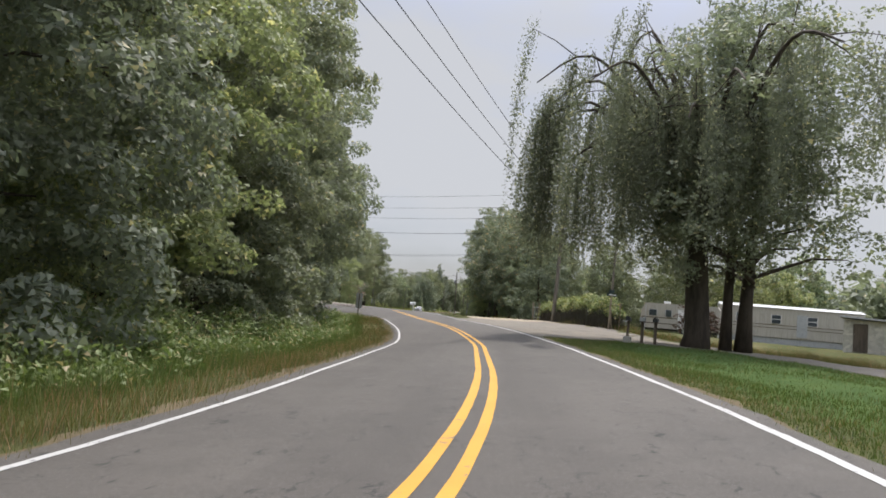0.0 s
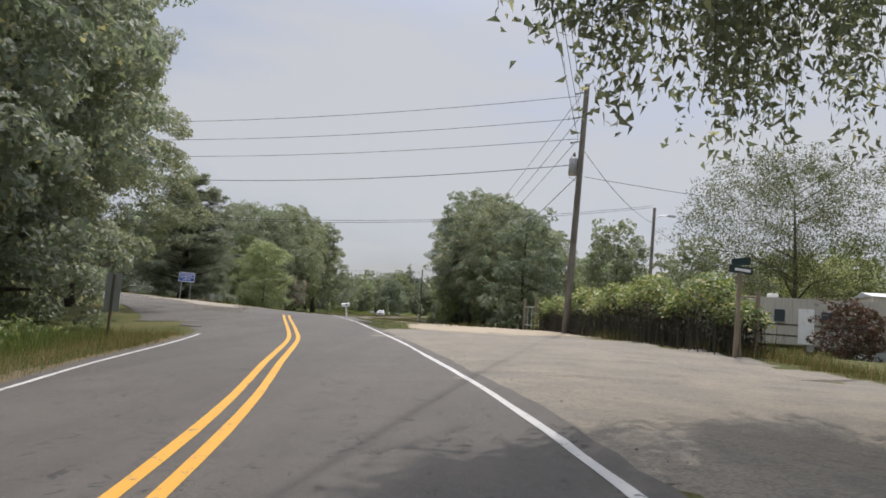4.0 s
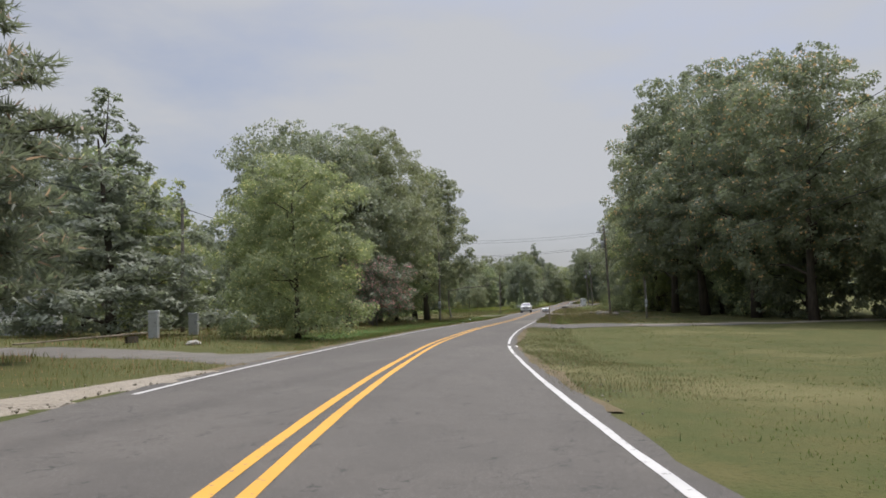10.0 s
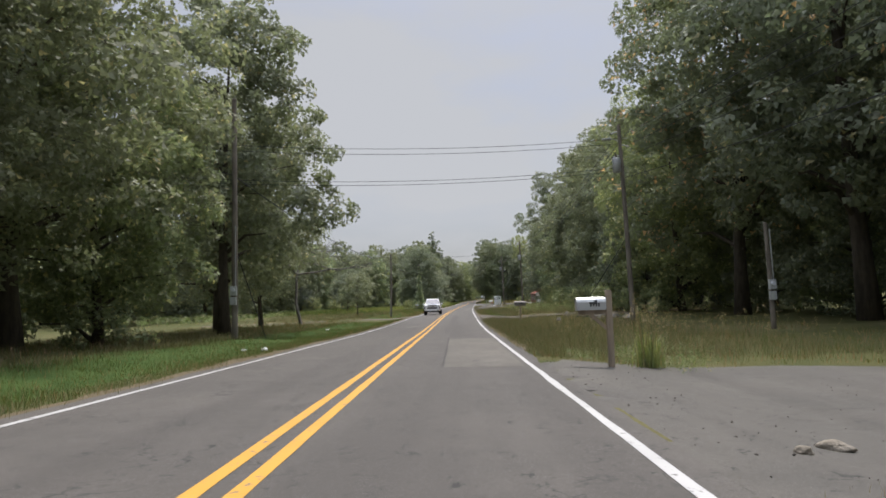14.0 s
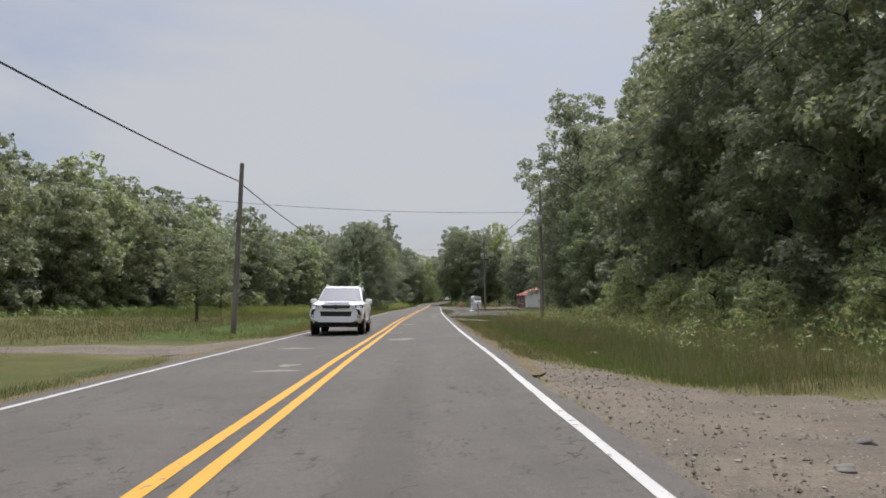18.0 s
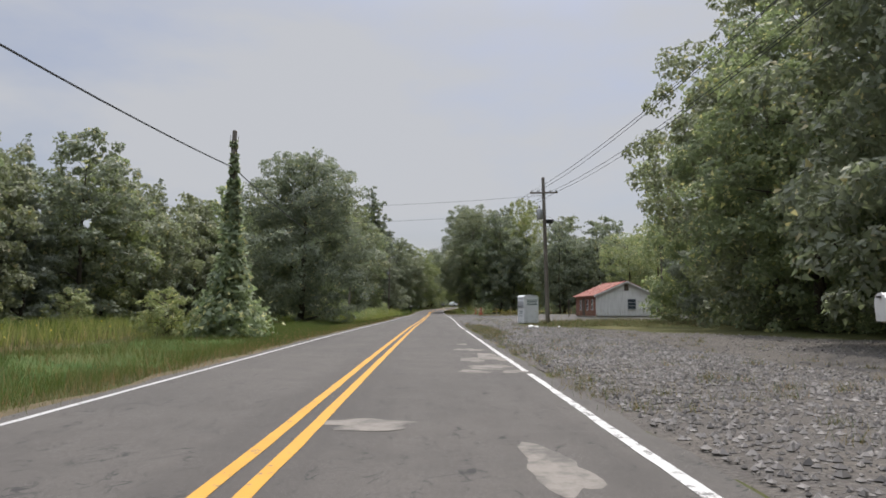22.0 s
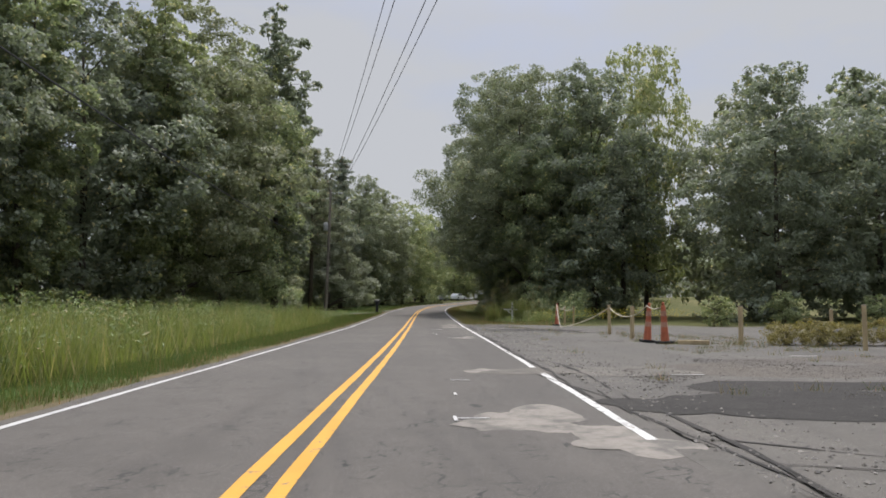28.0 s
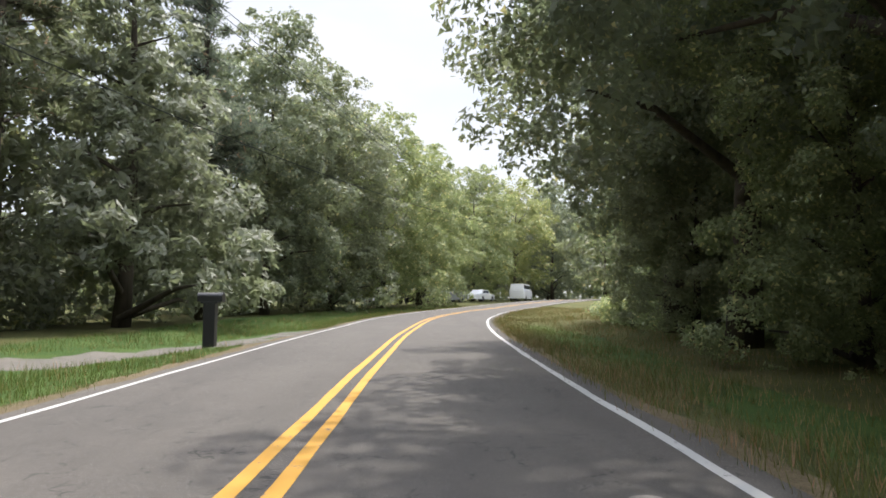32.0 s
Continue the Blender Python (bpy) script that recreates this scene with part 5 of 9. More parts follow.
# behind the junction
plant("cedar", -34.5, 124, 13.4, 10, 1.45, 0.3)
plant("pine", -26.3, 102.2, 13.2, 40, 1.22)
for x, y, h, kd in ((-23.8, 123.6, 9.0, "maple"), (-27.6, 150.6, 6.0, "crape"), (-37, 111, 9.5, "cedar"), (-42, 128, 12, "oak_b"), (-33.5, 152, 18, "shade_tree"), (-30.2, 159, 19.5, "near_oak"), (-30.5, 170, 14, "edge_b"), (-33.5, 146, 12, "edge_b"), (-36, 158, 13, "edge_a"), (-31.5, 166, 19, "shade_tree"), (-40, 160, 19, "oak_a"), (-38, 176, 19, "oak_b"),
                    (-29.2, 183, 20.5, "oak_b"), (-33, 193, 17, "shade_tree"), (-29.5, 203, 13, "dead"), (-33.5, 205, 12.5, "oak_b"), (-47, 142, 15, "far_b"), (-41, 138, 11, "far_d"), (-55, 150, 16, "far_a"), (-64, 142, 15, "far_b"), (-72, 126, 16, "far_a"), (-76, 110, 17, "far_c"),
                    (-82, 136, 17, "far_a"), (-70, 158, 16, "far_b"), (-60, 172, 16, "far_a"), (-52, 186, 16, "far_b"), (-64, 190, 16, "far_a"), (-78, 176, 17, "far_a")):
    plant(kd, x, y, h)
# right of the junction: lawn trees and tall oaks
for x, y, h, kd in ((10.8, 120, 17.0, "pear"), (22.7, 121.5, 16.5, "pear"), (34, 124, 15.5, "pear"), (46, 127, 15, "pear"), (9.8, 155, 23, "oak_c"), (10.5, 161, 15, "edge_a"), (8.5, 171, 16, "edge_b"), (7.0, 182, 16, "edge_a"), (6.5, 193, 16, "edge_c"), (17, 155, 14, "edge_a"), (24, 154, 13, "edge_b"), (32, 151, 12, "edge_a"), (41, 149, 12, "edge_b"), (7.0, 166, 26, "oak_c"), (4.6, 178, 28.5, "oak_a"), (3.2, 189, 27, "oak_c"), (16, 148, 18, "oak_a"), (18, 162, 20, "far_a"), (13, 176, 24, "far_a"),
                    (12, 190, 23, "far_b"), (26, 150, 16, "far_b"), (36, 146, 15, "far_a"), (48, 142, 15, "far_a"), (60, 136, 18, "far_b"), (30, 170, 18, "far_a"), (25, 76.5, 14.2, "feathery"), (36, 96, 10, "light_tree"), (58, 92, 10, "far_c"), (66, 82, 9, "far_a"), (76, 96, 11, "far_b"), (44, 104, 11, "far_d"), (72, 60, 9, "far_a")):
    plant(kd, x, y, h)
# woods along the right of the straight
for x, y, h, kd in ((1.2, 199, 19, "edge_b"), (0.6, 208, 19, "edge_c"), (1.4, 216, 19.5, "oak_a"), (0.4, 223, 19, "edge_c"), (1.2, 231, 21, "oak_b"), (0.2, 239, 20, "edge_a"), (0.6, 246, 23, "tall_pine"), (1.6, 251, 25, "tall_pine"), (0.4, 256, 22, "far_c"), (2.2, 262, 23, "tall_pine"), (0.0, 266, 13, "edge_b"), (6.0, 258, 23, "tall_pine"), (7.5, 250, 23, "tall_pine"),
                    (5.2, 268, 20, "edge_b"), (8, 205, 19, "far_a"), (9, 218, 20, "far_a"), (9, 232, 21, "far_c"), (10, 244, 23, "far_a"), (12, 258, 22, "far_a"), (14, 268, 21, "far_b"), (18, 212, 22, "far_a"), (19, 228, 22, "far_a"), (20, 246, 22, "far_b"), (24, 262, 21, "far_a"),
                    (5.6, 291, 20, "edge_b"), (1.6, 275, 25, "edge_c"), (7.5, 283, 24, "edge_c"), (7.0, 299, 24, "edge_a"), (9.5, 307, 22, "cedar"), (10.5, 315, 22, "edge_b"), (14, 300, 18, "far_a"), (13, 288, 17, "far_c"), (12, 278, 17, "far_b"), (22, 280, 18, "far_a"), (22, 296, 18, "far_a"), (16, 312, 17, "far_b"), (24, 312, 17, "far_a")):
    plant(kd, x + (0.6 if y < 240 else 1.8 if y < 275 else 0.0), y, h)
# field and woods on the left of the straight
for x, y, h, kd in ((-36, 268, 8, "small_tree"), (-30.5, 243, 6, "small_tree"), (-26.0, 315, 14.8, "roadside_tree"), (-29.5, 345.5, 13, "edge_b"), (-62, 236, 16, "far_b"), (-64, 250, 17, "far_a"), (-58, 262, 15, "far_d"), (-60, 274, 17, "far_a"), (-55, 286, 16, "far_b"), (-56, 298, 17, "far_a"), (-52, 310, 16, "far_a"), (-50, 322, 17, "far_c"), (-47, 334, 14, "far_b"),
                    (-45, 346, 15, "far_a"), (-72, 242, 17, "far_a"), (-72, 268, 18, "far_a"), (-68, 290, 18, "far_b"), (-64, 312, 18, "far_a"), (-60, 330, 18, "far_a"), (-56, 350, 18, "far_c"), (-75, 222, 16, "far_a"), (-70, 208, 15, "far_b"), (-82, 232, 17, "far_a"), (-84, 256, 18, "far_b"), (-80, 206, 17, "far_a"),
                    (-41, 358, 16, "edge_c"), (-38, 367, 17.5, "edge_a"), (-35.5, 376, 17.5, "edge_c"), (-33.5, 385, 21, "edge_a"), (-30.5, 394, 23, "near_a"), (-26.4, 404.5, 27, "tall_poplar"), (-29.5, 401, 22, "near_b"), (-30.5, 411, 21, "near_a"), (-48, 368, 18, "far_a"), (-44, 380, 21, "far_a"), (-42, 394, 21, "far_c"), (-40, 404, 21, "far_a"),
                    (-28.6, 422, 22, "spire"), (-37, 424, 19, "light_tree"), (-26.5, 429, 20, "tall_pine"), (-25.6, 437, 21, "cedar"), (-24.6, 445, 22, "tall_pine"), (-22.6, 453, 20, "edge_c"), (-19.8, 461, 19, "edge_a"), (-16.0, 470, 18, "edge_b"), (-12.5, 480, 17, "edge_b"), (-34, 428, 21, "far_a"), (-33, 440, 22, "far_a"), (-31, 452, 22, "far_c"), (-28, 464, 21, "far_a"), (-24, 476, 20, "far_b")):
    plant(kd, x, y, h)
for k in range(18):
    plant(("far_a", "far_b", "far_a", "far_c")[k % 4], -57 + 0.75 * k + (k * 37 % 5) * 0.6, 244 + 6.1 * k, 14.5 + (k * 53 % 7) * 0.45)
# woods on the right of the last stretch
for x, y, h, kd in ((-1.6, 404, 18, "near_b"), (-4.6, 407.5, 22, "near_oak"), (-5.6, 415.5, 24, "near_oak"), (-5.0, 424, 23, "near_oak"), (-4.2, 410.5, 9, "near_b"), (-5.4, 412.8, 8, "near_a"), (-5.2, 419.0, 9, "near_b"), (-4.6, 428, 9, "near_a"), (-3.2, 432.5, 22, "oak_a"), (-0.4, 441, 20, "edge_c"), (0.4, 402, 21, "edge_c"), (3.5, 404, 16, "tall_pine"), (2, 414, 23, "far_a"), (4, 424, 22, "far_a"), (6, 434, 21, "far_b"), (5.0, 446, 18, "edge_b"), (12, 454, 17, "edge_a"),
                    (11, 392, 18, "edge_a"), (19, 394, 18, "far_a"), (27, 395, 18, "far_c"), (35, 393, 18, "edge_b"), (44, 391, 18, "far_a"), (53, 386, 17, "far_b"), (14, 402, 20, "far_a"), (24, 404, 20, "far_a"), (36, 404, 20, "far_a"), (48, 400, 19, "far_b"), (60, 394, 18, "far_a"), (20, 362, 14, "light_tree"),
                    (27, 356, 14.5, "light_tree"), (34, 350, 14, "light_tree"), (14, 356, 12, "light_tree"), (40, 358, 16, "far_a"), (30, 368, 16, "far_a"), (48, 350, 15, "far_b"), (40, 338, 15, "far_d"), (52, 334, 15, "far_a"), (30, 330, 14, "far_b")):
    plant(kd, x, y, h)
for x, y, h in ((-37.0, 371, 17), (-33.2, 379, 20), (-30.0, 388, 22)):
    plant("spire", x, y, h)
plant("light_tree", 6.5, 407, 24.5, 15, 0.55)
# beyond the last bend
for x, y, h, kd in ((-6, 496, 17, "edge_b"), (1, 506, 17, "light_tree"), (8, 515, 18, "edge_a"), (18, 522, 18, "far_b"), (30, 531, 18, "far_a"), (-10, 508, 19, "far_a"), (-2, 520, 20, "far_a"), (10, 530, 20, "far_a"), (24, 540, 20, "far_b"), (40, 545, 20, "far_a"), (30, 498, 16, "edge_b"), (40, 506, 17, "far_a"), (22, 488, 17, "edge_a"), (14, 476, 18, "far_b"), (26, 476, 18, "far_a"), (18, 466, 18, "far_a")):
    plant(kd, x, y, h)


# distant woods, closing the view all round
def far_woods(name, spots, seed, label):
    rng, V, F, n0 = np.random.default_rng(seed), [], [], 0
    for x, y, h in spots:
        lob = lobes_of(rng, h, h * 0.36, 0.04, 9, "edge")
        w_, o_ = leaf_cloud(rng, lob, 520, 0.85, 0.6)
        v, f = leaves(rng, w_, o_, 1.5, 0.7)
        V.append(v + np.array([x, y, ground_at(x, y) - 0.4])), F.append(f + n0)
        n0 += len(v)
    ob = new(name, mesh_of(name, np.concatenate(V), np.concatenate(F), LEAF_OAK))
    tagged(ob, label, "woods", kind="stuff")


rng = np.random.default_rng(5)
spots = [(-95 - 26 * (k % 3) + rng.normal() * 9, 40 + 7.5 * (k // 3) + rng.normal() * 2, rng.uniform(15, 20)) for k in range(180)]
far_woods("woods_west", spots, 6, "belt of dark green woods beyond the fields")
spots = [(74 + 24 * (k % 3) + rng.normal() * 8, 60 + 8.5 * (k // 3) + rng.normal() * 2, rng.uniform(13, 18)) for k in range(165)]
far_woods("woods_east", spots, 7, "belt of dark green woods beyond the houses")
spots = [(-110 + 8 * (k // 3) + rng.normal() * 2, 545 + 22 * (k % 3) + rng.normal() * 4, rng.uniform(17, 22)) for k in range(100)]
far_woods("woods_north", spots, 8, "belt of dark green woods beyond the bend")
spots = [(-90 + 9 * (k // 2) + rng.normal() * 2, -55 - 20 * (k % 2) + rng.normal() * 3, rng.uniform(14, 18)) for k in range(44)]
far_woods("woods_south", spots, 9, "belt of dark green woods behind the start of the road")

# ---- poles and wires ----
def pole(x, y, h, label, r=0.15, lean=(0.0, 0.0), insulators=(), crossarm=None, transformer=None, lamp=None, meter=None, floodlight=None, group="utility poles", turn=0.0):
    z = ground_at(x, y)
    t = thing("utility_pole", pose(x, y, z, lean[0], lean[1], turn), label, "utility pole", group)
    s = Shape().tube([(0, 0, -0.5), (0, 0, 0.3), (0.01, 0, h * 0.5), (0, 0, h - 0.04), (0, 0, h)], [r, r * 0.98, r * 0.86, r * 0.72, r * 0.66], 12)
    part("shaft", s, POLE_WOOD, t, smooth=True)
    for k, (hz, way) in enumerate(insulators):
        arm = part("insulator", Shape().tube([(0, 0, hz), (way * 0.22, 0, hz - 0.03), (way * 0.48, 0, hz - 0.12)], [0.03, 0.045, 0.05], 8), GREY_PAINT, t, "grey side-post insulator")
        part("clamp", Shape().box((way * 0.5, 0, hz - 0.12), (0.10, 0.06, 0.07), bevel=0.01), DARK_METAL, arm)
    if crossarm:
        arm = part("crossarm", Shape().box((0, -0.16, crossarm), (2.2, 0.10, 0.12), bevel=0.01), POLE_WOOD, t)
        for d in (-1, 1):
            part("brace", Shape().tube([(d * 0.62, -0.18, crossarm - 0.04), (0, -0.18, crossarm - 0.62)], 0.016, 5), GALV, t)
        for d in (-0.98, -0.5, 0.5, 0.98):
            part("insulator", Shape().tube([(d, -0.16, crossarm + 0.05), (d, -0.16, crossarm + 0.12), (d, -0.16, crossarm + 0.2), (d, -0.16, crossarm + 0.24)], [0.025, 0.055, 0.05, 0.02], 8), GREY_PAINT, arm, "grey porcelain insulator")
    if transformer:
        hz, a = transformer
        cx, cy = 0.36 * math.cos(a), 0.36 * math.sin(a)
        tank = part("transformer", Shape().tube([(cx, cy, hz - 0.42), (cx, cy, hz - 0.40), (cx, cy, hz + 0.34), (cx, cy, hz + 0.42), (cx, cy, hz + 0.46)], [0.20, 0.235, 0.235, 0.20, 0.06], 16), GREY_PAINT, t, "grey drum transformer", True)
        part("bushing", Shape().tube([(cx, cy, hz + 0.42), (cx, cy, hz + 0.55), (cx, cy, hz + 0.70)], [0.05, 0.06, 0.02], 8), WOOD_DARK, tank)
        for dz in (-0.2, 0.22):
            part("bracket", Shape().box((cx * 0.45, cy * 0.45, hz + dz), (0.16, 0.16, 0.05)), GALV, tank)
        part("lead", Shape().tube([(cx, cy, hz + 0.7), (cx * 1.7, cy * 1.7, hz + 0.35), (cx * 1.6, cy * 1.6, hz - 0.5), (cx * 0.4, cy * 0.4, hz - 0.7)], 0.012, 4), CABLE, tank)
    if lamp:
        hz, ln, a = lamp
        dx, dy = math.cos(a), math.sin(a)
        arm = part("lamp_arm", Shape().tube([(0, 0, hz - 0.3), (dx * ln * 0.5, dy * ln * 0.5, hz - 0.05), (dx * ln, dy * ln, hz)], 0.028, 7), GALV, t)
        part("lamp_head", Shape().box((dx * (ln + 0.24), dy * (ln + 0.24), hz - 0.01), (0.52, 0.26, 0.13), rz=math.degrees(a), bevel=0.04), GREY_PAINT, arm, "grey cobra-head street lamp")
    if floodlight:
        hz, a = floodlight
        dx, dy = math.cos(a), math.sin(a)
        arm = part("flood_arm", Shape().tube([(0, 0, hz - 0.28), (dx * 0.42, dy * 0.42, hz - 0.24), (dx * 0.5, dy * 0.5, hz)], 0.025, 6), DARK_METAL, t)
        part("floodlight", Shape().box((dx * 0.42, dy * 0.42, hz + 0.12), (0.5, 0.36, 0.3), rz=math.degrees(a), bevel=0.05, taper=1.25), DARK_METAL, arm, "dark floodlight")
    if meter:
        box = part("meter_box", Shape().box((0.02, -r - 0.06, meter), (0.30, 0.14, 0.42), bevel=0.02), GREY_PAINT, t, "grey electric meter box")
        part("meter_dial", Shape().tube([(0.02, -r - 0.12, meter + 0.04), (0.02, -r - 0.20, meter + 0.04)], [0.10, 0.085], 14), LAMP_GLASS, box)
        part("breaker_box", Shape().box((0.0, -r - 0.06, meter - 0.46), (0.28, 0.13, 0.36), bevel=0.015), GREY_PAINT, t)
        part("conduit", Shape().tube([(0.1, -r - 0.03, meter + 0.2), (0.1, -r - 0.03, min(h - 0.3, meter + 3))], 0.025, 6), GALV, t)
    return t


def wire(a, b, sag, r=0.013, label="thin overhead power wire", name="overhead_wire"):
    n, pts = 22, []
    for k in range(n + 1):
        u = k / n
        p = Vector(a).lerp(Vector(b), u)
        pts.append((p.x, p.y, p.z - 4 * sag * u * (1 - u)))
    ob = new(name, Shape().tube(pts, r, 4).mesh(name, CABLE))
    return tagged(ob, label, "wire", "overhead wires")


def tip(x, y, h):
    return (x, y, ground_at(x, y) + h)


pole(8.0, 61.5, 11.9, "tall weathered wooden utility pole by the fence", 0.17, (0.0, 1.6), ((11.5, -1), (10.3, -1), (9.1, -1)), None, (7.9, 2.4), None, None)
pole(15.0, 74.5, 9.0, "grey wooden pole with a street lamp", 0.13, (0.0, 1.0), (), None, None, (8.55, 0.9, 0.0))
pole(-28.0, 64.0, 11.5, "wooden utility pole among the trees", 0.15)
pole(-33.0, 79.5, 9.5, "wooden utility pole beside the side road", 0.14)
pole(-9.0, -24.0, 11.5, "wooden utility pole at the woods", 0.15, (0, 0), ((11.2, 1), (10.0, 1)))
pole(-33.8, 130.5, 8.2, "wooden pole standing behind the young maple", 0.13)
pole(-5.9, 182.5, 11.4, "tall wooden utility pole with a transformer", 0.15, (0, -1.2), ((11.0, -1), (10.2, 1), (9.6, -1)), None, (9.0, 3.6), (10.6, 0.5, 3.1))
pole(-2.5, 172.0, 4.5, "short service pole with an electric meter", 0.11, (0, -1.0), (), None, None, None, 1.85)
pole(-6.25, 254.0, 10.4, "brown utility pole with a white transformer", 0.15, (0, -0.6), ((10.1, -1), (9.4, 1)), None, (7.85, 4.2))
pole(-6.02, 309.6, 11.5, "dark utility pole with crossarm and transformer", 0.17, (0, -1.2), (), 10.25, (8.55, 3.3), None, None, (7.85, 0.1))
pole(11.3, 334.0, 8.0, "wooden pole with a yard light near the house", 0.12, (0, 0), (), None, None, None, None, (7.9, 1.2))
pole(-26.0, 174.0, 11.2, "pale wooden utility pole with a meter box", 0.15, (0, 0.6), (), None, None, None, 2.2)
pole(-24.3, 228.0, 7.6, "bare wooden telephone pole in the field", 0.13, (0, 1.4))
pole(-24.3, 285.6, 9.2, "wooden telephone pole overgrown with ivy", 0.14)
pole(-24.6, 339.5, 9.6, "leaning wooden pole with a street lamp", 0.14, (0, 2.2), (), None, None, (9.2, 0.9, 3.0))
pole(-23.6, 420.3, 13.2, "tall utility pole with a pale transformer", 0.17, (0, 1.2), ((12.9, 1), (12.3, -1)), None, (9.2, 3.3), (12.9, 0.8, 0.1))

for k, hz in enumerate((11.3, 10.2, 9.2)):
    wire(tip(8.05, 61.5, hz), tip(-8.5, -24, hz - 0.3), 1.3)
    wire(tip(8.0, 61.5, hz), tip(-28, 73.5, hz - 0.3), 0.6)
    wire(tip(8.05, 61.5, hz), tip(-5.6 + 0.2 * k, 182.5, 10.9 - 0.6 * k), 2.2)
wire(tip(8.3, 61.5, 8.0), tip(-28, 73.5, 7.9), 0.9, 0.018, "thick black overhead cable")
wire(tip(8.3, 61.5, 7.6), tip(-5.9, 182.5, 8.3), 2.6, 0.018, "thick black overhead cable")
wire(tip(8.4, 61.5, 8.6), tip(15, 74.5, 8.0), 0.4)
wire(tip(8.4, 61.5, 7.4), tip(40, 60, 6.5), 0.7)
wire(tip(15, 74.5, 7.7), tip(18, 62, 2.9), 0.3)
for d in (0.0, 0.12):
    wire(tip(15, 74.5, 9.0 + d), tip(-33, 61.0, 5.4 + d), 1.7, 0.013, "heavy twisted cable bundle over the junction")
wire(tip(-33, 79.5, 8.4), tip(-33.8, 130.5, 7.6), 0.9, 0.018, "thin black telephone cable")
wire(tip(-33.8, 130.5, 7.6), tip(-26, 174, 7.6), 1.2, 0.02, "thin black telephone cable")
wire(tip(-28, 73.5, 10.5), tip(-33, 79.5, 9.2), 0.3)
for k, (h0, h1) in enumerate(((7.6, 6.8), (6.8, 7.5), (7.5, 8.3), (8.3, 7.0))):
    a, b = [((-26, 174), (-24.3, 228)), ((-24.3, 228), (-24.3, 285.6)), ((-24.3, 285.6), (-24.3, 339.5)), ((-24.3, 339.5), (-23.6, 420.3))][k]
    wire(tip(*a, h0), tip(*b, h1), 0.9, 0.026, "black telephone cable along the roadside poles")
for k in range(4):
    s1, s2 = (-0.4 if k % 2 else 0.4), 0.5 * k
    wire(tip(-5.9 + s1, 182.5, 11.1 - 0.4 * k), tip(-6.25 + s1, 254, 10.2 - 0.55 * k), 1.0)
    wire(tip(-6.25 + s1, 254, 10.2 - 0.55 * k), tip(-6.02 + (-0.98, -0.5, 0.5, 0.98)[k], 310, 10.5), 0.9)
    wire(tip(-6.02 + (-0.98, -0.5, 0.5, 0.98)[k], 310, 10.5), tip(-23.6 + (0.3 if k > 1 else -0.3), 420.3, 12.8 - 0.25 * k), 1.9)
    if k < 3:
        wire(tip(-23.6, 420.3, 12.7 - 0.3 * k), tip(-6, 486, 12.0 - 0.3 * k), 1.2)
for hz, end in ((10.6, (-40, 176, 11.2)), (10.3, (-40, 176, 10.9)), (8.9, (-40, 174, 8.9)), (8.7, (-40, 174, 8.7))):
    wire(tip(-5.9, 182.5, hz), tip(*end), 1.0, 0.014)
wire(tip(-6.25, 254, 8.6), tip(-52, 243, 10.8), 1.2, 0.016)
wire(tip(-6.02, 309.6, 10.1), tip(-46, 316, 10.6), 0.8, 0.012)
wire(tip(-6.02, 309.6, 8.8), tip(-46, 316, 9.2), 0.8, 0.012)
wire(tip(-6.02, 309.6, 8.4), tip(11.3, 334, 7.6), 0.5, 0.012)
wire(tip(-6.02, 309.6, 8.1), tip(5.5, 338, 2.9), 0.4, 0.014)
wire(tip(-23.6, 420.3, 7.2), tip(-6, 462, 6.6), 0.8, 0.016)
wire(tip(11.3, 334, 7.4), tip(60, 380, 7.0), 0.8, 0.014)
wire(tip(11.3, 334, 6.6), tip(60, 382, 6.2), 0.8, 0.014)
# stays
for (x, y), top, (bx, by) in (((-26.0, 174.0), 4.4, (-25.0, 175.6)), ((-5.9, 182.5), 5.0, (-9.2, 183.6)), ((-23.6, 420.3), 3.4, (-22.8, 421.2))):
    ob = wire(tip(x, y, top), tip(bx, by, 0.0), 0.0, 0.022, "pale guy wire guard staying the pole", "guy_wire")


# ---- signs ----
def lettering(text, size, mat, parent, place, align="CENTER"):
    c = bpy.data.curves.new("lettering", "FONT")
    c.body, c.size, c.align_x, c.align_y, c.extrude, c.offset = text, size, align, "CENTER", 0.001, 0.004
    tmp = new("tmp", c)
    me = bpy.data.meshes.new_from_object(tmp)
    bpy.data.objects.remove(tmp)
    me.materials.append(mat)
    ob = new("lettering", me)
    ob.parent = parent
    ob.matrix_local = place
    return ob


FRONT = pose(0, 0, 0, 90)                 # text that faces -y


def sign_posts(t, xs, h, r=0.03, mat=None):
    for x in xs:
        part("post", Shape().tube([(x, 0.03, -0.3), (x, 0.03, h)], r, 6), mat or GALV, t, "galvanised sign post")


t = thing("information_sign", pose(-22.9, 94.6, ground_at(-22.9, 94.6), 0, 0, 26), "blue school athletic fields sign on two posts", "sign")
sign_posts(t, (-0.42, 0.42), 2.5, 0.034)
panel = part("panel", Shape().box((0, -0.02, 2.08), (1.42, 0.02, 0.88), bevel=0.008), SIGN_WHITE, t)
part("face", Shape().box((0, -0.034, 2.08), (1.34, 0.012, 0.80), bevel=0.004), SIGN_BLUE, panel, "blue reflective face")
for row, (text, z) in enumerate((("GOLD HILL MIDDLE", 2.28), ("ATHLETIC FIELDS", 2.09), ("AND GYM", 1.90))):
    lettering(text, 0.155, SIGN_WHITE, t, pose(0, -0.044, z) @ FRONT)
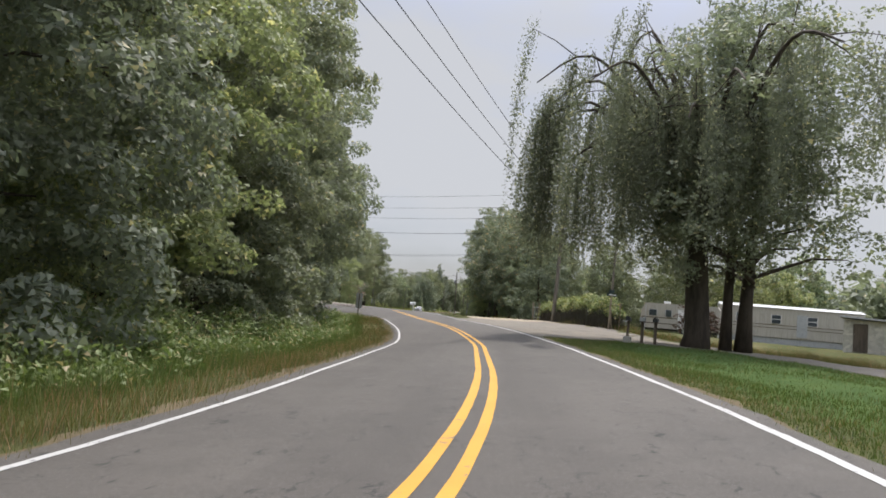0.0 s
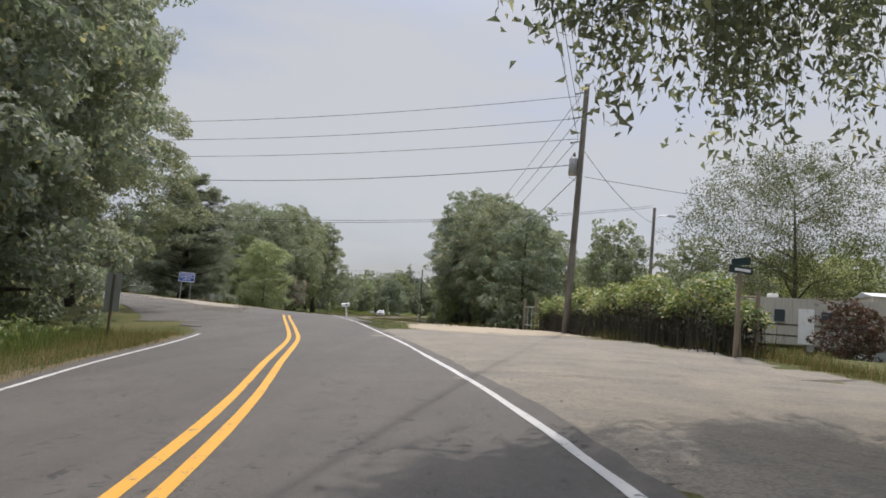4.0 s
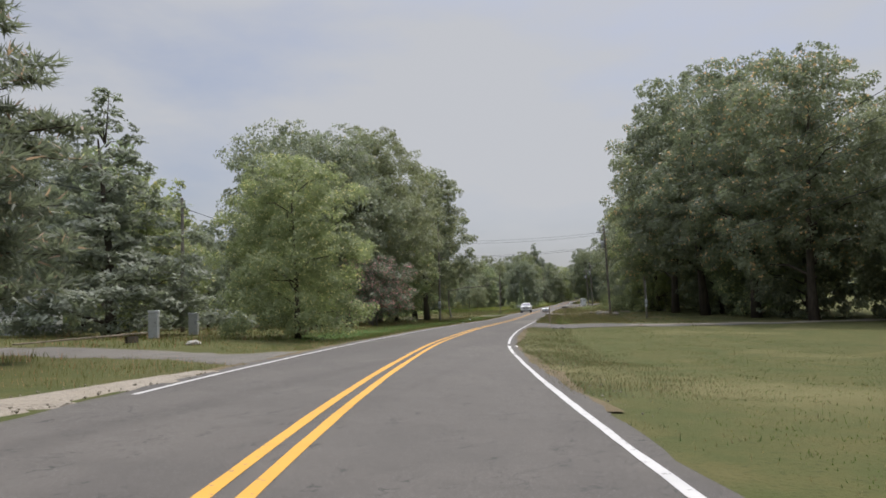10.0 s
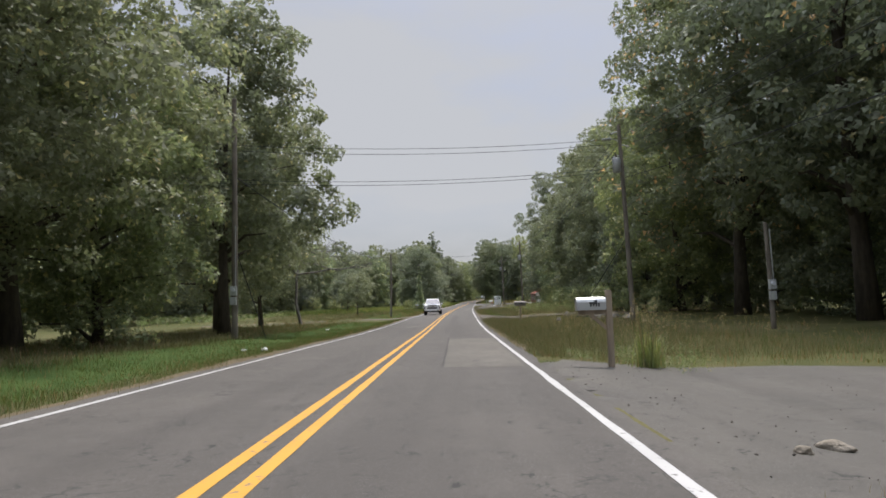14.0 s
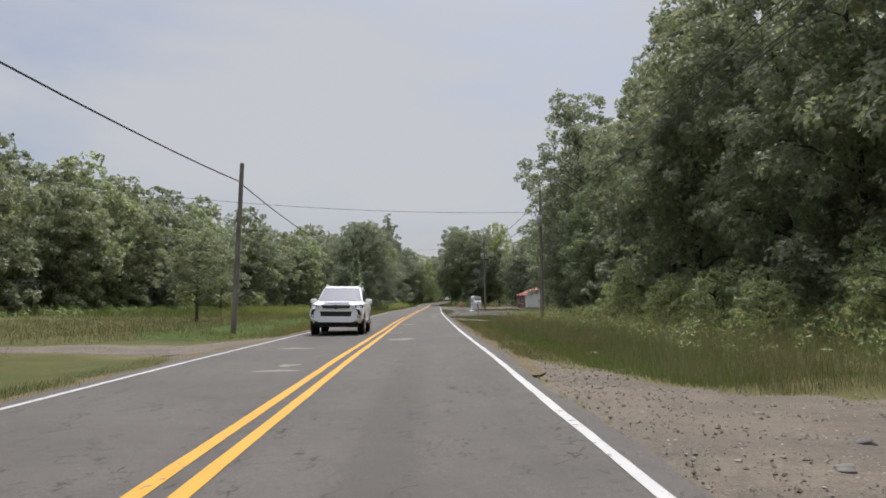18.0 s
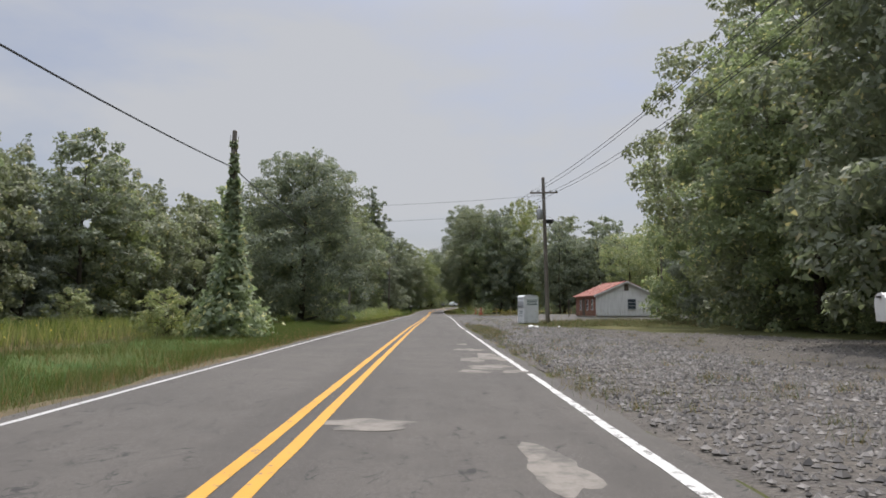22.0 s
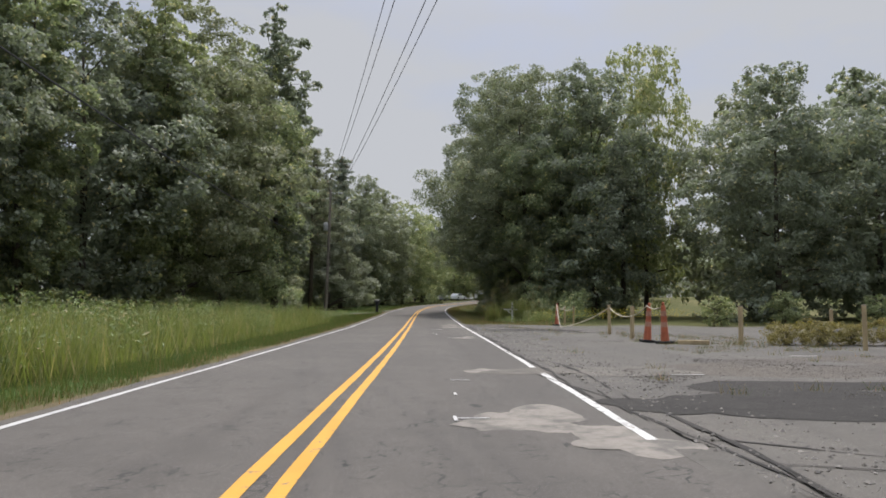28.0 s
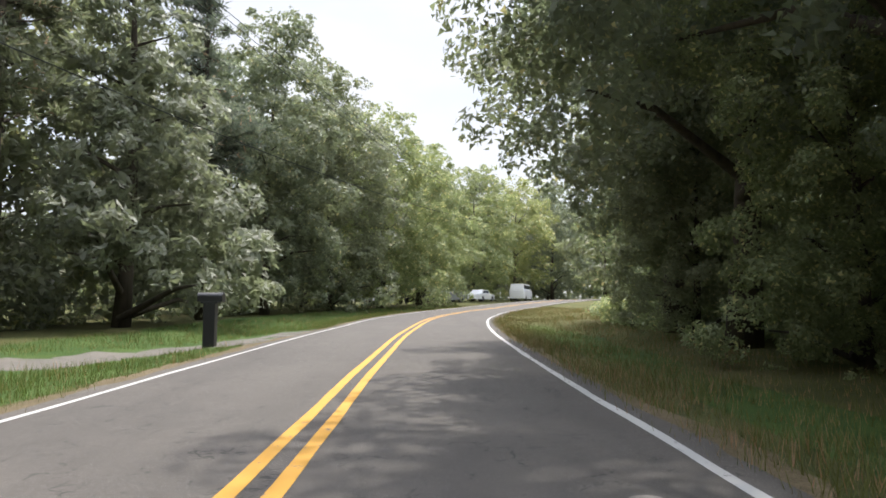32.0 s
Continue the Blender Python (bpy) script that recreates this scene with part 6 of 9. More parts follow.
for dz in (-0.36, 0.36):
    part("border", Shape().box((0, -0.042, 2.08 + dz), (1.24, 0.004, 0.02)), SIGN_WHITE, panel)

t = thing("stop_sign", pose(-21.6, 73.4, ground_at(-21.6, 73.4), 0, 0, 30), "bare grey back of a stop sign on its post", "road sign")
part("post", Shape().box((0, -0.03, 1.2), (0.06, 0.03, 2.9), bevel=0.005), WOOD_DARK, t)
part("plate", Shape().prism([(0.38 * math.cos(math.radians(22.5 + 45 * k)), 2.3 + 0.38 * math.sin(math.radians(22.5 + 45 * k))) for k in range(8)], 0.006), GALV, t, "octagonal unpainted metal back")
for z in (2.12, 2.48):
    part("bolt", Shape().tube([(0, -0.05, z), (0, 0.012, z)], 0.012, 6), GALV, t)
t = thing("notice_board", pose(-20.9, 75.4, ground_at(-20.9, 75.4), 0, 0, 30), "dark back of a board on two posts", "sign")
sign_posts(t, (-0.38, 0.38), 2.6, 0.035)
part("board", Shape().box((0, 0, 2.25), (1.0, 0.03, 0.75), bevel=0.01), WOOD_DARK, t)
t = thing("marker_sign", pose(-6.5, 47.6, ground_at(-6.5, 47.6), 0, 0, 6), "tall narrow grey sign back on a dark post", "road sign")
part("post", Shape().box((0, -0.03, 0.75), (0.07, 0.04, 2.1), bevel=0.006), WOOD_DARK, t)
part("plate", Shape().box((0, 0, 1.30), (0.42, 0.012, 1.05), bevel=0.004), GALV, t)
t = thing("street_name_sign", pose(10.3, 46.9, ground_at(10.3, 46.9), 0, 2, 20), "dark green street name blades on a wooden post", "street sign")
part("post", Shape().box((0, 0, 1.05), (0.09, 0.09, 2.3), bevel=0.01), POST_WOOD, t)
blade = part("blade", Shape().box((0, -0.02, 2.28), (0.75, 0.012, 0.2), bevel=0.003), SIGN_GREEN, t)
part("lettering_bar", Shape().box((0.05, -0.030, 2.28), (0.5, 0.004, 0.07)), SIGN_WHITE, blade)
part("blade", Shape().box((0, 0, 2.50), (0.012, 0.7, 0.2), bevel=0.003), SIGN_GREEN, t)
part("prop", Shape().tube([(0.35, 0.2, -0.1), (0.05, 0.02, 1.3)], 0.035, 6), POST_WOOD, t)
t = thing("school_sign", pose(-21.7, 326.9, ground_at(-21.7, 326.9), 0, 0, 0), "pentagonal sign seen from its bare back", "road sign")
part("post", Shape().box((0, -0.03, 1.2), (0.06, 0.03, 3.0), bevel=0.005), WOOD_DARK, t)
part("plate", Shape().prism([(-0.45, 2.25), (0.45, 2.25), (0.45, 2.75), (0, 3.15), (-0.45, 2.75)], 0.006), SIGN_BACK, t, "unpainted metal back")


# ---- mailboxes ----
def mailbox_body(t, z, ln, w, h, mat, flag=True, numbers=True, along="x", dark=BLACK):
    """A box with an arched top; its long side lies along x, its door towards -x."""
    arch = [(-w / 2, 0), (w / 2, 0), (w / 2, h * 0.55)] + [(w / 2 * math.cos(a), h * 0.55 + h * 0.45 * math.sin(a)) for a in np.linspace(0.2, 2.94, 8)] + [(-w / 2, h * 0.55)]
    body = part("box", Shape().prism(arch, ln, pose(0, 0, z, 0, 0, 90)), mat, t, smooth=False)
    part("door", Shape().prism([(x * 1.04, zz * 1.02 - 0.004) for x, zz in arch], 0.016, pose(-ln / 2 - 0.010, 0, z, 0, 0, 90)), mat, body)
    part("door_pull", Shape().box((-ln / 2 - 0.03, 0, z + h * 0.85), (0.03, 0.05, 0.02), bevel=0.004), DARK_METAL, body)
    if flag:
        part("flag", Shape().box((0.02, -w / 2 - 0.012, z + h * 0.55), (0.14, 0.008, 0.03)).box((0.08, -w / 2 - 0.012, z + h * 0.62), (0.05, 0.008, 0.08)), dark, body)
    if numbers:
        for k in range(4):
            part("number_bar", Shape().box((0.0 + 0.055 * k - 0.02, -w / 2 - 0.006, z + h * 0.42), (0.028, 0.004, 0.075)), dark, body)
    return body


def mailbox(x, y, label, turn=0.0, lean=0.0, post=POST_WOOD, box=GALV, z=1.02, ln=0.48, w=0.17, h=0.22, ps=0.10, brace=False, tall=0.0, numbers=True, group="mailboxes"):
    t = thing("mailbox", pose(x, y, ground_at(x, y), 0, lean, turn), label, "mailbox", group)
    if brace:
        part("post", Shape().box((0.36, 0, 0.62 + tall / 2), (ps, ps, 1.55 + tall), bevel=0.008), post, t)
        part("support_arm", Shape().box((0.06, 0, z - 0.05), (0.66, 0.09, 0.09), bevel=0.006), post, t)
        part("brace", Shape().box((0.14, 0, z - 0.24), (0.44, 0.05, 0.07), ry=42), post, t)
    else:
        part("post", Shape().box((0, 0, z / 2 - 0.15), (ps, ps, z + 0.3), bevel=0.008), post, t)
        part("shelf", Shape().box((0, 0, z - 0.012), (ln * 0.92, w * 0.95, 0.025), bevel=0.003), post, t)
    mailbox_body(t, z, ln, w, h, box, numbers=numbers)
    return t


mailbox(-7.35, 93.6, "white mailbox on a leaning white wooden post", 8, -9, WHITE_PAINT, WHITE_PAINT, 1.06, 0.70, 0.27, 0.32, 0.15)
mailbox(-12.9, 156.1, "silver mailbox on a braced wooden post in weeds", 0, 0, POST_WOOD, GALV, 1.12, 0.58, 0.22, 0.26, 0.12, True, 0.12)
mailbox(-11.62, 191.2, "dented rusty grey mailbox on a wooden post", 0, 1.5, POST_WOOD, RUSTY, 1.16, 0.76, 0.28, 0.30, 0.13)
mailbox(-10.9, 260.6, "white mailbox on a tilted wooden post", -6, -4, POST_WOOD, WHITE_PAINT, 1.08, 0.62, 0.24, 0.28, 0.11)
mailbox(-22.9, 254.6, "grey mailbox on a wooden post across the road", 180, 0, POST_WOOD, GREY_PAINT, 1.02, 0.50, 0.19, 0.22, 0.10)
t = thing("mailbox", pose(-18.45, 425.2, ground_at(-18.45, 425.2), 0, 0, 180), "large black mailbox on a thick dark post", "mailbox", "mailboxes")
part("post", Shape().box((0, 0, 0.5), (0.30, 0.30, 1.3), bevel=0.02), BLACK, t)
part("shelf", Shape().box((0, 0, 1.14), (0.42, 0.32, 0.05), bevel=0.01), BLACK, t)
mailbox_body(t, 1.165, 0.62, 0.28, 0.24, BLACK, True, False, dark=GALV)
t = thing("mailbox_post", pose(-7.3, 394.4, ground_at(-7.3, 394.4), 0, 0, 4), "white wooden mailbox post with an empty shelf", "mailbox post")
part("upright", Shape().box((0.0, 0, 0.6), (0.12, 0.12, 1.55), bevel=0.01), WHITE_PAINT, t)
part("arm", Shape().box((-0.12, 0, 0.86), (1.0, 0.11, 0.10), bevel=0.008), WHITE_PAINT, t)
part("shelf", Shape().box((-0.42, 0, 0.93), (0.75, 0.26, 0.03), bevel=0.004), POST_WOOD, t)
part("brace", Shape().box((-0.18, 0, 0.64), (0.5, 0.05, 0.07), ry=42), WHITE_PAINT, t)
for k in range(4):
    part("number_bar", Shape().box((0, -0.064, 1.28 - 0.14 * k), (0.06, 0.006, 0.09)), BLACK, t)
# the row under the willow
t = thing("mailbox", pose(8.85, 32.9, ground_at(8.85, 32.9), 0, 6, 68), "dark mailbox on a leaning pipe set in a block", "mailbox", "mailboxes")
part("post", Shape().tube([(0, 0, 0.0), (0, 0, 1.0)], 0.06, 8), WOOD_DARK, t)
part("base_block", Shape().box((0, 0, 0.12), (0.34, 0.34, 0.30), bevel=0.03), CONCRETE, t, "pale concrete block")
mailbox_body(t, 1.0, 0.46, 0.18, 0.2, DARK_METAL, False, False)
for x, y, ln, m in ((9.5, 32.8, 0.55, GREY_PAINT), (10.05, 32.6, 0.5, DARK_METAL)):
    mailbox(x, y, "dark weathered mailbox on a square post under the willow", 68, 0, WOOD_DARK, m, 1.02, ln, 0.2, 0.2, 0.13, numbers=False)

# ---- utility boxes, rocks and small things ----
for x, y, h, w_ in ((-29.6, 120.8, 1.28, 0.42), (-29.9, 124.9, 1.15, 0.46)):
    t = thing("utility_pedestal", pose(x, y, ground_at(x, y), 0, 0, 15), "grey metal telephone pedestal in the grass", "utility box", "telephone pedestals")
    part("body", Shape().box((0, 0, h / 2 - 0.05), (w_, w_ * 0.8, h - 0.1), bevel=0.02), GREY_PAINT, t)
    part("cap", Shape().box((0, 0, h - 0.06), (w_ + 0.05, w_ * 0.8 + 0.05, 0.12), bevel=0.03), GREY_PAINT, t)
    part("door_seam", Shape().box((0, -w_ * 0.4 - 0.004, h * 0.5), (w_ * 0.7, 0.006, h * 0.6), bevel=0.002), GALV, t)
    part("latch", Shape().box((w_ * 0.25, -w_ * 0.4 - 0.012, h * 0.55), (0.03, 0.02, 0.09)), DARK_METAL, t)


def boulder(x, y, sx, sy, sz, label, seed, sink=0.12, mat=None, name="boulder", category="rock"):
    rng = np.random.default_rng(seed)
    bm = bmesh.new()
    bmesh.ops.create_icosphere(bm, subdivisions=3, radius=1.0)
    ph = rng.uniform(0, 6, 6)
    for v in bm.verts:
        c = v.co
        k = 1 + 0.14 * math.sin(3 * c.x + ph[0]) * math.sin(2.5 * c.y + ph[1]) + 0.10 * math.sin(5 * c.z + 4 * c.x + ph[2]) + 0.05 * math.sin(9 * c.y + ph[3]) + 0.02 * rng.normal()
        v.co = Vector((c.x * sx * k, c.y * sy * k, max(c.z, -0.6) * sz * k))
    me = bpy.data.meshes.new(name)
    bm.to_mesh(me)
    bm.free()
    me.materials.append(mat or ROCK)
    me.polygons.foreach_set("use_smooth", [True] * len(me.polygons))
    ob = new(name, me)
    ob.matrix_world = pose(x, y, ground_at(x, y) + sz * 0.5 - sink, 0, 0, seed * 40)
    return tagged(ob, label, category)


boulder(-6.5, 187.3, 1.15, 0.7, 0.42, "large grey boulder in the grass", 1)
boulder(-4.9, 187.9, 0.8, 0.5, 0.28, "low grey boulder in the grass", 2)
boulder(-6.9, 191.5, 0.85, 0.6, 0.42, "rounded dark grey boulder by the driveway", 3)
boulder(-5.7, 191.9, 0.7, 0.5, 0.30, "low dark boulder by the driveway", 4)
boulder(-8.0, 194.2, 0.26, 0.24, 0.36, "small upright stone marking the driveway", 5)
boulder(-12.35, 147.75, 0.17, 0.10, 0.07, "flat pale stone at the corner of the driveway", 21, 0.03, PALE_GRAVEL)
boulder(-12.75, 147.45, 0.08, 0.06, 0.05, "small pale stone at the corner of the driveway", 22, 0.02, PALE_GRAVEL)
boulder(-9.6, 186.3, 0.18, 0.2, 0.3, "small pale stone in the weeds", 6)
for k, (x, y, s) in enumerate(((-13.4, 197.5, 0.10), (-12.9, 198.6, 0.13), (-12.4, 196.6, 0.09), (-12.0, 199.8, 0.12), (-13.6, 203.0, 0.08), (-11.2, 197.2, 0.11), (-12.2, 201.4, 0.09))):
    boulder(x, y + 2.5, s * 0.8, s * 0.6, s * 0.35, "dark loose stone on the gravel driveway", 10 + k, 0.02, name="stone")
t = thing("culvert", pose(-11.3, 145.2, ground_at(-11.3, 145.2) - 0.12, 0, 0, 0), "broken concrete culvert pipe mouth in the ditch", "culvert")
part("pipe", Shape().tube([(0, 0.9, 0.0), (0, 0.0, 0.0), (0, -0.02, 0.0), (0, 0.3, 0.0)], [0.24, 0.24, 0.18, 0.17], 16, False), ROCK, t)
part("bed", Shape().box((0, -0.3, -0.16), (0.7, 0.8, 0.1), bevel=0.03), BLACK, t)
boulder(-11.8, 145.0, 0.2, 0.18, 0.12, "broken concrete lump beside the culvert", 31, 0.06, ROCK, "rubble")
t = thing("plank", pose(-27.2, 112.8, ground_at(-27.2, 112.8), 0, 0, 62), "long grey plank resting on a block", "plank")
part("board", Shape().box((0, 0, 0.24), (4.6, 0.2, 0.05), ry=-2.0, bevel=0.006), POST_WOOD, t)
part("block", Shape().box((1.7, 0, 0.09), (0.42, 0.22, 0.24), bevel=0.015), WOOD_DARK, t)
boulder(-24.5, 115.3, 0.3, 0.2, 0.12, "low concrete block in the grass", 33, 0.03, CONCRETE, "concrete_block", "block")
for k, (x, y) in enumerate(((-10.6, 229.6), (-10.0, 226.5), (-12.6, 118.4), (-9.1, 297.8), (-8.8, 297.9), (-21.6, 163.2), (-22.8, 165.0), (-24.6, 189.0), (-11.8, 213.2), (-9.8, 240.6), (-7.2, 298.8))):
    s = (0.14, 0.07, 0.06, 0.2, 0.15, 0.10, 0.08, 0.12, 0.07, 0.09, 0.11)[k]
    boulder(x, y, s * 1.2, s, s * 0.6, "crumpled white litter lying in the grass", 50 + k, 0.02, LITTER, "litter", "litter")
bm = bmesh.new()
bmesh.ops.create_uvsphere(bm, u_segments=20, v_segments=12, radius=0.085)
me = bpy.data.meshes.new("ball")
bm.to_mesh(me)
bm.free()
me.materials.append(BLUE_BALL)
me.polygons.foreach_set("use_smooth", [True] * len(me.polygons))
ball = new("ball", me)
ball.location = (-10.71, 248.68, ground_at(-10.71, 248.68) + 0.08)
tagged(ball, "bright blue rubber ball in the grass", "ball")

# ---- posts, rope and channelisers at the lot ----
ROPE_POSTS = [(-6.5, 372.0, 1.15), (-6.4, 369.4, 1.16), (-4.2, 365.5, 1.15), (-2.4, 362.2, 1.18), (2.4, 371.8, 1.0), (5.6, 372.6, 1.0), (9.4, 374.6, 1.05), (-5.0, 387.6, 1.05), (-4.3, 388.3, 1.05), (14, 375.5, 1.0)]
for k, (x, y, h) in enumerate(ROPE_POSTS):
    t = thing("post", pose(x, y, ground_at(x, y), 0, (-1, 1.5, 0.5, -0.8)[k % 4], k * 20), "square pale wooden post at the parking lot", "post", "posts round the lot")
    part("shaft", Shape().box((0, 0, h / 2 - 0.1), (0.11, 0.11, h + 0.2), bevel=0.008), POST_YELLOW, t)
    part("cap", Shape().box((0, 0, h + 0.012), (0.115, 0.115, 0.025), bevel=0.006, taper=0.8), POST_WOOD, t)
for k, (x, y, m) in enumerate(((-6.7, 366.8, 4), (-6.5, 365.7, -3), (-6.0, 385.0, 3))):
    t = thing("channeliser", pose(x, y, ground_at(x, y), 0, m, 30 * k), "faded orange traffic channeliser on a rubber base", "traffic cone", "traffic channelisers")
    part("cone", Shape().tube([(0, 0, 0.08), (0, 0, 0.5), (0, 0, 1.1), (0, 0, 1.18)], [0.13, 0.105, 0.07, 0.06], 14), ORANGE, t)
    for z, r in ((0.52, 0.107), (0.86, 0.09)):
        part("reflective_band", Shape().tube([(0, 0, z), (0, 0, z + 0.16)], [r + 0.004, r - 0.008], 14, False), FADED_BAND, t)
    part("grip", Shape().tube([(0, 0, 1.18), (0, 0, 1.24), (0, 0, 1.30)], [0.03, 0.05, 0.03], 10), ORANGE, t)
    part("base", Shape().box((0, 0, 0.05), (0.42, 0.42, 0.09), bevel=0.02), RUBBER, t)


def rope(a, b, sag, drop=0.0):
    pts = [(a[0] + (b[0] - a[0]) * u, a[1] + (b[1] - a[1]) * u, a[2] + (b[2] - a[2]) * u - 4 * sag * u * (1 - u)) for u in np.linspace(0, 1, 12)]
    ob = new("rope", Shape().tube(pts, 0.018, 5).mesh("rope", ROPE))
    tagged(ob, "slack pale rope strung between posts", "rope", "ropes")


rope(tip(-6.5, 372.0, 1.05), tip(-6.7, 366.8, 1.18), 0.35)
rope(tip(-6.7, 366.8, 1.2), tip(-6.5, 365.7, 1.2), 0.12)
rope(tip(-6.5, 372.0, 1.05), tip(-7.2, 378.0, 0.12), 0.15)
rope(tip(-6.0, 385.0, 1.2), tip(-7.2, 378.0, 0.12), 0.3)
rope(tip(-6.0, 385.0, 1.22), tip(-5.0, 387.6, 1.0), 0.2)
rope(tip(-4.3, 388.3, 0.98), tip(-6.0, 385.0, 1.22), 0.25)
log = new("timber", Shape().box((0, 0, 0), (0.9, 0.14, 0.12), bevel=0.02).mesh("timber", POST_YELLOW))
log.matrix_world = pose(-6.0, 364.7, ground_at(-6.0, 364.7) + 0.08, 0, 0, -20)
tagged(log, "short pale timber lying on the asphalt", "timber")

# ---- donation box ----
t = thing("donation_box", pose(-7.5, 310.0, ground_at(-7.5, 310.0), 0, 0, 18), "white steel clothes donation box with green print", "donation box")
part("body", Shape().prism([(-0.62, 0.0), (0.62, 0.0), (0.62, 1.95), (0.50, 2.08), (-0.50, 2.14), (-0.62, 2.0)], 1.15), BOX_WHITE, t)
part("roof", Shape().prism([(-0.66, 1.98), (-0.52, 2.13), (0.0, 2.17), (0.52, 2.09), (0.66, 1.92), (0.66, 1.96), (0.52, 2.13), (0.0, 2.21), (-0.52, 2.17), (-0.66, 2.02)], 1.2), BOX_WHITE, t)
chute = part("chute", Shape().box((-0.64, 0.0, 1.45), (0.06, 0.9, 0.5), bevel=0.02), GREY_PAINT, t, "grey deposit chute")
part("chute_handle", Shape().tube([(-0.70, -0.3, 1.32), (-0.74, -0.3, 1.30), (-0.74, 0.3, 1.30), (-0.70, 0.3, 1.32)], 0.02, 6), DARK_METAL, chute)
for z in (1.78, 1.42):
    part("stripe", Shape().box((0.05, -0.579, z), (0.92, 0.006, 0.05)), BOX_GREEN, t)
lettering("DROP ZONE", 0.14, BOX_GREEN, t, pose(0.05, -0.579, 1.53) @ FRONT)
part("text_bar", Shape().box((0.05, -0.579, 1.66), (0.82, 0.005, 0.05)), BOX_GREEN, t)
for dz in (0.55, 0.75, 0.9):
    part("text_bar", Shape().box((-0.621, 0.0, dz), (0.005, 0.6, 0.05)), BOX_GREEN, t)
for x in (-0.5, 0.5):
    part("skid", Shape().box((x, 0, 0.0), (0.1, 1.15, 0.08)), DARK_METAL, t)


# ---- houses and trailers ----
def window(t, x, z, w_, h_, y, mat_frame=WHITE_PAINT, turn=0, bars=2, sill=True):
    m = pose(0, 0, 0, 0, 0, turn)
    win = part("window", Shape().box(m @ Vector((x, y, z)), (w_, 0.05, h_), rz=turn), mat_frame, t, "framed window")
    for k in range(bars):
        hh = h_ / bars - 0.05
        part("pane", Shape().box(m @ Vector((x, y - 0.028, z - h_ / 2 + (k + 0.5) * h_ / bars)), (w_ - 0.10, 0.012, hh), rz=turn), GLASS, win)
    if sill:
        part("sill", Shape().box(m @ Vector((x, y - 0.04, z - h_ / 2 - 0.03)), (w_ + 0.12, 0.10, 0.05), rz=turn), mat_frame, win)
    return win


# the small house: gable end turned to the road
t = thing("house", pose(7.65, 335.5, ground_at(7.65, 335.5), 0, 0, 5), "small white clapboard house with a faded red roof", "house")
W, D, EAVE, RIDGE = 7.3, 7.6, 2.55, 4.1
part("foundation", Shape().box((0, D / 2, 0.05), (W - 0.1, D - 0.1, 0.5)), CONCRETE, t)
wall = part("gable_wall", Shape().prism([(-W / 2, 0.2), (W / 2, 0.2), (W / 2, EAVE), (0, RIDGE), (-W / 2, EAVE)], 0.12, pose(0, 0.06, 0)), OLD_WHITE, t, "white clapboard gable wall")
step = 0.17
for k in range(int((RIDGE - 0.3) / step)):
    z = 0.25 + k * step
    half = W / 2 if z < EAVE else W / 2 * (RIDGE - z) / (RIDGE - EAVE) - 0.05
    half2 = W / 2 if z + step < EAVE else max(0.05, W / 2 * (RIDGE - z - step) / (RIDGE - EAVE) - 0.05)
    clap = Shape()
    clap.add([(-half, -0.035, z), (half, -0.035, z), (half2, -0.006, z + step), (-half2, -0.006, z + step), (-half, -0.002, z), (half, -0.002, z)], [(0, 1, 2, 3), (4, 5, 1, 0)])
    part("clapboard", clap, OLD_WHITE, wall)
part("side_wall", Shape().box((-W / 2 + 0.06, D / 2, (EAVE + 0.2) / 2), (0.12, D, EAVE - 0.2)), BRICK, t, "brown brick side wall")
part("side_wall", Shape().box((W / 2 - 0.06, D / 2, (EAVE + 0.2) / 2), (0.12, D, EAVE - 0.2)), OLD_WHITE, t)
part("gable_wall", Shape().prism([(-W / 2, 0.2), (W / 2, 0.2), (W / 2, EAVE), (0, RIDGE), (-W / 2, EAVE)], 0.12, pose(0, D - 0.06, 0)), OLD_WHITE, t)
window(t, 0.6, 1.55, 1.0, 1.15, -0.05, GREY_PAINT, 0, 3)
part("gable_vent", Shape().box((0, -0.05, 3.45), (0.5, 0.06, 0.75)), WOOD_DARK, t, "dark louvred gable vent")
roof = None
for d in (-1, 1):
    ang = math.degrees(math.atan2(RIDGE - EAVE, W / 2))
    ln = math.hypot(W / 2, RIDGE - EAVE) + 0.4
    cx = d * (W / 4 + 0.14)
    cz = (EAVE + RIDGE) / 2 - 0.02
    r_ = part("roof_slope", Shape().box((cx, D / 2, cz + 0.05), (ln, D + 0.7, 0.06), ry=d * ang), ROOF_RED, t, "faded red metal roof slope")
    for k in range(9):
        y0 = -0.25 + (D + 0.5) * k / 8
        part("seam", Shape().box((cx, y0, cz + 0.095), (ln, 0.03, 0.03), ry=d * ang), ROOF_RED, r_)
    part("rake_board", Shape().box((cx, -0.33, cz - 0.02), (ln, 0.04, 0.16), ry=d * ang), WHITE_PAINT, t)
part("ridge_cap", Shape().box((0, D / 2, RIDGE + 0.07), (0.34, D + 0.7, 0.05), bevel=0.015), ROOF_RED, t)
for y0 in (1.2, 3.0, 5.6):
    window(t, -y0, 1.5, 0.55, 1.2, -W / 2 - 0.02, WHITE_PAINT, -90, 2)
part("porch_post", Shape().box((-W / 2 - 1.2, D - 1.0, 1.1), (0.1, 0.1, 2.4)), WOOD_DARK, t)
part("door", Shape().box((-W / 2 - 0.02, 4.4, 1.25), (0.06, 0.95, 2.05), bevel=0.01), WOOD_DARK, t, "dark weathered front door")


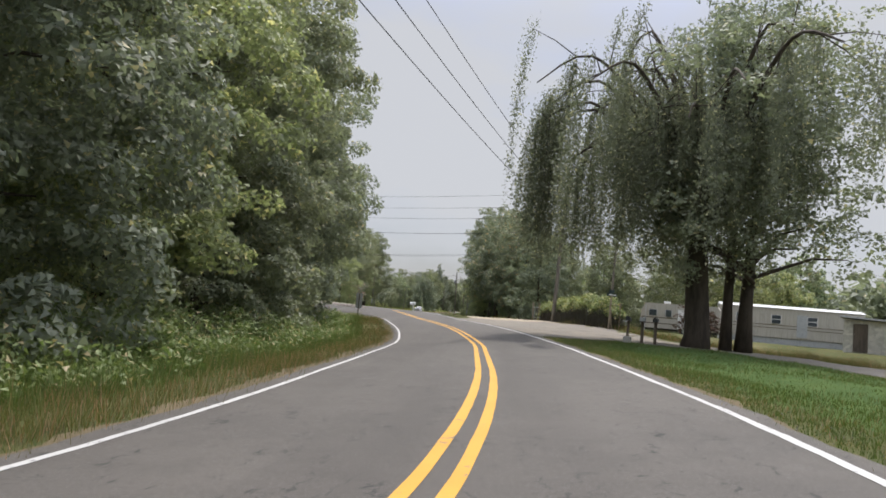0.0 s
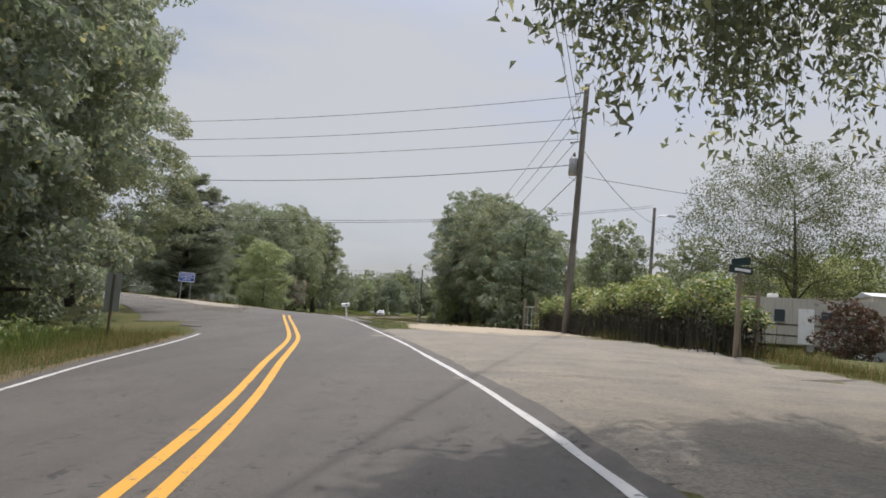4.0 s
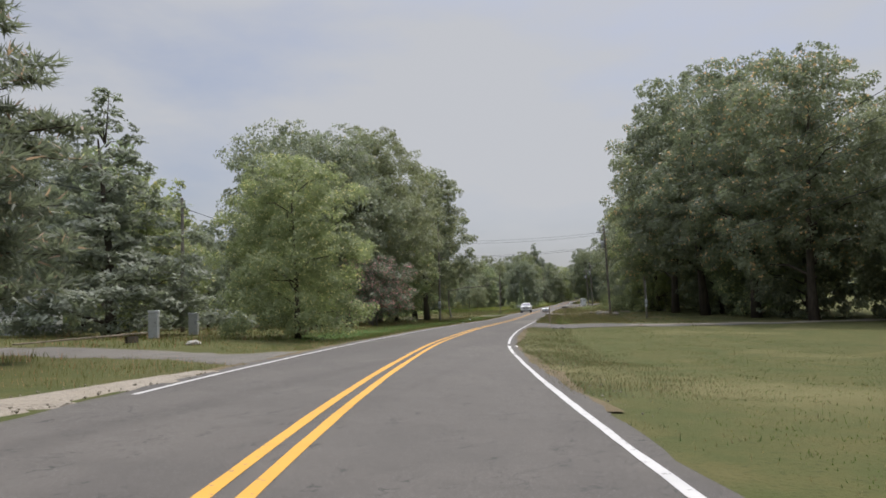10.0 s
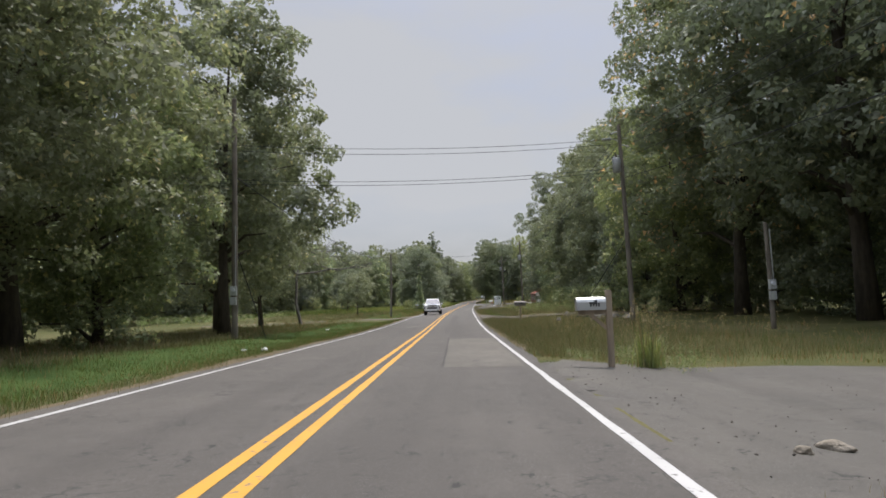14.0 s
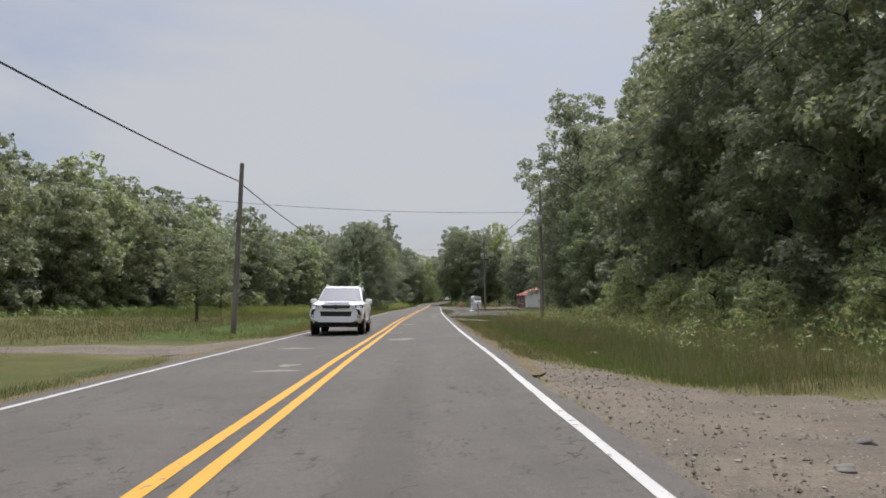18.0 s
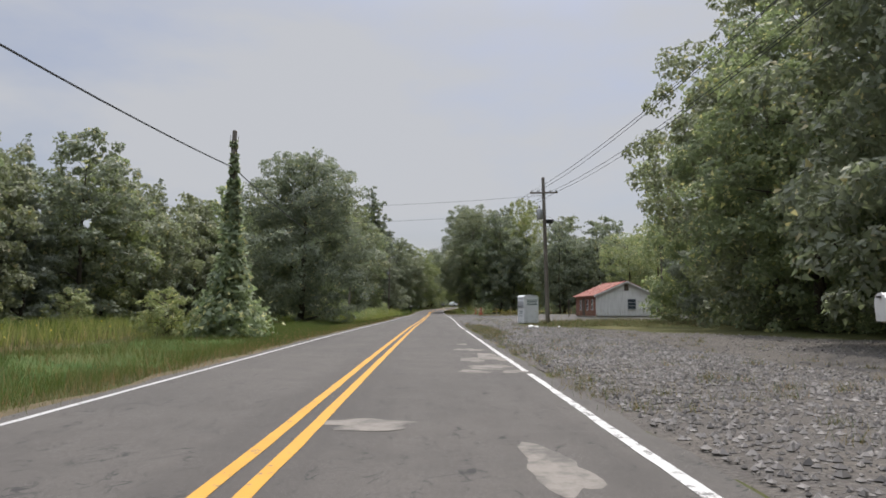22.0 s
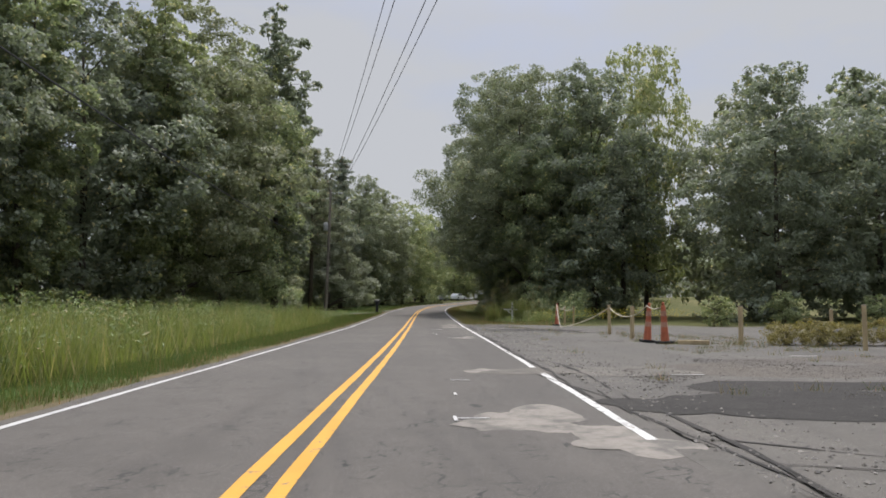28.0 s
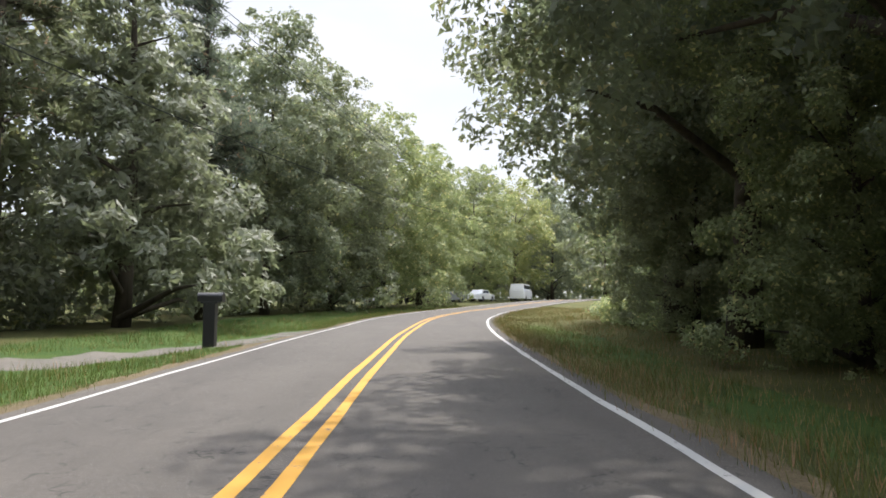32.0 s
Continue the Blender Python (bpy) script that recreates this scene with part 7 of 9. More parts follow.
def trailer(x, y, turn, ln, w_, h_, mat, label, name="mobile_home", category="mobile home", windows=3, deck=False, roof=GREY_PAINT):
    t = thing(name, pose(x, y, ground_at(x, y), 0, 0, turn), label, category)
    part("body", Shape().box((0, w_ / 2, h_ / 2 + 0.5), (ln, w_, h_), bevel=0.06), mat, t)
    part("skirt", Shape().box((0, w_ / 2, 0.25), (ln - 0.15, w_ - 0.15, 0.52)), GREY_PAINT, t)
    part("roof", Shape().prism([(-w_ / 2 - 0.08, 0), (w_ / 2 + 0.08, 0), (0, 0.28)], ln + 0.15, pose(0, w_ / 2, h_ + 0.49, 0, 0, 90)), roof, t)
    for k in range(windows):
        window(t, -ln / 2 + (k + 0.6) * ln / windows, h_ * 0.62 + 0.5, 0.8, 0.75, -0.01, WHITE_PAINT, 0, 2, False)
    part("door", Shape().box((ln * 0.08, -0.02, h_ * 0.45 + 0.48), (0.8, 0.05, 1.85), bevel=0.01), GREY_PAINT, t)
    for k in range(2):
        part("trim", Shape().box((0, -0.012, 0.5 + h_ * (0.33 + 0.1 * k)), (ln, 0.012, 0.04)), WOOD_DARK, t)
    if deck:
        part("deck", Shape().box((ln * 0.3, -1.0, 0.45), (2.6, 1.9, 0.10)), POST_WOOD, t)
        for k in range(6):
            part("deck_rail_post", Shape().box((ln * 0.3 - 1.25 + 0.5 * k, -1.9, 0.85), (0.08, 0.08, 0.95)), POST_WOOD, t)
        part("deck_rail", Shape().box((ln * 0.3, -1.9, 1.32), (2.6, 0.10, 0.06)), POST_WOOD, t)
        for k in range(3):
            part("step", Shape().box((ln * 0.3 + 1.55 + 0.28 * k, -1.0, 0.36 - 0.14 * k), (0.3, 1.2, 0.06)), POST_WOOD, t)
    return t


# camper behind the vine-covered fence
t = thing("camper", pose(18.6, 61.2, ground_at(18.6, 61.2), 0, 0, -22), "old white camper trailer with dark windows", "camper")
part("body", Shape().prism([(-3.1, 0.45), (-3.25, 0.9), (-3.2, 1.9), (-2.9, 2.55), (3.0, 2.6), (3.2, 2.3), (3.2, 0.45)], 2.2, pose(0, 1.1, 0)), MOBILE, t)
for x, w_, h_ in ((-2.2, 0.7, 0.55), (-0.9, 0.55, 0.6), (1.2, 0.9, 0.55)):
    window(t, x, 1.75, w_, h_, -0.02, GREY_PAINT, 0, 1, False)
for z in (0.85, 1.35):
    part("stripe", Shape().box((0, -0.008, z), (6.2, 0.012, 0.07)), WOOD_DARK, t)
part("door", Shape().box((0.2, -0.015, 1.3), (0.65, 0.03, 1.6), bevel=0.01), WHITE_PAINT, t)
wh = part("wheel", Shape().tube([(0.4, 0.02, 0.33), (0.4, 0.2, 0.33)], 0.33, 18), RUBBER, t)
part("hub", Shape().tube([(0.4, 0.0, 0.33), (0.4, 0.03, 0.33)], 0.17, 14), GALV, wh)
part("awning_pole", Shape().tube([(-2.8, -0.3, 0.0), (-2.8, -0.05, 2.3)], 0.03, 6), GALV, t)
part("roof_vent", Shape().box((-1.2, 1.1, 2.7), (0.5, 0.5, 0.2), bevel=0.04), WHITE_PAINT, t)
part("chassis", Shape().box((0, 1.1, 0.35), (6.0, 1.6, 0.16)), DARK_METAL, t)
trailer(27.5, 60.5, -14, 11.0, 3.4, 2.5, MOBILE, "long cream mobile home behind the lane", windows=4)
trailer(43.5, 79.5, -20, 6.0, 4.6, 2.2, MOBILE, "low white house with a shallow metal roof", "cottage", "house", 2, roof=ROOF_GREY)
trailer(-65.0, 373.0, 25, 8.6, 3.6, 2.5, WHITE_PAINT, "white mobile home with a small wooden deck", windows=4, deck=True)
trailer(-41.0, 126.0, 30, 3.4, 2.2, 2.0, WHITE_PAINT, "small white trailer half hidden by trees", windows=2)
# block shed by the lane
t = thing("shed", pose(27.6, 47.4, ground_at(27.6, 47.4), 0, 0, -30), "small pale block shed with a flat grey roof", "shed")
part("body", Shape().box((0, 1.5, 1.0), (3.8, 3.0, 2.2)), PALE_BLOCK, t)
part("roof", Shape().box((0, 1.5, 2.2), (4.3, 3.5, 0.12), ry=3, bevel=0.01), ROOF_GREY, t)
window(t, 0.9, 1.35, 0.7, 0.6, -0.02, GREY_PAINT, 0, 1)
part("door", Shape().box((-0.9, -0.02, 0.95), (0.85, 0.05, 1.85), bevel=0.01), WOOD_DARK, t)
t = thing("shed", pose(33.4, 55.2, ground_at(33.4, 55.2), 0, 0, -30), "low whitewashed block shed beside the lane", "shed")
part("body", Shape().box((0, 1.8, 1.0), (4.4, 3.4, 2.2)), PALE_BLOCK, t)
part("roof", Shape().prism([(-2.5, 0), (2.5, 0), (0, 0.6)], 3.8, pose(0, 1.8, 2.08)), ROOF_GREY, t)
window(t, 0.6, 1.3, 0.8, 0.7, -0.02, WHITE_PAINT, 0, 1)
part("door", Shape().box((-1.2, -0.02, 0.95), (0.9, 0.05, 1.85), bevel=0.01), WHITE_PAINT, t)
# pipe frame on the lawn
t = thing("pipe_frame", pose(17.0, 84.0, ground_at(17.0, 84.0), 0, 0, 10), "pale metal pipe frame standing on the lawn", "pipe frame")
for x in (-1.6, 1.6):
    part("leg", Shape().tube([(x, 0, -0.2), (x, 0, 2.0)], 0.045, 8), GALV, t)
    part("strut", Shape().tube([(x, 0.5, -0.1), (x, 0, 1.5)], 0.03, 6), GALV, t)
part("crossbar", Shape().tube([(-1.9, 0, 2.0), (1.9, 0, 2.0)], 0.045, 8), GALV, t)

# ---- fence under vines ----
t = thing("fence", pose(0, 0, 0), "old wooden post fence buried in vines", "fence")
fence_line = spline([(11.1, 47.6), (10.4, 52.5), (9.2, 57.5), (8.9, 62.0), (7.8, 66.5)], 1.0)
for k, (x, y) in enumerate(fence_line[::2]):
    z = ground_at(x, y)
    part("post", Shape().tube([(x, y, z - 0.2), (x + 0.03, y, z + 1.75 + 0.15 * math.sin(k))], 0.06, 7), POST_WOOD, t)
for hz in (0.5, 1.1, 1.6):
    part("rail", Shape().tube([(x, y, ground_at(x, y) + hz) for x, y in fence_line[::2]], 0.028, 5), POST_WOOD, t)
for x, y in ((7.2, 67.6), (6.7, 68.8)):
    part("gate_post", Shape().box((x, y, ground_at(x, y) + 0.85), (0.14, 0.14, 1.9), bevel=0.01), POST_WOOD, t)
for hz in (0.35, 1.35):
    part("gate_rail", Shape().tube([(7.7, 66.6, ground_at(7.7, 66.6) + hz), (6.7, 68.8, ground_at(6.7, 68.8) + hz)], 0.025, 6), GALV, t, "thin grey pipe rail")
for e in (0.15, 0.33, 0.66, 0.85):
    x, y = 7.7 - e, 66.6 + 2.2 * e
    part("gate_bar", Shape().tube([(x, y, ground_at(x, y) + 0.1), (x, y, ground_at(x, y) + 1.4)], 0.02, 6), GALV, t, "thin grey upright bar")


# ---- vehicles ----
def loft(sections, n=None):
    """Joins rings of equal length into a skin."""
    s, m = Shape(), len(sections[0])
    s.add([p for ring in sections for p in ring], [(i * m + k, i * m + (k + 1) % m, (i + 1) * m + (k + 1) % m, (i + 1) * m + k) for i in range(len(sections) - 1) for k in range(m)] +
          [tuple(range(m))[::-1], tuple((len(sections) - 1) * m + k for k in range(m))])
    return s


def wheel(t, x, y, r, w_, side):
    wh = part("wheel", Shape().tube([(x - w_ / 2, y, r), (x - w_ / 2 + 0.03, y, r), (x + w_ / 2 - 0.03, y, r), (x + w_ / 2, y, r)], [r - 0.05, r, r, r - 0.05], 26), RUBBER, t, smooth=False)
    fx = x + side * (w_ / 2 - 0.01)
    rim = part("rim", Shape().tube([(fx - side * 0.04, y, r), (fx + side * 0.01, y, r)], [r * 0.66, r * 0.64], 22), GALV, wh, "grey alloy rim")
    for k in range(6):
        a = 1.0472 * k
        part("spoke", Shape().box((fx + side * 0.014, y + 0.3 * r * math.cos(a), r + 0.3 * r * math.sin(a)), (0.02, 0.09, r * 0.55), rx=math.degrees(a) - 90), CHROME, rim)
    return wh


def suv(x, y, turn, label):
    """A boxy sport utility vehicle; it faces -y before turning."""
    t = thing("suv", pose(x, y, float(level([(x, y)])[0]), 0, 0, turn), label, "car")
    # lower body: rings along y from nose to tail (half width, bottom, sill, shoulder)
    body = []
    for yy, hw, zb, zs, zt in ((-2.34, 0.80, 0.50, 0.74, 0.98), (-2.30, 0.86, 0.46, 0.80, 1.07), (-2.12, 0.93, 0.42, 0.90, 1.13), (-1.7, 0.955, 0.40, 0.95, 1.17), (-1.1, 0.96, 0.38, 0.95, 1.20), (-0.4, 0.96, 0.36, 0.95, 1.18), (0.8, 0.96, 0.36, 0.95, 1.18), (1.9, 0.955, 0.40, 0.95, 1.17), (2.3, 0.92, 0.46, 0.95, 1.14), (2.40, 0.86, 0.52, 0.92, 1.08)):
        body.append([(-hw + 0.10, yy, zb), (hw - 0.10, yy, zb), (hw, yy, zb + 0.14), (hw, yy, zs), (hw - 0.03, yy, zt - 0.06), (hw - 0.12, yy, zt), (-hw + 0.12, yy, zt), (-hw + 0.03, yy, zt - 0.06), (-hw, yy, zs), (-hw, yy, zb + 0.14)])
    part("body", loft(body), CAR_WHITE, t)
    cab = []
    for yy, hw, z1 in ((-1.05, 0.86, 1.20), (-0.30, 0.71, 1.74), (0.0, 0.685, 1.80), (1.4, 0.68, 1.79), (2.05, 0.69, 1.72), (2.30, 0.76, 1.16)):
        cab.append([(-hw - (0.12 if z1 > 1.3 else 0.0), yy, 1.14), (hw + (0.12 if z1 > 1.3 else 0.0), yy, 1.14), (hw, yy, z1 - 0.05), (hw - 0.08, yy, z1), (-hw + 0.08, yy, z1), (-hw, yy, z1 - 0.05)])
    part("cabin", loft(cab), CAR_WHITE, t)
    part("windscreen", Shape().add([(-0.80, -1.02, 1.245), (0.80, -1.02, 1.245), (0.66, -0.37, 1.725), (-0.66, -0.37, 1.725)], [(0, 1, 2, 3)]), GLASS, t, "dark tinted windscreen")
    for d in (-1, 1):
        for y0, y1 in ((-0.62, 0.22), (0.30, 1.12), (1.22, 2.02)):
            top0 = 1.66 if y0 > -0.5 else 1.44
            part("side_window", Shape().add([(d * 0.835, y0, 1.24), (d * 0.835, y1, 1.24), (d * 0.735, y1, 1.66), (d * (0.735 if y0 > -0.5 else 0.775), y0 + (0 if y0 > -0.5 else 0.28), top0)], [(0, 1, 2, 3)]), GLASS, t, "dark side window")
        part("door_seam", Shape().box((d * 0.962, 0.26, 0.84), (0.006, 0.015, 0.62)), DARK_METAL, t)
        part("door_handle", Shape().box((d * 0.972, 0.08, 1.02), (0.03, 0.2, 0.035), bevel=0.008), CAR_WHITE, t)
        part("wing_mirror", Shape().box((d * 1.04, -0.62, 1.22), (0.24, 0.13, 0.17), bevel=0.04), CAR_WHITE, t)
        lamp = part("headlight", Shape().prism([(d * 0.02, 0.93), (d * 0.06, 1.02), (d * 0.42, 1.06), (d * 0.52, 1.03), (d * 0.50, 0.95), (d * 0.26, 0.90)], 0.10, pose(d * 0.47, -2.37, 0.03, 0, 0, d * 24)), BLACK, t, "dark headlight housing with a clear lens")
        part("lens", Shape().prism([(d * 0.05, 0.945), (d * 0.08, 1.0), (d * 0.40, 1.035), (d * 0.48, 1.01), (d * 0.46, 0.96), (d * 0.26, 0.92)], 0.02, pose(d * 0.47, -2.44, 0.03, 0, 0, d * 24)), LAMP_GLASS, lamp)
        part("bulb", Shape().tube([(d * 0.70, -2.30, 1.01), (d * 0.70, -2.36, 1.01)], [0.05, 0.035], 12), CHROME, lamp)
        part("cheek", Shape().prism([(d * 0.56, 0.50), (d * 0.86, 0.56), (d * 0.93, 0.72), (d * 0.90, 0.92), (d * 0.64, 0.92), (d * 0.54, 0.78)], 0.22, pose(0, -2.33, 0)), CAR_WHITE, t)
        recess = part("fog_recess", Shape().prism([(d * 0.76, 0.62), (d * 0.86, 0.64), (d * 0.89, 0.76), (d * 0.84, 0.90), (d * 0.70, 0.94), (d * 0.78, 0.80)], 0.03, pose(0, -2.445, 0)), BLACK, t, "black recess round the fog light")
        part("fog_light", Shape().tube([(d * 0.81, -2.45, 0.69), (d * 0.81, -2.475, 0.69)], [0.05, 0.04], 12), LAMP_GLASS, recess)
        part("roof_rail", Shape().tube([(d * 0.64, 0.0, 1.80), (d * 0.64, 0.15, 1.86), (d * 0.64, 1.7, 1.86), (d * 0.64, 1.9, 1.78)], 0.022, 6), CHROME, t)
        part("running_board", Shape().box((d * 0.98, 0.1, 0.40), (0.16, 1.9, 0.06), bevel=0.015), BLACK, t)
        for yy in (-1.45, 1.38):
            part("wheel_arch", Shape().tube([(d * 0.90, yy, 0.42), (d * 0.967, yy, 0.42)], 0.47, 22), BLACK, t)
            wheel(t, d * 0.84, yy, 0.385, 0.26, d)
        part("tail_light", Shape().box((d * 0.80, 2.36, 1.02), (0.16, 0.06, 0.3), bevel=0.01), ORANGE, t)
    part("nose", Shape().prism([(-0.56, 0.84), (0.56, 0.84), (0.60, 0.96), (0.50, 1.10), (-0.50, 1.10), (-0.60, 0.96)], 0.24, pose(0, -2.32, 0)), CAR_WHITE, t)
    grille = part("grille", Shape().prism([(-0.46, 0.95), (0.46, 0.95), (0.52, 1.06), (-0.52, 1.06)], 0.03, pose(0, -2.445, 0)), BLACK, t, "black upper grille")
    for z in (0.975, 1.03):
        part("grille_bar", Shape().box((0, -2.465, z), (0.86, 0.02, 0.014)), CHROME, grille)
    part("badge", Shape().tube([(0, -2.46, 1.0), (0, -2.49, 1.0)], [0.085, 0.075], 18), DARK_METAL, grille)
    part("lower_grille", Shape().prism([(-0.56, 0.66), (0.56, 0.66), (0.58, 0.84), (-0.58, 0.84)], 0.10, pose(0, -2.38, 0)), BLACK, t, "black lower grille")
    part("bumper", Shape().prism([(-0.62, 0.46), (0.62, 0.46), (0.66, 0.56), (0.60, 0.67), (-0.60, 0.67), (-0.66, 0.56)], 0.26, pose(0, -2.34, 0)), CAR_WHITE, t)
    part("skirt", Shape().box((0, -2.26, 0.42), (1.56, 0.20, 0.14), bevel=0.04), BLACK, t, "dark skid plate under the bumper")
    part("underbody", Shape().box((0, 0, 0.34), (1.5, 4.3, 0.12)), BLACK, t)
    part("bonnet_scoop", Shape().box((0, -1.6, 1.165), (0.9, 1.1, 0.035), bevel=0.015), CAR_WHITE, t)
    part("antenna", Shape().tube([(0.66, -0.95, 1.2), (0.7, -0.85, 1.95)], 0.006, 4), DARK_METAL, t)
    part("wiper", Shape().tube([(-0.5, -1.0, 1.225), (0.05, -0.86, 1.32)], 0.008, 4), BLACK, t)
    return t


suv(-19.05, 224.0, 0.5, "white sport utility vehicle in the oncoming lane")


def plain_car(x, y, turn, ln, w_, h_, mat, label, name="car", kind="saloon", z=None):
    t = thing(name, pose(x, y, z if z is not None else ground_at(x, y), 0, 0, turn), label, "car" if kind != "van" else "van")
    base = []
    for u, k, zt in ((-0.5, 0.8, 0.5), (-0.46, 0.95, 0.62), (-0.2, 1, 0.68), (0.3, 1, 0.68), (0.47, 0.95, 0.66), (0.5, 0.85, 0.6)):
        hw, yy = w_ / 2 * k, ln * u
        base.append([(-hw, yy, 0.28), (hw, yy, 0.28), (hw, yy, zt * h_ * 0.9), (hw * 0.92, yy, zt * h_), (-hw * 0.92, yy, zt * h_), (-hw, yy, zt * h_ * 0.9)])
    part("body", loft(base), mat, t)
    cab = []
    spans = ((-0.22, 0.66), (-0.10, 0.97), (0.22, 1.0), (0.40, 0.68)) if kind == "saloon" else ((-0.38, 0.66), (-0.30, 0.98), (0.46, 1.0), (0.49, 0.68))
    for u, k in spans:
        hw, yy = w_ / 2 * (0.82 if k > 0.9 else 0.9), ln * u
        cab.append([(-w_ * 0.45, yy, h_ * 0.62), (w_ * 0.45, yy, h_ * 0.62), (hw * 0.95, yy, h_ * k), (-hw * 0.95, yy, h_ * k)])
    part("cabin", loft(cab), mat, t)
    y0, y1 = ln * spans[0][0], ln * spans[1][0]
    part("windscreen", Shape().add([(-w_ * 0.40, y0 - 0.015, h_ * 0.70), (w_ * 0.40, y0 - 0.015, h_ * 0.70), (w_ * 0.35, y1 - 0.03, h_ * 0.94), (-w_ * 0.35, y1 - 0.03, h_ * 0.94)], [(0, 1, 2, 3)]), GLASS, t)
    for d in (-1, 1):
        part("side_window", Shape().add([(d * w_ * 0.452, ln * (spans[0][0] + 0.08), h_ * 0.70), (d * w_ * 0.452, ln * (spans[3][0] - 0.06), h_ * 0.70), (d * w_ * 0.415, ln * spans[2][0] - 0.1, h_ * 0.92), (d * w_ * 0.415, y1 + 0.1, h_ * 0.92)], [(0, 1, 2, 3)]), GLASS, t)
        part("headlight", Shape().box((d * w_ * 0.34, -ln * 0.485, h_ * 0.46), (0.34, 0.12, 0.16), bevel=0.02), LAMP_GLASS, t)
        for u in (-0.31, 0.31):
            wheel(t, d * (w_ / 2 - 0.10), ln * u, 0.33, 0.22, d)
    part("grille", Shape().box((0, -ln * 0.498, h_ * 0.40), (w_ * 0.5, 0.06, 0.2), bevel=0.01), BLACK, t)
    part("bumper", Shape().box((0, -ln * 0.497, 0.42), (w_ * 0.9, 0.12, 0.2), bevel=0.04), mat, t)
    return t


plain_car(0.2, 496.5, 160, 5.3, 2.0, 2.1, CAR_WHITE, "white passenger van parked on the outside of the bend", "van", "van")
plain_car(-5.2, 492.5, 150, 4.4, 1.75, 1.4, CAR_WHITE, "white saloon car parked beside the bend")
plain_car(-9.8, 489.0, 120, 5.4, 1.9, 1.85, CAR_SILVER, "silver pickup truck parked under the trees", "pickup_truck", "saloon")
t = thing("flatbed_trailer", pose(-13.8, 485.5, ground_at(-13.8, 485.5), 0, 0, 35), "dark flatbed trailer parked behind the truck", "trailer")
part("bed", Shape().box((0, 0, 0.7), (5.4, 2.1, 0.16), bevel=0.02), DARK_METAL, t)
for d in (-1, 1):
    part("side_rail", Shape().box((0, d * 1.02, 1.0), (5.3, 0.06, 0.42)), DARK_METAL, t)
    for x in (-0.5, 0.5):
        part("wheel", Shape().tube([(x, d * 0.98, 0.36), (x, d * 1.2, 0.36)], 0.36, 18), RUBBER, t)
part("drawbar", Shape().tube([(2.7, 0, 0.6), (4.0, 0, 0.5)], 0.06, 6), DARK_METAL, t)

# ---- grass, weeds, vines and stones ----
def on_paving(xy, margin=0.0):
    """Which places lie on a paved or gravelled area."""
    hit = np.zeros(len(xy), bool)
    for ring, lo, hi in PAVED:
        near_by = np.where(((xy > lo - 0.1) & (xy < hi + 0.1)).all(1) & ~hit)[0]
        if len(near_by) == 0:
            continue
        p, inside = xy[near_by], np.zeros(len(near_by), bool)
        a, b = ring, np.roll(ring, -1, 0)
        for (x0, y0), (x1, y1) in zip(a, b):
            cross = (y0 > p[:, 1]) != (y1 > p[:, 1])
            inside ^= cross & (p[:, 0] < (x1 - x0) * (p[:, 1] - y0) / (y1 - y0 + 1e-12) + x0)
        hit[near_by[inside]] = True
    d = np.full(len(xy), 99.0)
    for q in side_axis[::3]:
        d = np.minimum(d, np.hypot(*(xy - q).T))
    return hit | (d < 3.9)


def along_road(rng, y0, y1, lat0, lat1, n, lean=1.0):
    """Random places beside the road, off the paving; lean > 1 crowds them towards lat0."""
    ok = np.where((AXIS[:, 1] >= y0) & (AXIS[:, 1] <= y1))[0]
    i = rng.choice(ok, n)
    s = lat0 + (lat1 - lat0) * rng.uniform(size=n) ** lean
    xy = AXIS[i] + RIGHT[i] * s[:, None] + ALONG[i] * rng.uniform(-0.5, 0.5, n)[:, None]
    keep = ~on_paving(xy)
    return xy[keep], s[keep]


def strew(rng, y0, y1, a, b, n, inside=True):
    ok = np.where((AXIS[:, 1] >= y0) & (AXIS[:, 1] <= y1))[0]
    i = rng.choice(ok, n)
    xy = AXIS[i] + RIGHT[i] * (a + (b - a) * rng.uniform(size=n))[:, None] + ALONG[i] * rng.uniform(-0.5, 0.5, n)[:, None]
    return xy[on_paving(xy)] if inside else xy


def tufted(rng, xy, spread, per):
    """Gathers places into tufts."""
    out = np.repeat(xy, per, 0)
    return out + rng.normal(size=out.shape) * spread


def blade_mesh(rng, xy, h, width, bend=0.45):
    """Grass blades, one bent three-cornered sliver each."""
    n = len(xy)
    z = land(xy) - 0.02
    a = rng.uniform(0, 6.2832, n)
    side = np.stack([np.cos(a), np.sin(a), np.zeros(n)], 1)
    b = a + 1.57 + rng.normal(size=n) * 0.5
    tip = np.stack([np.cos(b) * bend, np.sin(b) * bend, np.ones(n)], 1) * (rng.uniform(0.3, 1, n)[:, None] ** [0.6, 0.6, 0.2])
    foot = np.column_stack([xy, z])
    v = np.stack([foot - side * width[:, None] / 2, foot + side * width[:, None] / 2, foot + tip * h[:, None]], 1).reshape(-1, 3)
    return v, np.arange(3 * n).reshape(-1, 3)


def stuff(name, chunks, mat, label, category="grass"):
    V, F, k = [], [], 0
    for v, f in chunks:
        V.append(v), F.append(f + k)
        k += len(v)
    return tagged(new(name, mesh_of(name, np.concatenate(V), np.concatenate(F), mat)), label, category, kind="stuff")


def patchy(xy, scale=0.35, seed=0.0):
    x, y = xy[:, 0] * scale + seed, xy[:, 1] * scale
    return 0.5 + 0.25 * (np.sin(1.7 * x + np.sin(1.1 * y + seed)) + np.sin(1.3 * y + 1.9 * np.sin(0.7 * x)))


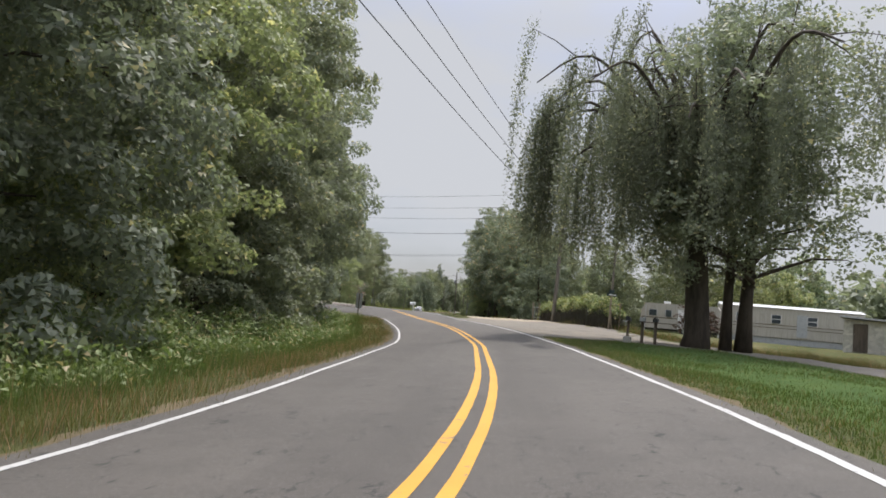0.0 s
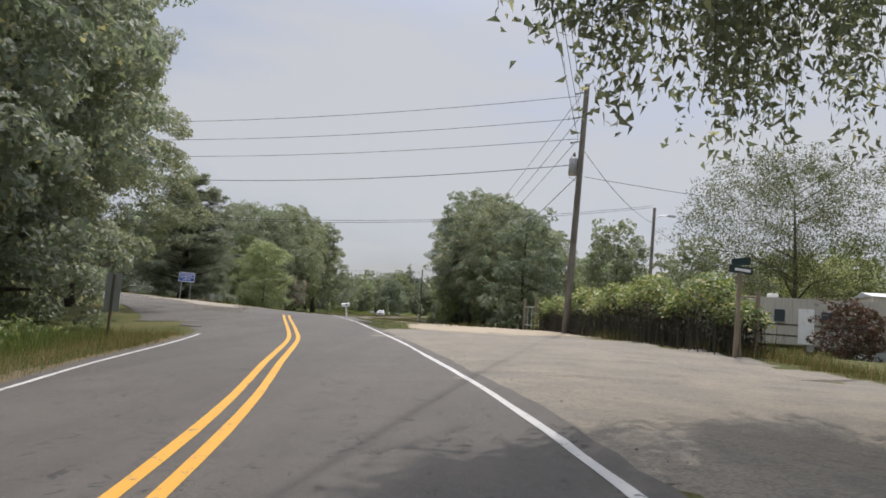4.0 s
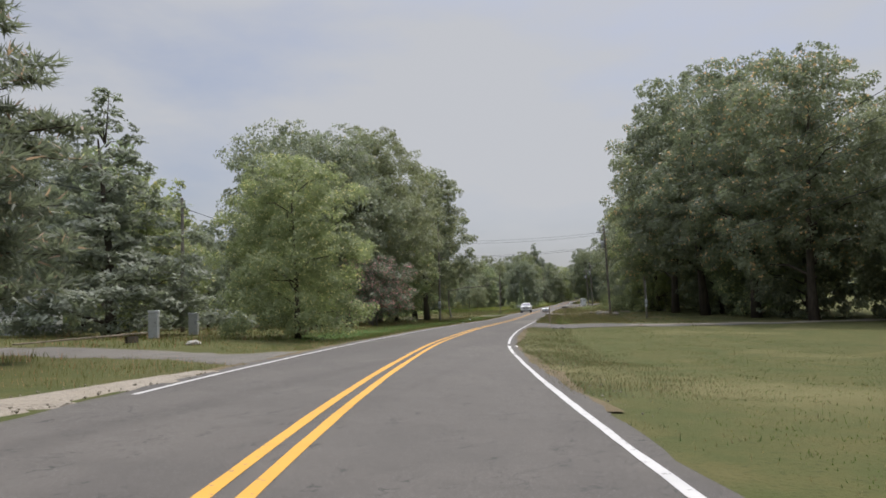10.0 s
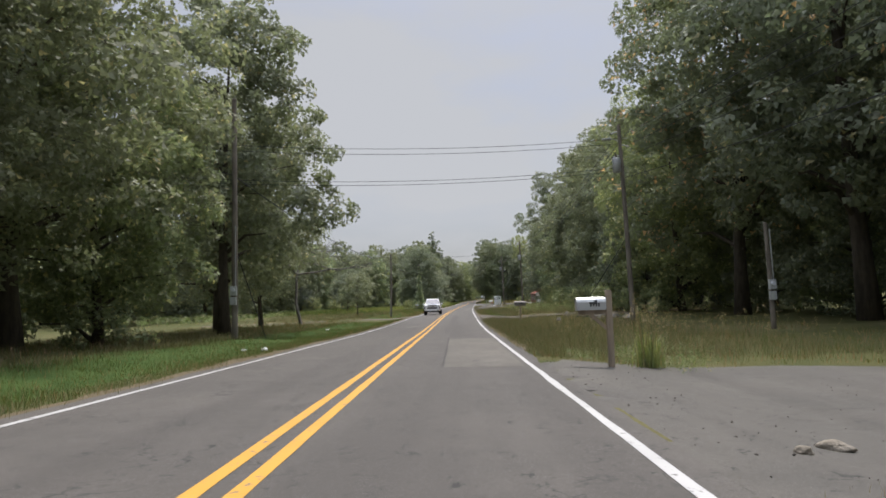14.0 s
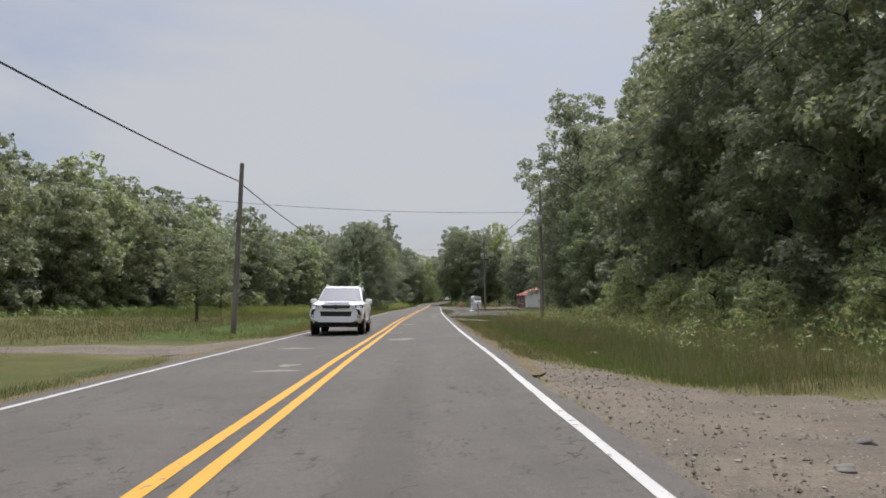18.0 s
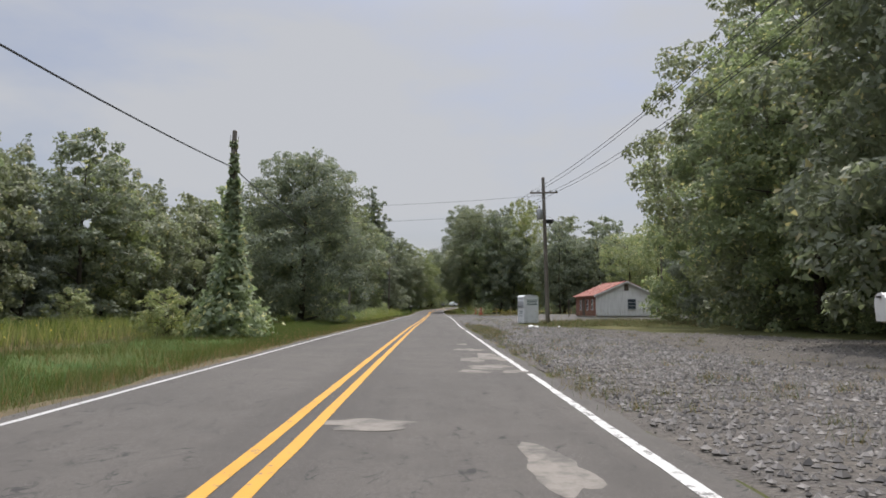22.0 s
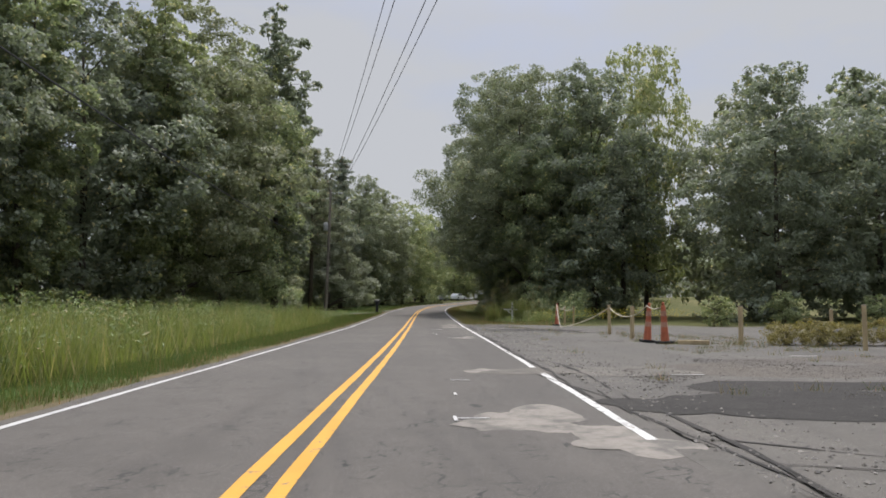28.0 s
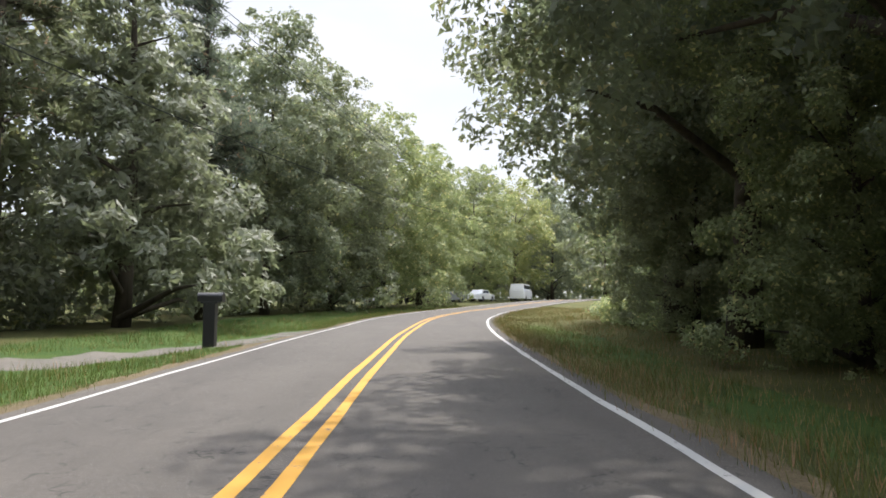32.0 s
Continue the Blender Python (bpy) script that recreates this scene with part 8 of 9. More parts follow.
def meadow(rng, zones):
    out = []
    for y0, y1, a, b, tufts, per, h0, h1, w in zones:
        near_by = abs(b) < 17
        xy, s = along_road(rng, y0, y1, a, b, int(tufts * (1.5 if near_by else 1.0)), 1.3)
        w = w * (0.6 if near_by else 0.9)
        keep = rng.uniform(size=len(xy)) < 0.45 + 0.8 * patchy(xy, 0.5, tufts % 7)
        xy = tufted(rng, xy[keep], 0.12 + 0.12 * h1, per)
        grow = 0.55 + 0.75 * patchy(xy, 0.8, 2.0)
        out.append(blade_mesh(rng, xy, rng.uniform(h0, h1, len(xy)) * grow, np.full(len(xy), w) * rng.uniform(0.6, 1.4, len(xy))))
    return out


rng = np.random.default_rng(101)
# y from, to, sideways from, to, tufts, blades in a tuft, least and most height, width
stuff("verge_grass", meadow(rng, [
    (-5, 52, -3.6, -6.5, 4200, 7, 0.10, 0.34, 0.014), (100, 207, -3.6, -8.5, 3000, 6, 0.06, 0.22, 0.013), (222, 350, -3.6, -8.5, 7000, 7, 0.10, 0.32, 0.014), (348, 470, -3.5, -9.0, 3000, 7, 0.08, 0.30, 0.014), 
    (-5, 42, 3.5, 5.0, 1100, 6, 0.05, 0.13, 0.012), (156, 196, 3.6, 10.0, 1800, 7, 0.10, 0.34, 0.012), (205, 281, 3.7, 14.0, 9500, 7, 0.06, 0.22, 0.013), (384, 470, 3.4, 9.0, 6600, 7, 0.08, 0.26, 0.014),
    (52, 100, 9.0, 24.0, 2600, 6, 0.08, 0.30, 0.014), (148, 200, 10.0, 18.0, 1600, 6, 0.08, 0.3, 0.016), (100, 340, -8.5, -22.0, 9000, 6, 0.10, 0.40, 0.022), (350, 420, -9.0, -16.0, 2500, 6, 0.2, 0.5, 0.02)]),
    BLADES, "uneven green and straw-coloured grass on the verges")
stuff("lush_grass", meadow(rng, [
    (-4, 33, 3.45, 17.0, 16000, 7, 0.05, 0.12, 0.014), (86, 150, 4.4, 17.0, 5600, 6, 0.018, 0.05, 0.012), (120, 207, -3.8, -9.0, 7000, 7, 0.05, 0.16, 0.013), (207, 231, 4.6, 8.4, 3000, 8, 0.06, 0.2, 0.013), (250, 337, -4.0, -10.0, 7000, 8, 0.10, 0.34, 0.014), (55, 79, 3.6, 8.5, 900, 7, 0.04, 0.11, 0.013), (206, 276, 4.6, 10.5, 5600, 7, 0.05, 0.18, 0.013), (285, 348, -4.2, -7.0, 4500, 8, 0.06, 0.18, 0.014), (285, 348, -7.0, -12.0, 3500, 8, 0.18, 0.50, 0.016), (255, 345, -12.0, -34.0, 5200, 7, 0.4, 0.9, 0.035), (355, 412, -4.0, -7.5, 3000, 8, 0.08, 0.26, 0.014), (350, 470, -3.7, -10, 8500, 8, 0.08, 0.24, 0.014), (346, 394, -6.2, -11.5, 2600, 10, 0.55, 1.35, 0.020), (-5, 50, -5.0, -8.5, 3600, 8, 0.25, 0.75, 0.016)]),
    BLADES_GREEN, "lush bright green grass beside the road")
stuff("dry_grass", meadow(rng, [
    (55, 80, 3.4, 8.5, 2400, 7, 0.03, 0.09, 0.010), (-5, 46, 3.35, 4.4, 900, 7, 0.04, 0.14, 0.010), (-5, 51, -3.35, -4.2, 1500, 7, 0.04, 0.16, 0.010), (100, 150, 3.3, 6.4, 3600, 7, 0.03, 0.10, 0.010), (100, 346, -3.35, -4.3, 4200, 7, 0.04, 0.16, 0.010),
    (158, 198, 3.5, 12.0, 9500, 8, 0.12, 0.50, 0.008), (205, 278, 3.5, 9.0, 5600, 8, 0.06, 0.22, 0.010), (205, 250, 5.6, 14.5, 6500, 8, 0.22, 0.72, 0.009), (300, 345, 8.0, 26.0, 4000, 7, 0.15, 0.45, 0.016), (383, 470, 3.3, 4.6, 2400, 7, 0.04, 0.16, 0.010), (348, 470, -3.35, -4.0, 1600, 7, 0.04, 0.14, 0.010), (86, 150, 3.4, 18, 1900, 6, 0.03, 0.07, 0.013),
    (256, 300, 3.3, 4.3, 500, 7, 0.05, 0.18, 0.010), (300, 390, 3.25, 3.8, 380, 7, 0.04, 0.12, 0.010), (150, 200, -8, -20, 2200, 7, 0.15, 0.4, 0.02), (222, 290, -9, -26, 3000, 7, 0.2, 0.5, 0.022)]),
    BLADES_DRY, "dry straw-coloured grass along the edges")


def stalks(rng, xy, h0, h1, width=0.010):
    """Tall stems that carry seed heads."""
    n = len(xy)
    h = rng.uniform(h0, h1, n)
    v, f = blade_mesh(rng, xy, h, np.full(n, width), 0.25)
    tips = v.reshape(-1, 3, 3)[:, 2]
    return (v, f), tips


def heads(rng, tips, per, length, size):
    p = np.repeat(tips, per, 0)
    p = p + np.column_stack([rng.normal(size=(len(p), 2)) * length * 0.16, -rng.uniform(0, length, len(p))])
    return leaves(rng, p, rng.normal(size=p.shape) + np.array([0, 0, 0.5]), size, 0.4, 0.3)


stuff("tall_grass", meadow(rng, [(346, 392, -5.6, -11.5, 1500, 12, 0.6, 1.45, 0.034), (322, 338, -5.0, -9.0, 520, 12, 0.5, 1.3, 0.030), (262, 318, -11.0, -20.0, 1500, 10, 0.4, 0.95, 0.034)]), REED, "tall rank grass beside the mown strip")
xy = np.concatenate([along_road(rng, -4, 46, -6.5, -9.5, 160)[0], along_road(rng, 346, 392, -5.6, -12.5, 900)[0], along_road(rng, 322, 338, -5.4, -10, 260)[0], along_road(rng, 158, 194, 4.5, 11, 900)[0], along_road(rng, 206, 248, 5, 13, 600)[0], along_road(rng, 305, 328, 9, 24, 300)[0]])
st, tips = stalks(rng, xy, 0.6, 1.25)
stuff("weed_stalks", [st], BLADES_DRY, "thin dry stems standing over the grass", "weeds")
stuff("seed_heads", [heads(rng, tips, 7, 0.16, 0.035)], SEEDS, "pale brown seed heads on tall stems", "weeds")
def sprouts(rng, spots, per, h0, h1, spread):
    xy = tufted(rng, spots, spread, per)
    return blade_mesh(rng, xy, rng.uniform(h0, h1, len(xy)), np.full(len(xy), 0.008), 0.7)


spots = np.concatenate([strew(rng, 260, 300, 3.4, 12, 150), strew(rng, 284, 302, 3.4, 4.8, 170), strew(rng, 262, 284, 3.3, 4.0, 60), strew(rng, 300, 330, 3.4, 9, 60), strew(rng, 362, 374, 8.0, 12.0, 110), strew(rng, 352, 390, 3.5, 12, 50), strew(rng, 376, 392, 5, 10, 90)])
stuff("lot_sprouts", [sprouts(rng, spots, 34, 0.04, 0.26, 0.12)], BLADES_DRY, "tufts of dry weeds sprouting through gravel and cracks", "weeds")
stuff("lot_weeds", [sprouts(rng, spots[::2], 26, 0.04, 0.2, 0.10)], BLADES, "green weeds sprouting through gravel and cracks", "weeds")
# leafy weeds: left of the first bend and of the last woods
def weed_bank(rng, y0, y1, a, b, clumps, h0, h1, per, size, slim=0.45):
    xy, s = along_road(rng, y0, y1, a, b, clumps, 0.8)
    grow = np.clip((np.abs(s) - min(abs(a), abs(b))) / max(0.5, abs(b - a)), 0, 1)
    h = (h0 + (h1 - h0) * grow) * rng.uniform(0.6, 1.25, len(xy))
    foot = np.column_stack([xy, land(xy)])
    p = np.repeat(foot, per, 0)
    hh = np.repeat(h, per)
    u = rng.uniform(0.05, 1.0, len(p)) ** 0.75
    p = p + np.column_stack([rng.normal(size=(len(p), 2)) * (0.14 + 0.16 * hh * (1.1 - u))[:, None], u * hh])
    out = rng.normal(size=p.shape) * 0.6 + np.array([0.2, 0, 0.8])
    return leaves(rng, p, out, size, slim, 0.15)


stuff("tall_weeds", [weed_bank(rng, -6, 47, -5.2, -9.5, 620, 0.35, 1.35, 46, 0.13), weed_bank(rng, 347, 395, -5.6, -13.0, 900, 0.75, 1.6, 44, 0.16, 0.22), weed_bank(rng, 395, 416, -6.5, -11.0, 140, 0.3, 0.9, 40, 0.14, 0.3),
                     weed_bank(rng, 206, 262, 7.5, 15.0, 420, 0.3, 1.0, 36, 0.12, 0.35), weed_bank(rng, 322, 338, -5.0, -10.0, 420, 0.8, 1.6, 44, 0.15, 0.24), weed_bank(rng, 225, 345, -26, -42.0, 700, 0.5, 1.2, 30, 0.26, 0.3),
                     weed_bank(rng, 154.4, 159, 3.9, 6.5, 40, 0.15, 0.5, 70, 0.06, 0.22), weed_bank(rng, 387.5, 396, 5.6, 12.0, 110, 0.3, 0.8, 60, 0.11, 0.16)], WEEDS, "tall leafy weeds crowding the edge of the grass", "weeds")
# ground cover under the woods
stuff("undergrowth", [weed_bank(rng, -8, 60, -9.5, -15, 420, 0.6, 2.4, 60, 0.22), weed_bank(rng, 196, 262, 15, 20, 300, 0.6, 2.2, 60, 0.24), weed_bank(rng, 350, 470, -14, -20, 520, 0.5, 2.2, 60, 0.24), weed_bank(rng, 392, 462, 8.5, 13, 420, 0.4, 2.4, 70, 0.22), weed_bank(rng, 284, 318, 21, 25, 160, 0.6, 2.4, 60, 0.24)],
      LEAF_MAPLE, "low undergrowth at the foot of the woods", "undergrowth")
# yellow flowers
fl = []
for y0, y1, a, b, n, h0, h1 in ((232, 244, 6, 11, 420, 0.15, 0.4), (388, 398, 8.5, 18, 2600, 0.3, 0.85), (370, 378, 15, 24, 160, 0.2, 0.5), (228, 282, -9, -24, 420, 0.4, 0.9), (268, 290, -20, -26, 300, 0.9, 1.6)):
    xy, s = along_road(rng, y0, y1, a, b, n)
    fl.append(leaves(rng, np.column_stack([xy, land(xy) + rng.uniform(h0, h1, len(xy))]), np.tile((0, 0, 1.0), (len(xy), 1)), 0.058, 0.8, 0.0))
stuff("yellow_flowers", fl, FLOWERS, "small yellow wild flowers among the grass", "flowers")


# ---- vines ----
def vine_bank(name, line, h0, h1, thick, n, size, label, seed, mat=KUDZU, low=0.0, high=1.0):
    r = np.random.default_rng(seed)
    pts = spline(line, 0.3)
    i = r.choice(len(pts), n)
    tall = h0 + (h1 - h0) * patchy(pts[i] * 1.0, 1.3, seed)
    u = low + (high - low) * r.uniform(size=n) ** 0.8
    out = r.normal(size=n)
    wide = thick * (0.45 + 0.55 * np.sqrt(np.clip(1 - u**2.5, 0, 1)))
    a = r.uniform(0, 6.28, n)
    xy = pts[i] + np.stack([np.cos(a), np.sin(a)], 1) * (wide * r.uniform(0.6, 1.1, n))[:, None]
    p = np.column_stack([xy, land(xy) + u * tall + out * 0.05])
    o = np.column_stack([np.cos(a), np.sin(a), 0.5 + u])
    v, f = leaves(r, p, o, size, 0.75, 0.3)
    return tagged(new(name, mesh_of(name, v, f, mat)), label, "vine", kind="stuff")


vine_bank("fence_vines", [(11.0, 47.9), (10.4, 51), (9.6, 56), (7.8, 66.5)], 1.25, 2.45, 0.72, 11500, 0.13, "leafy vines spilling over the top of the fence", 3, low=0.60)
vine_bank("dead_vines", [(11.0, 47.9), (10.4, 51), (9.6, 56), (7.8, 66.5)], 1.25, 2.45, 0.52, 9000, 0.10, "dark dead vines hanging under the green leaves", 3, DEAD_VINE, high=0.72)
vr = np.random.default_rng(77)
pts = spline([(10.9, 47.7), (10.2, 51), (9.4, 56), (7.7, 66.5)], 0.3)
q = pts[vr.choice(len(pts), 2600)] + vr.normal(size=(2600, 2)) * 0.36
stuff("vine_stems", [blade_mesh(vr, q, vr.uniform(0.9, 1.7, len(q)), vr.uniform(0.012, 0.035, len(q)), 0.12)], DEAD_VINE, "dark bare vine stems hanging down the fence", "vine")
pts = spline([(8.6, 57), (9.9, 52.4), (10.6, 48.5), (11.4, 46.4), (12.6, 44.0), (15.4, 39.2), (18.8, 31.5), (20.2, 22)], 0.2)
q = pts[vr.choice(len(pts), 3200)]
q = q + vr.uniform(-0.15, 1.1, 3200)[:, None] * np.array([0.82, 0.57]) + vr.normal(size=(3200, 2)) * 0.12
q = tufted(vr, q, 0.14, 7)
stuff("fence_grass", [blade_mesh(vr, q, vr.uniform(0.12, 0.48, len(q)) * (0.5 + patchy(q, 0.9, 1.0)), vr.uniform(0.008, 0.018, len(q)))], BLADES, "uncut grass along the foot of the fence")
vine_bank("fence_vines_far", [(7.8, 66.5), (9.5, 69), (13.0, 72.5)], 1.0, 2.0, 0.8, 4200, 0.19, "leafy vines grown over the old fence", 5)

rv = np.random.default_rng(33)
ivy = thing("ivy", pose(-24.3, 285.6, ground_at(-24.3, 285.6)), "dark ivy climbing a wooden utility pole", "ivy")
n, clumps = 9500, 95
cu = np.concatenate([rv.uniform(size=60) ** 1.8, rv.uniform(0.25, 0.82, 35)])
ca = rv.uniform(0, 6.28, clumps)
cr = (1.1 * np.exp(-cu * 5.0) + 0.30 * (1.0 - cu)) * rv.uniform(0.2, 1.5, clumps)
k = rv.choice(clumps, n)
wide = (0.05 + 0.30 * (1.0 - cu[k]) ** 1.5)[:, None]
p = np.stack([np.cos(ca[k]) * cr[k], np.sin(ca[k]) * cr[k], 0.1 + cu[k] * 8.8], 1) + rv.normal(size=(n, 3)) * wide * np.array([1, 1, 1.2])
p[:, 2] = np.clip(p[:, 2], 0.05, 9.3)
a = np.arctan2(p[:, 1], p[:, 0])
v, f = leaves(rv, p, np.stack([np.cos(a), np.sin(a), np.full(n, 0.4)], 1), 0.26, 0.7, 0.4)
part("foliage", mesh_of("ivy_foliage", v, f, LEAF_MAPLE), None, ivy)
vs = Shape()
for k in range(4):
    vs.tube([(0.2 * math.cos(k * 1.6 + z_ * 0.5), 0.2 * math.sin(k * 1.6 + z_ * 0.5), z_) for z_ in (-0.1, 1.5, 3.5, 6, 9)], [0.05, 0.045, 0.035, 0.025, 0.01], 5)
part("stem", vs, BARK, ivy, "twisting woody stem", True)

# shrubs and saplings
KINDS["shrub"] = tree_kind("shrub", 91, 2.4, 1.35, 0.03, 16, 5200, 0.13, LEAF_LIGHT, BARK, "edge", 0.04, 0.5, 4)
KINDS["dark_shrub"] = tree_kind("dark_shrub", 92, 2.6, 1.4, 0.03, 18, 5600, 0.14, LEAF_MAPLE, BARK, "edge", 0.04, 0.55, 4)
KINDS["red_shrub"] = tree_kind("red_shrub", 93, 2.2, 1.3, 0.04, 16, 4600, 0.11, LEAF_RED, BARK, "round", 0.04, 0.5, 4)
KINDS["yellow_shrub"] = tree_kind("yellow_shrub", 95, 2.2, 2.3, 0.01, 30, 7000, 0.14, LEAF_YELLOW, BARK, "edge", 0.05, 0.5, 6)
KINDS["sapling"] = tree_kind("sapling", 94, 3.6, 1.1, 0.05, 18, 3600, 0.15, LEAF_LIGHT, BARK, "column", 0.035, 0.45, 2)
WORDS.update({"yellow_shrub": ("shrub", "low yellow-green weedy bush on the lot", "shrub"), "shrub": ("shrub", "pale green bushy shrub in the rough grass", "shrub"), "dark_shrub": ("shrub", "dense dark green shrub in the rough grass", "shrub"),
              "red_shrub": ("shrub", "reddish leaved bush beside the fence", "shrub"), "sapling": ("sapling", "slender light green sapling in the grass", "sapling")})
for x, y, h, kd in ((-4.4, 199.5, 2.2, "dark_shrub"), (-3.0, 206, 2.6, "shrub"), (-2.2, 211, 3.2, "sapling"), (-3.8, 214, 2.4, "shrub"), (-1.8, 218, 3.4, "sapling"), (-3.2, 222, 2.4, "dark_shrub"), (-2.0, 227, 3.0, "sapling"), (-3.0, 232, 2.4, "shrub"), (-1.4, 236, 2.8, "dark_shrub"),
                    (-4.6, 236, 3.0, "sapling"), (-4.2, 230, 2.2, "shrub"), (-3.8, 225.5, 2.4, "shrub"), (-4.8, 219, 1.8, "dark_shrub"), (-4.2, 213, 2.0, "shrub"), (-3.0, 242, 3.6, "sapling"), (-2.2, 246, 2.6, "shrub"), (-1.5, 202.5, 2.8, "dark_shrub"), (-20.9, 350.4, 1.8, "sapling"), (-22.4, 352.5, 1.2, "shrub"), (-24.0, 329, 1.8, "dark_shrub"), (-25.4, 325, 2.2, "shrub"), (-26, 319, 2.4, "dark_shrub"),
                    (18.6, 57.2, 2.4, "red_shrub"), (20.4, 59.4, 2.2, "red_shrub"), (-46, 286, 3.2, "shrub"), (-48, 294, 3.4, "sapling"), (-44, 300, 2.6, "shrub"), (-42, 308, 2.8, "shrub"), (-26.4, 283.5, 2.0, "shrub"),
                    (-10.0, 44.5, 1.6, "dark_shrub"), (-8.0, 31, 1.4, "shrub"), (-8.6, 20.5, 1.6, "shrub"), (-5.4, 393.5, 1.6, "dark_shrub"), (3, 384, 1.7, "shrub"), (8, 386, 2.0, "dark_shrub"), (13, 385, 1.8, "shrub"), (19, 384, 2.0, "dark_shrub"), (-3.2, 364.7, 0.62, "yellow_shrub"), (-2.3, 364.4, 0.7, "yellow_shrub"), (-1.3, 364.6, 0.6, "yellow_shrub"), (-0.3, 364.2, 0.72, "yellow_shrub"), (0.8, 364.4, 0.66, "yellow_shrub"), (1.9, 364.9, 0.6, "yellow_shrub")):
    plant(kd, x, y, h)


# one tall clump of reed grass round the old mailbox post
def arching(rng, n, h, spread, width):
    V, F = [], []
    for k in range(n):
        a, q = rng.uniform(0, 6.28), rng.uniform(0.55, 1.0)
        d, w_ = np.array([math.cos(a), math.sin(a), 0]), np.array([-math.sin(a), math.cos(a), 0]) * width * q
        base = np.array([*(rng.normal(size=2) * spread * 0.32), -0.03])
        lean, top = rng.uniform(0.15, 1.25) * spread, h * q
        row = []
        for t in (0, 0.3, 0.6, 0.85, 1.0):
            c = base + d * lean * t**2 + np.array([0, 0, top * (t - 0.32 * t**3 * lean / spread)])
            row += [c - w_ * (1 - t) * 0.5, c + w_ * (1 - t) * 0.5 + 1e-4]
        m = len(V) * 10
        V.append(np.array(row))
        F += [(m + 2 * j, m + 2 * j + 1, m + 2 * j + 3, m + 2 * j + 2) for j in range(4)]
    return np.concatenate(V), np.array(F)


for x, y, h, n, sp in ((-6.6, 394.6, 2.5, 520, 1.2), (-8.6, 394.8, 1.9, 300, 0.9), (-7.5, 395.4, 2.2, 360, 1.0), (-5.4, 394.0, 1.9, 300, 1.1), (-6.0, 391.4, 1.2, 240, 0.9), (-11.7, 156.5, 1.15, 130, 0.45), (-21.9, 326.6, 1.0, 120, 0.5)):
    clump = thing("grass_clump", pose(x, y, ground_at(x, y)), "tall arching clump of bright green reed grass" if h > 1.2 else "small clump of arching green grass", "grass clump")
    v, f = arching(rng, n, h, sp, 0.034)
    part("leaf_blade", mesh_of("clump_blades", v, f, REED), None, clump)
    tp = np.column_stack([rng.normal(size=(14, 2)) * sp * 0.5, h * rng.uniform(0.8, 1.35, 14)])
    sh = Shape()
    for q in tp:
        sh.tube([(q[0] * 0.3, q[1] * 0.3, 0), (q[0] * 0.6, q[1] * 0.6, q[2] * 0.6), tuple(q)], [0.006, 0.005, 0.003], 4)
    part("stalk", sh, BLADES_DRY, clump)
    hv, hf = heads(rng, tp, 24, 0.40, 0.04)
    tagged(part("seed_head", mesh_of("clump_seed_heads", hv, hf, SEEDS), None, clump), kind="stuff")


# ---- loose stones ----
def stone_field(name, spots, size0, size1, mat, label, seed):
    r = np.random.default_rng(seed)
    n = len(spots)
    corner = np.array([(1, 0, 0), (0, 1, 0), (-1, 0, 0), (0, -1, 0), (0, 0, 1), (0, 0, -1)], float)
    face = np.array([(0, 1, 4), (1, 2, 4), (2, 3, 4), (3, 0, 4), (1, 0, 5), (2, 1, 5), (3, 2, 5), (0, 3, 5)])
    s = size0 + (size1 - size0) * r.uniform(size=n) ** 2.5
    sc = s[:, None, None] * r.uniform(0.6, 1.3, (n, 6, 1)) * np.array([1, 1, 0.75])
    a = r.uniform(0, 6.28, n)
    rot = np.zeros((n, 3, 3))
    rot[:, 0, 0], rot[:, 0, 1], rot[:, 1, 0], rot[:, 1, 1], rot[:, 2, 2] = np.cos(a), -np.sin(a), np.sin(a), np.cos(a), 1
    v = np.einsum("nij,nkj->nki", rot, corner[None] * sc) + np.column_stack([spots, land(spots) + s * 0.15])[:, None]
    f = face[None] + (np.arange(n) * 6)[:, None, None]
    return tagged(new(name, mesh_of(name, v.reshape(-1, 3), f.reshape(-1, 3), mat)), label, "stones", kind="stuff")


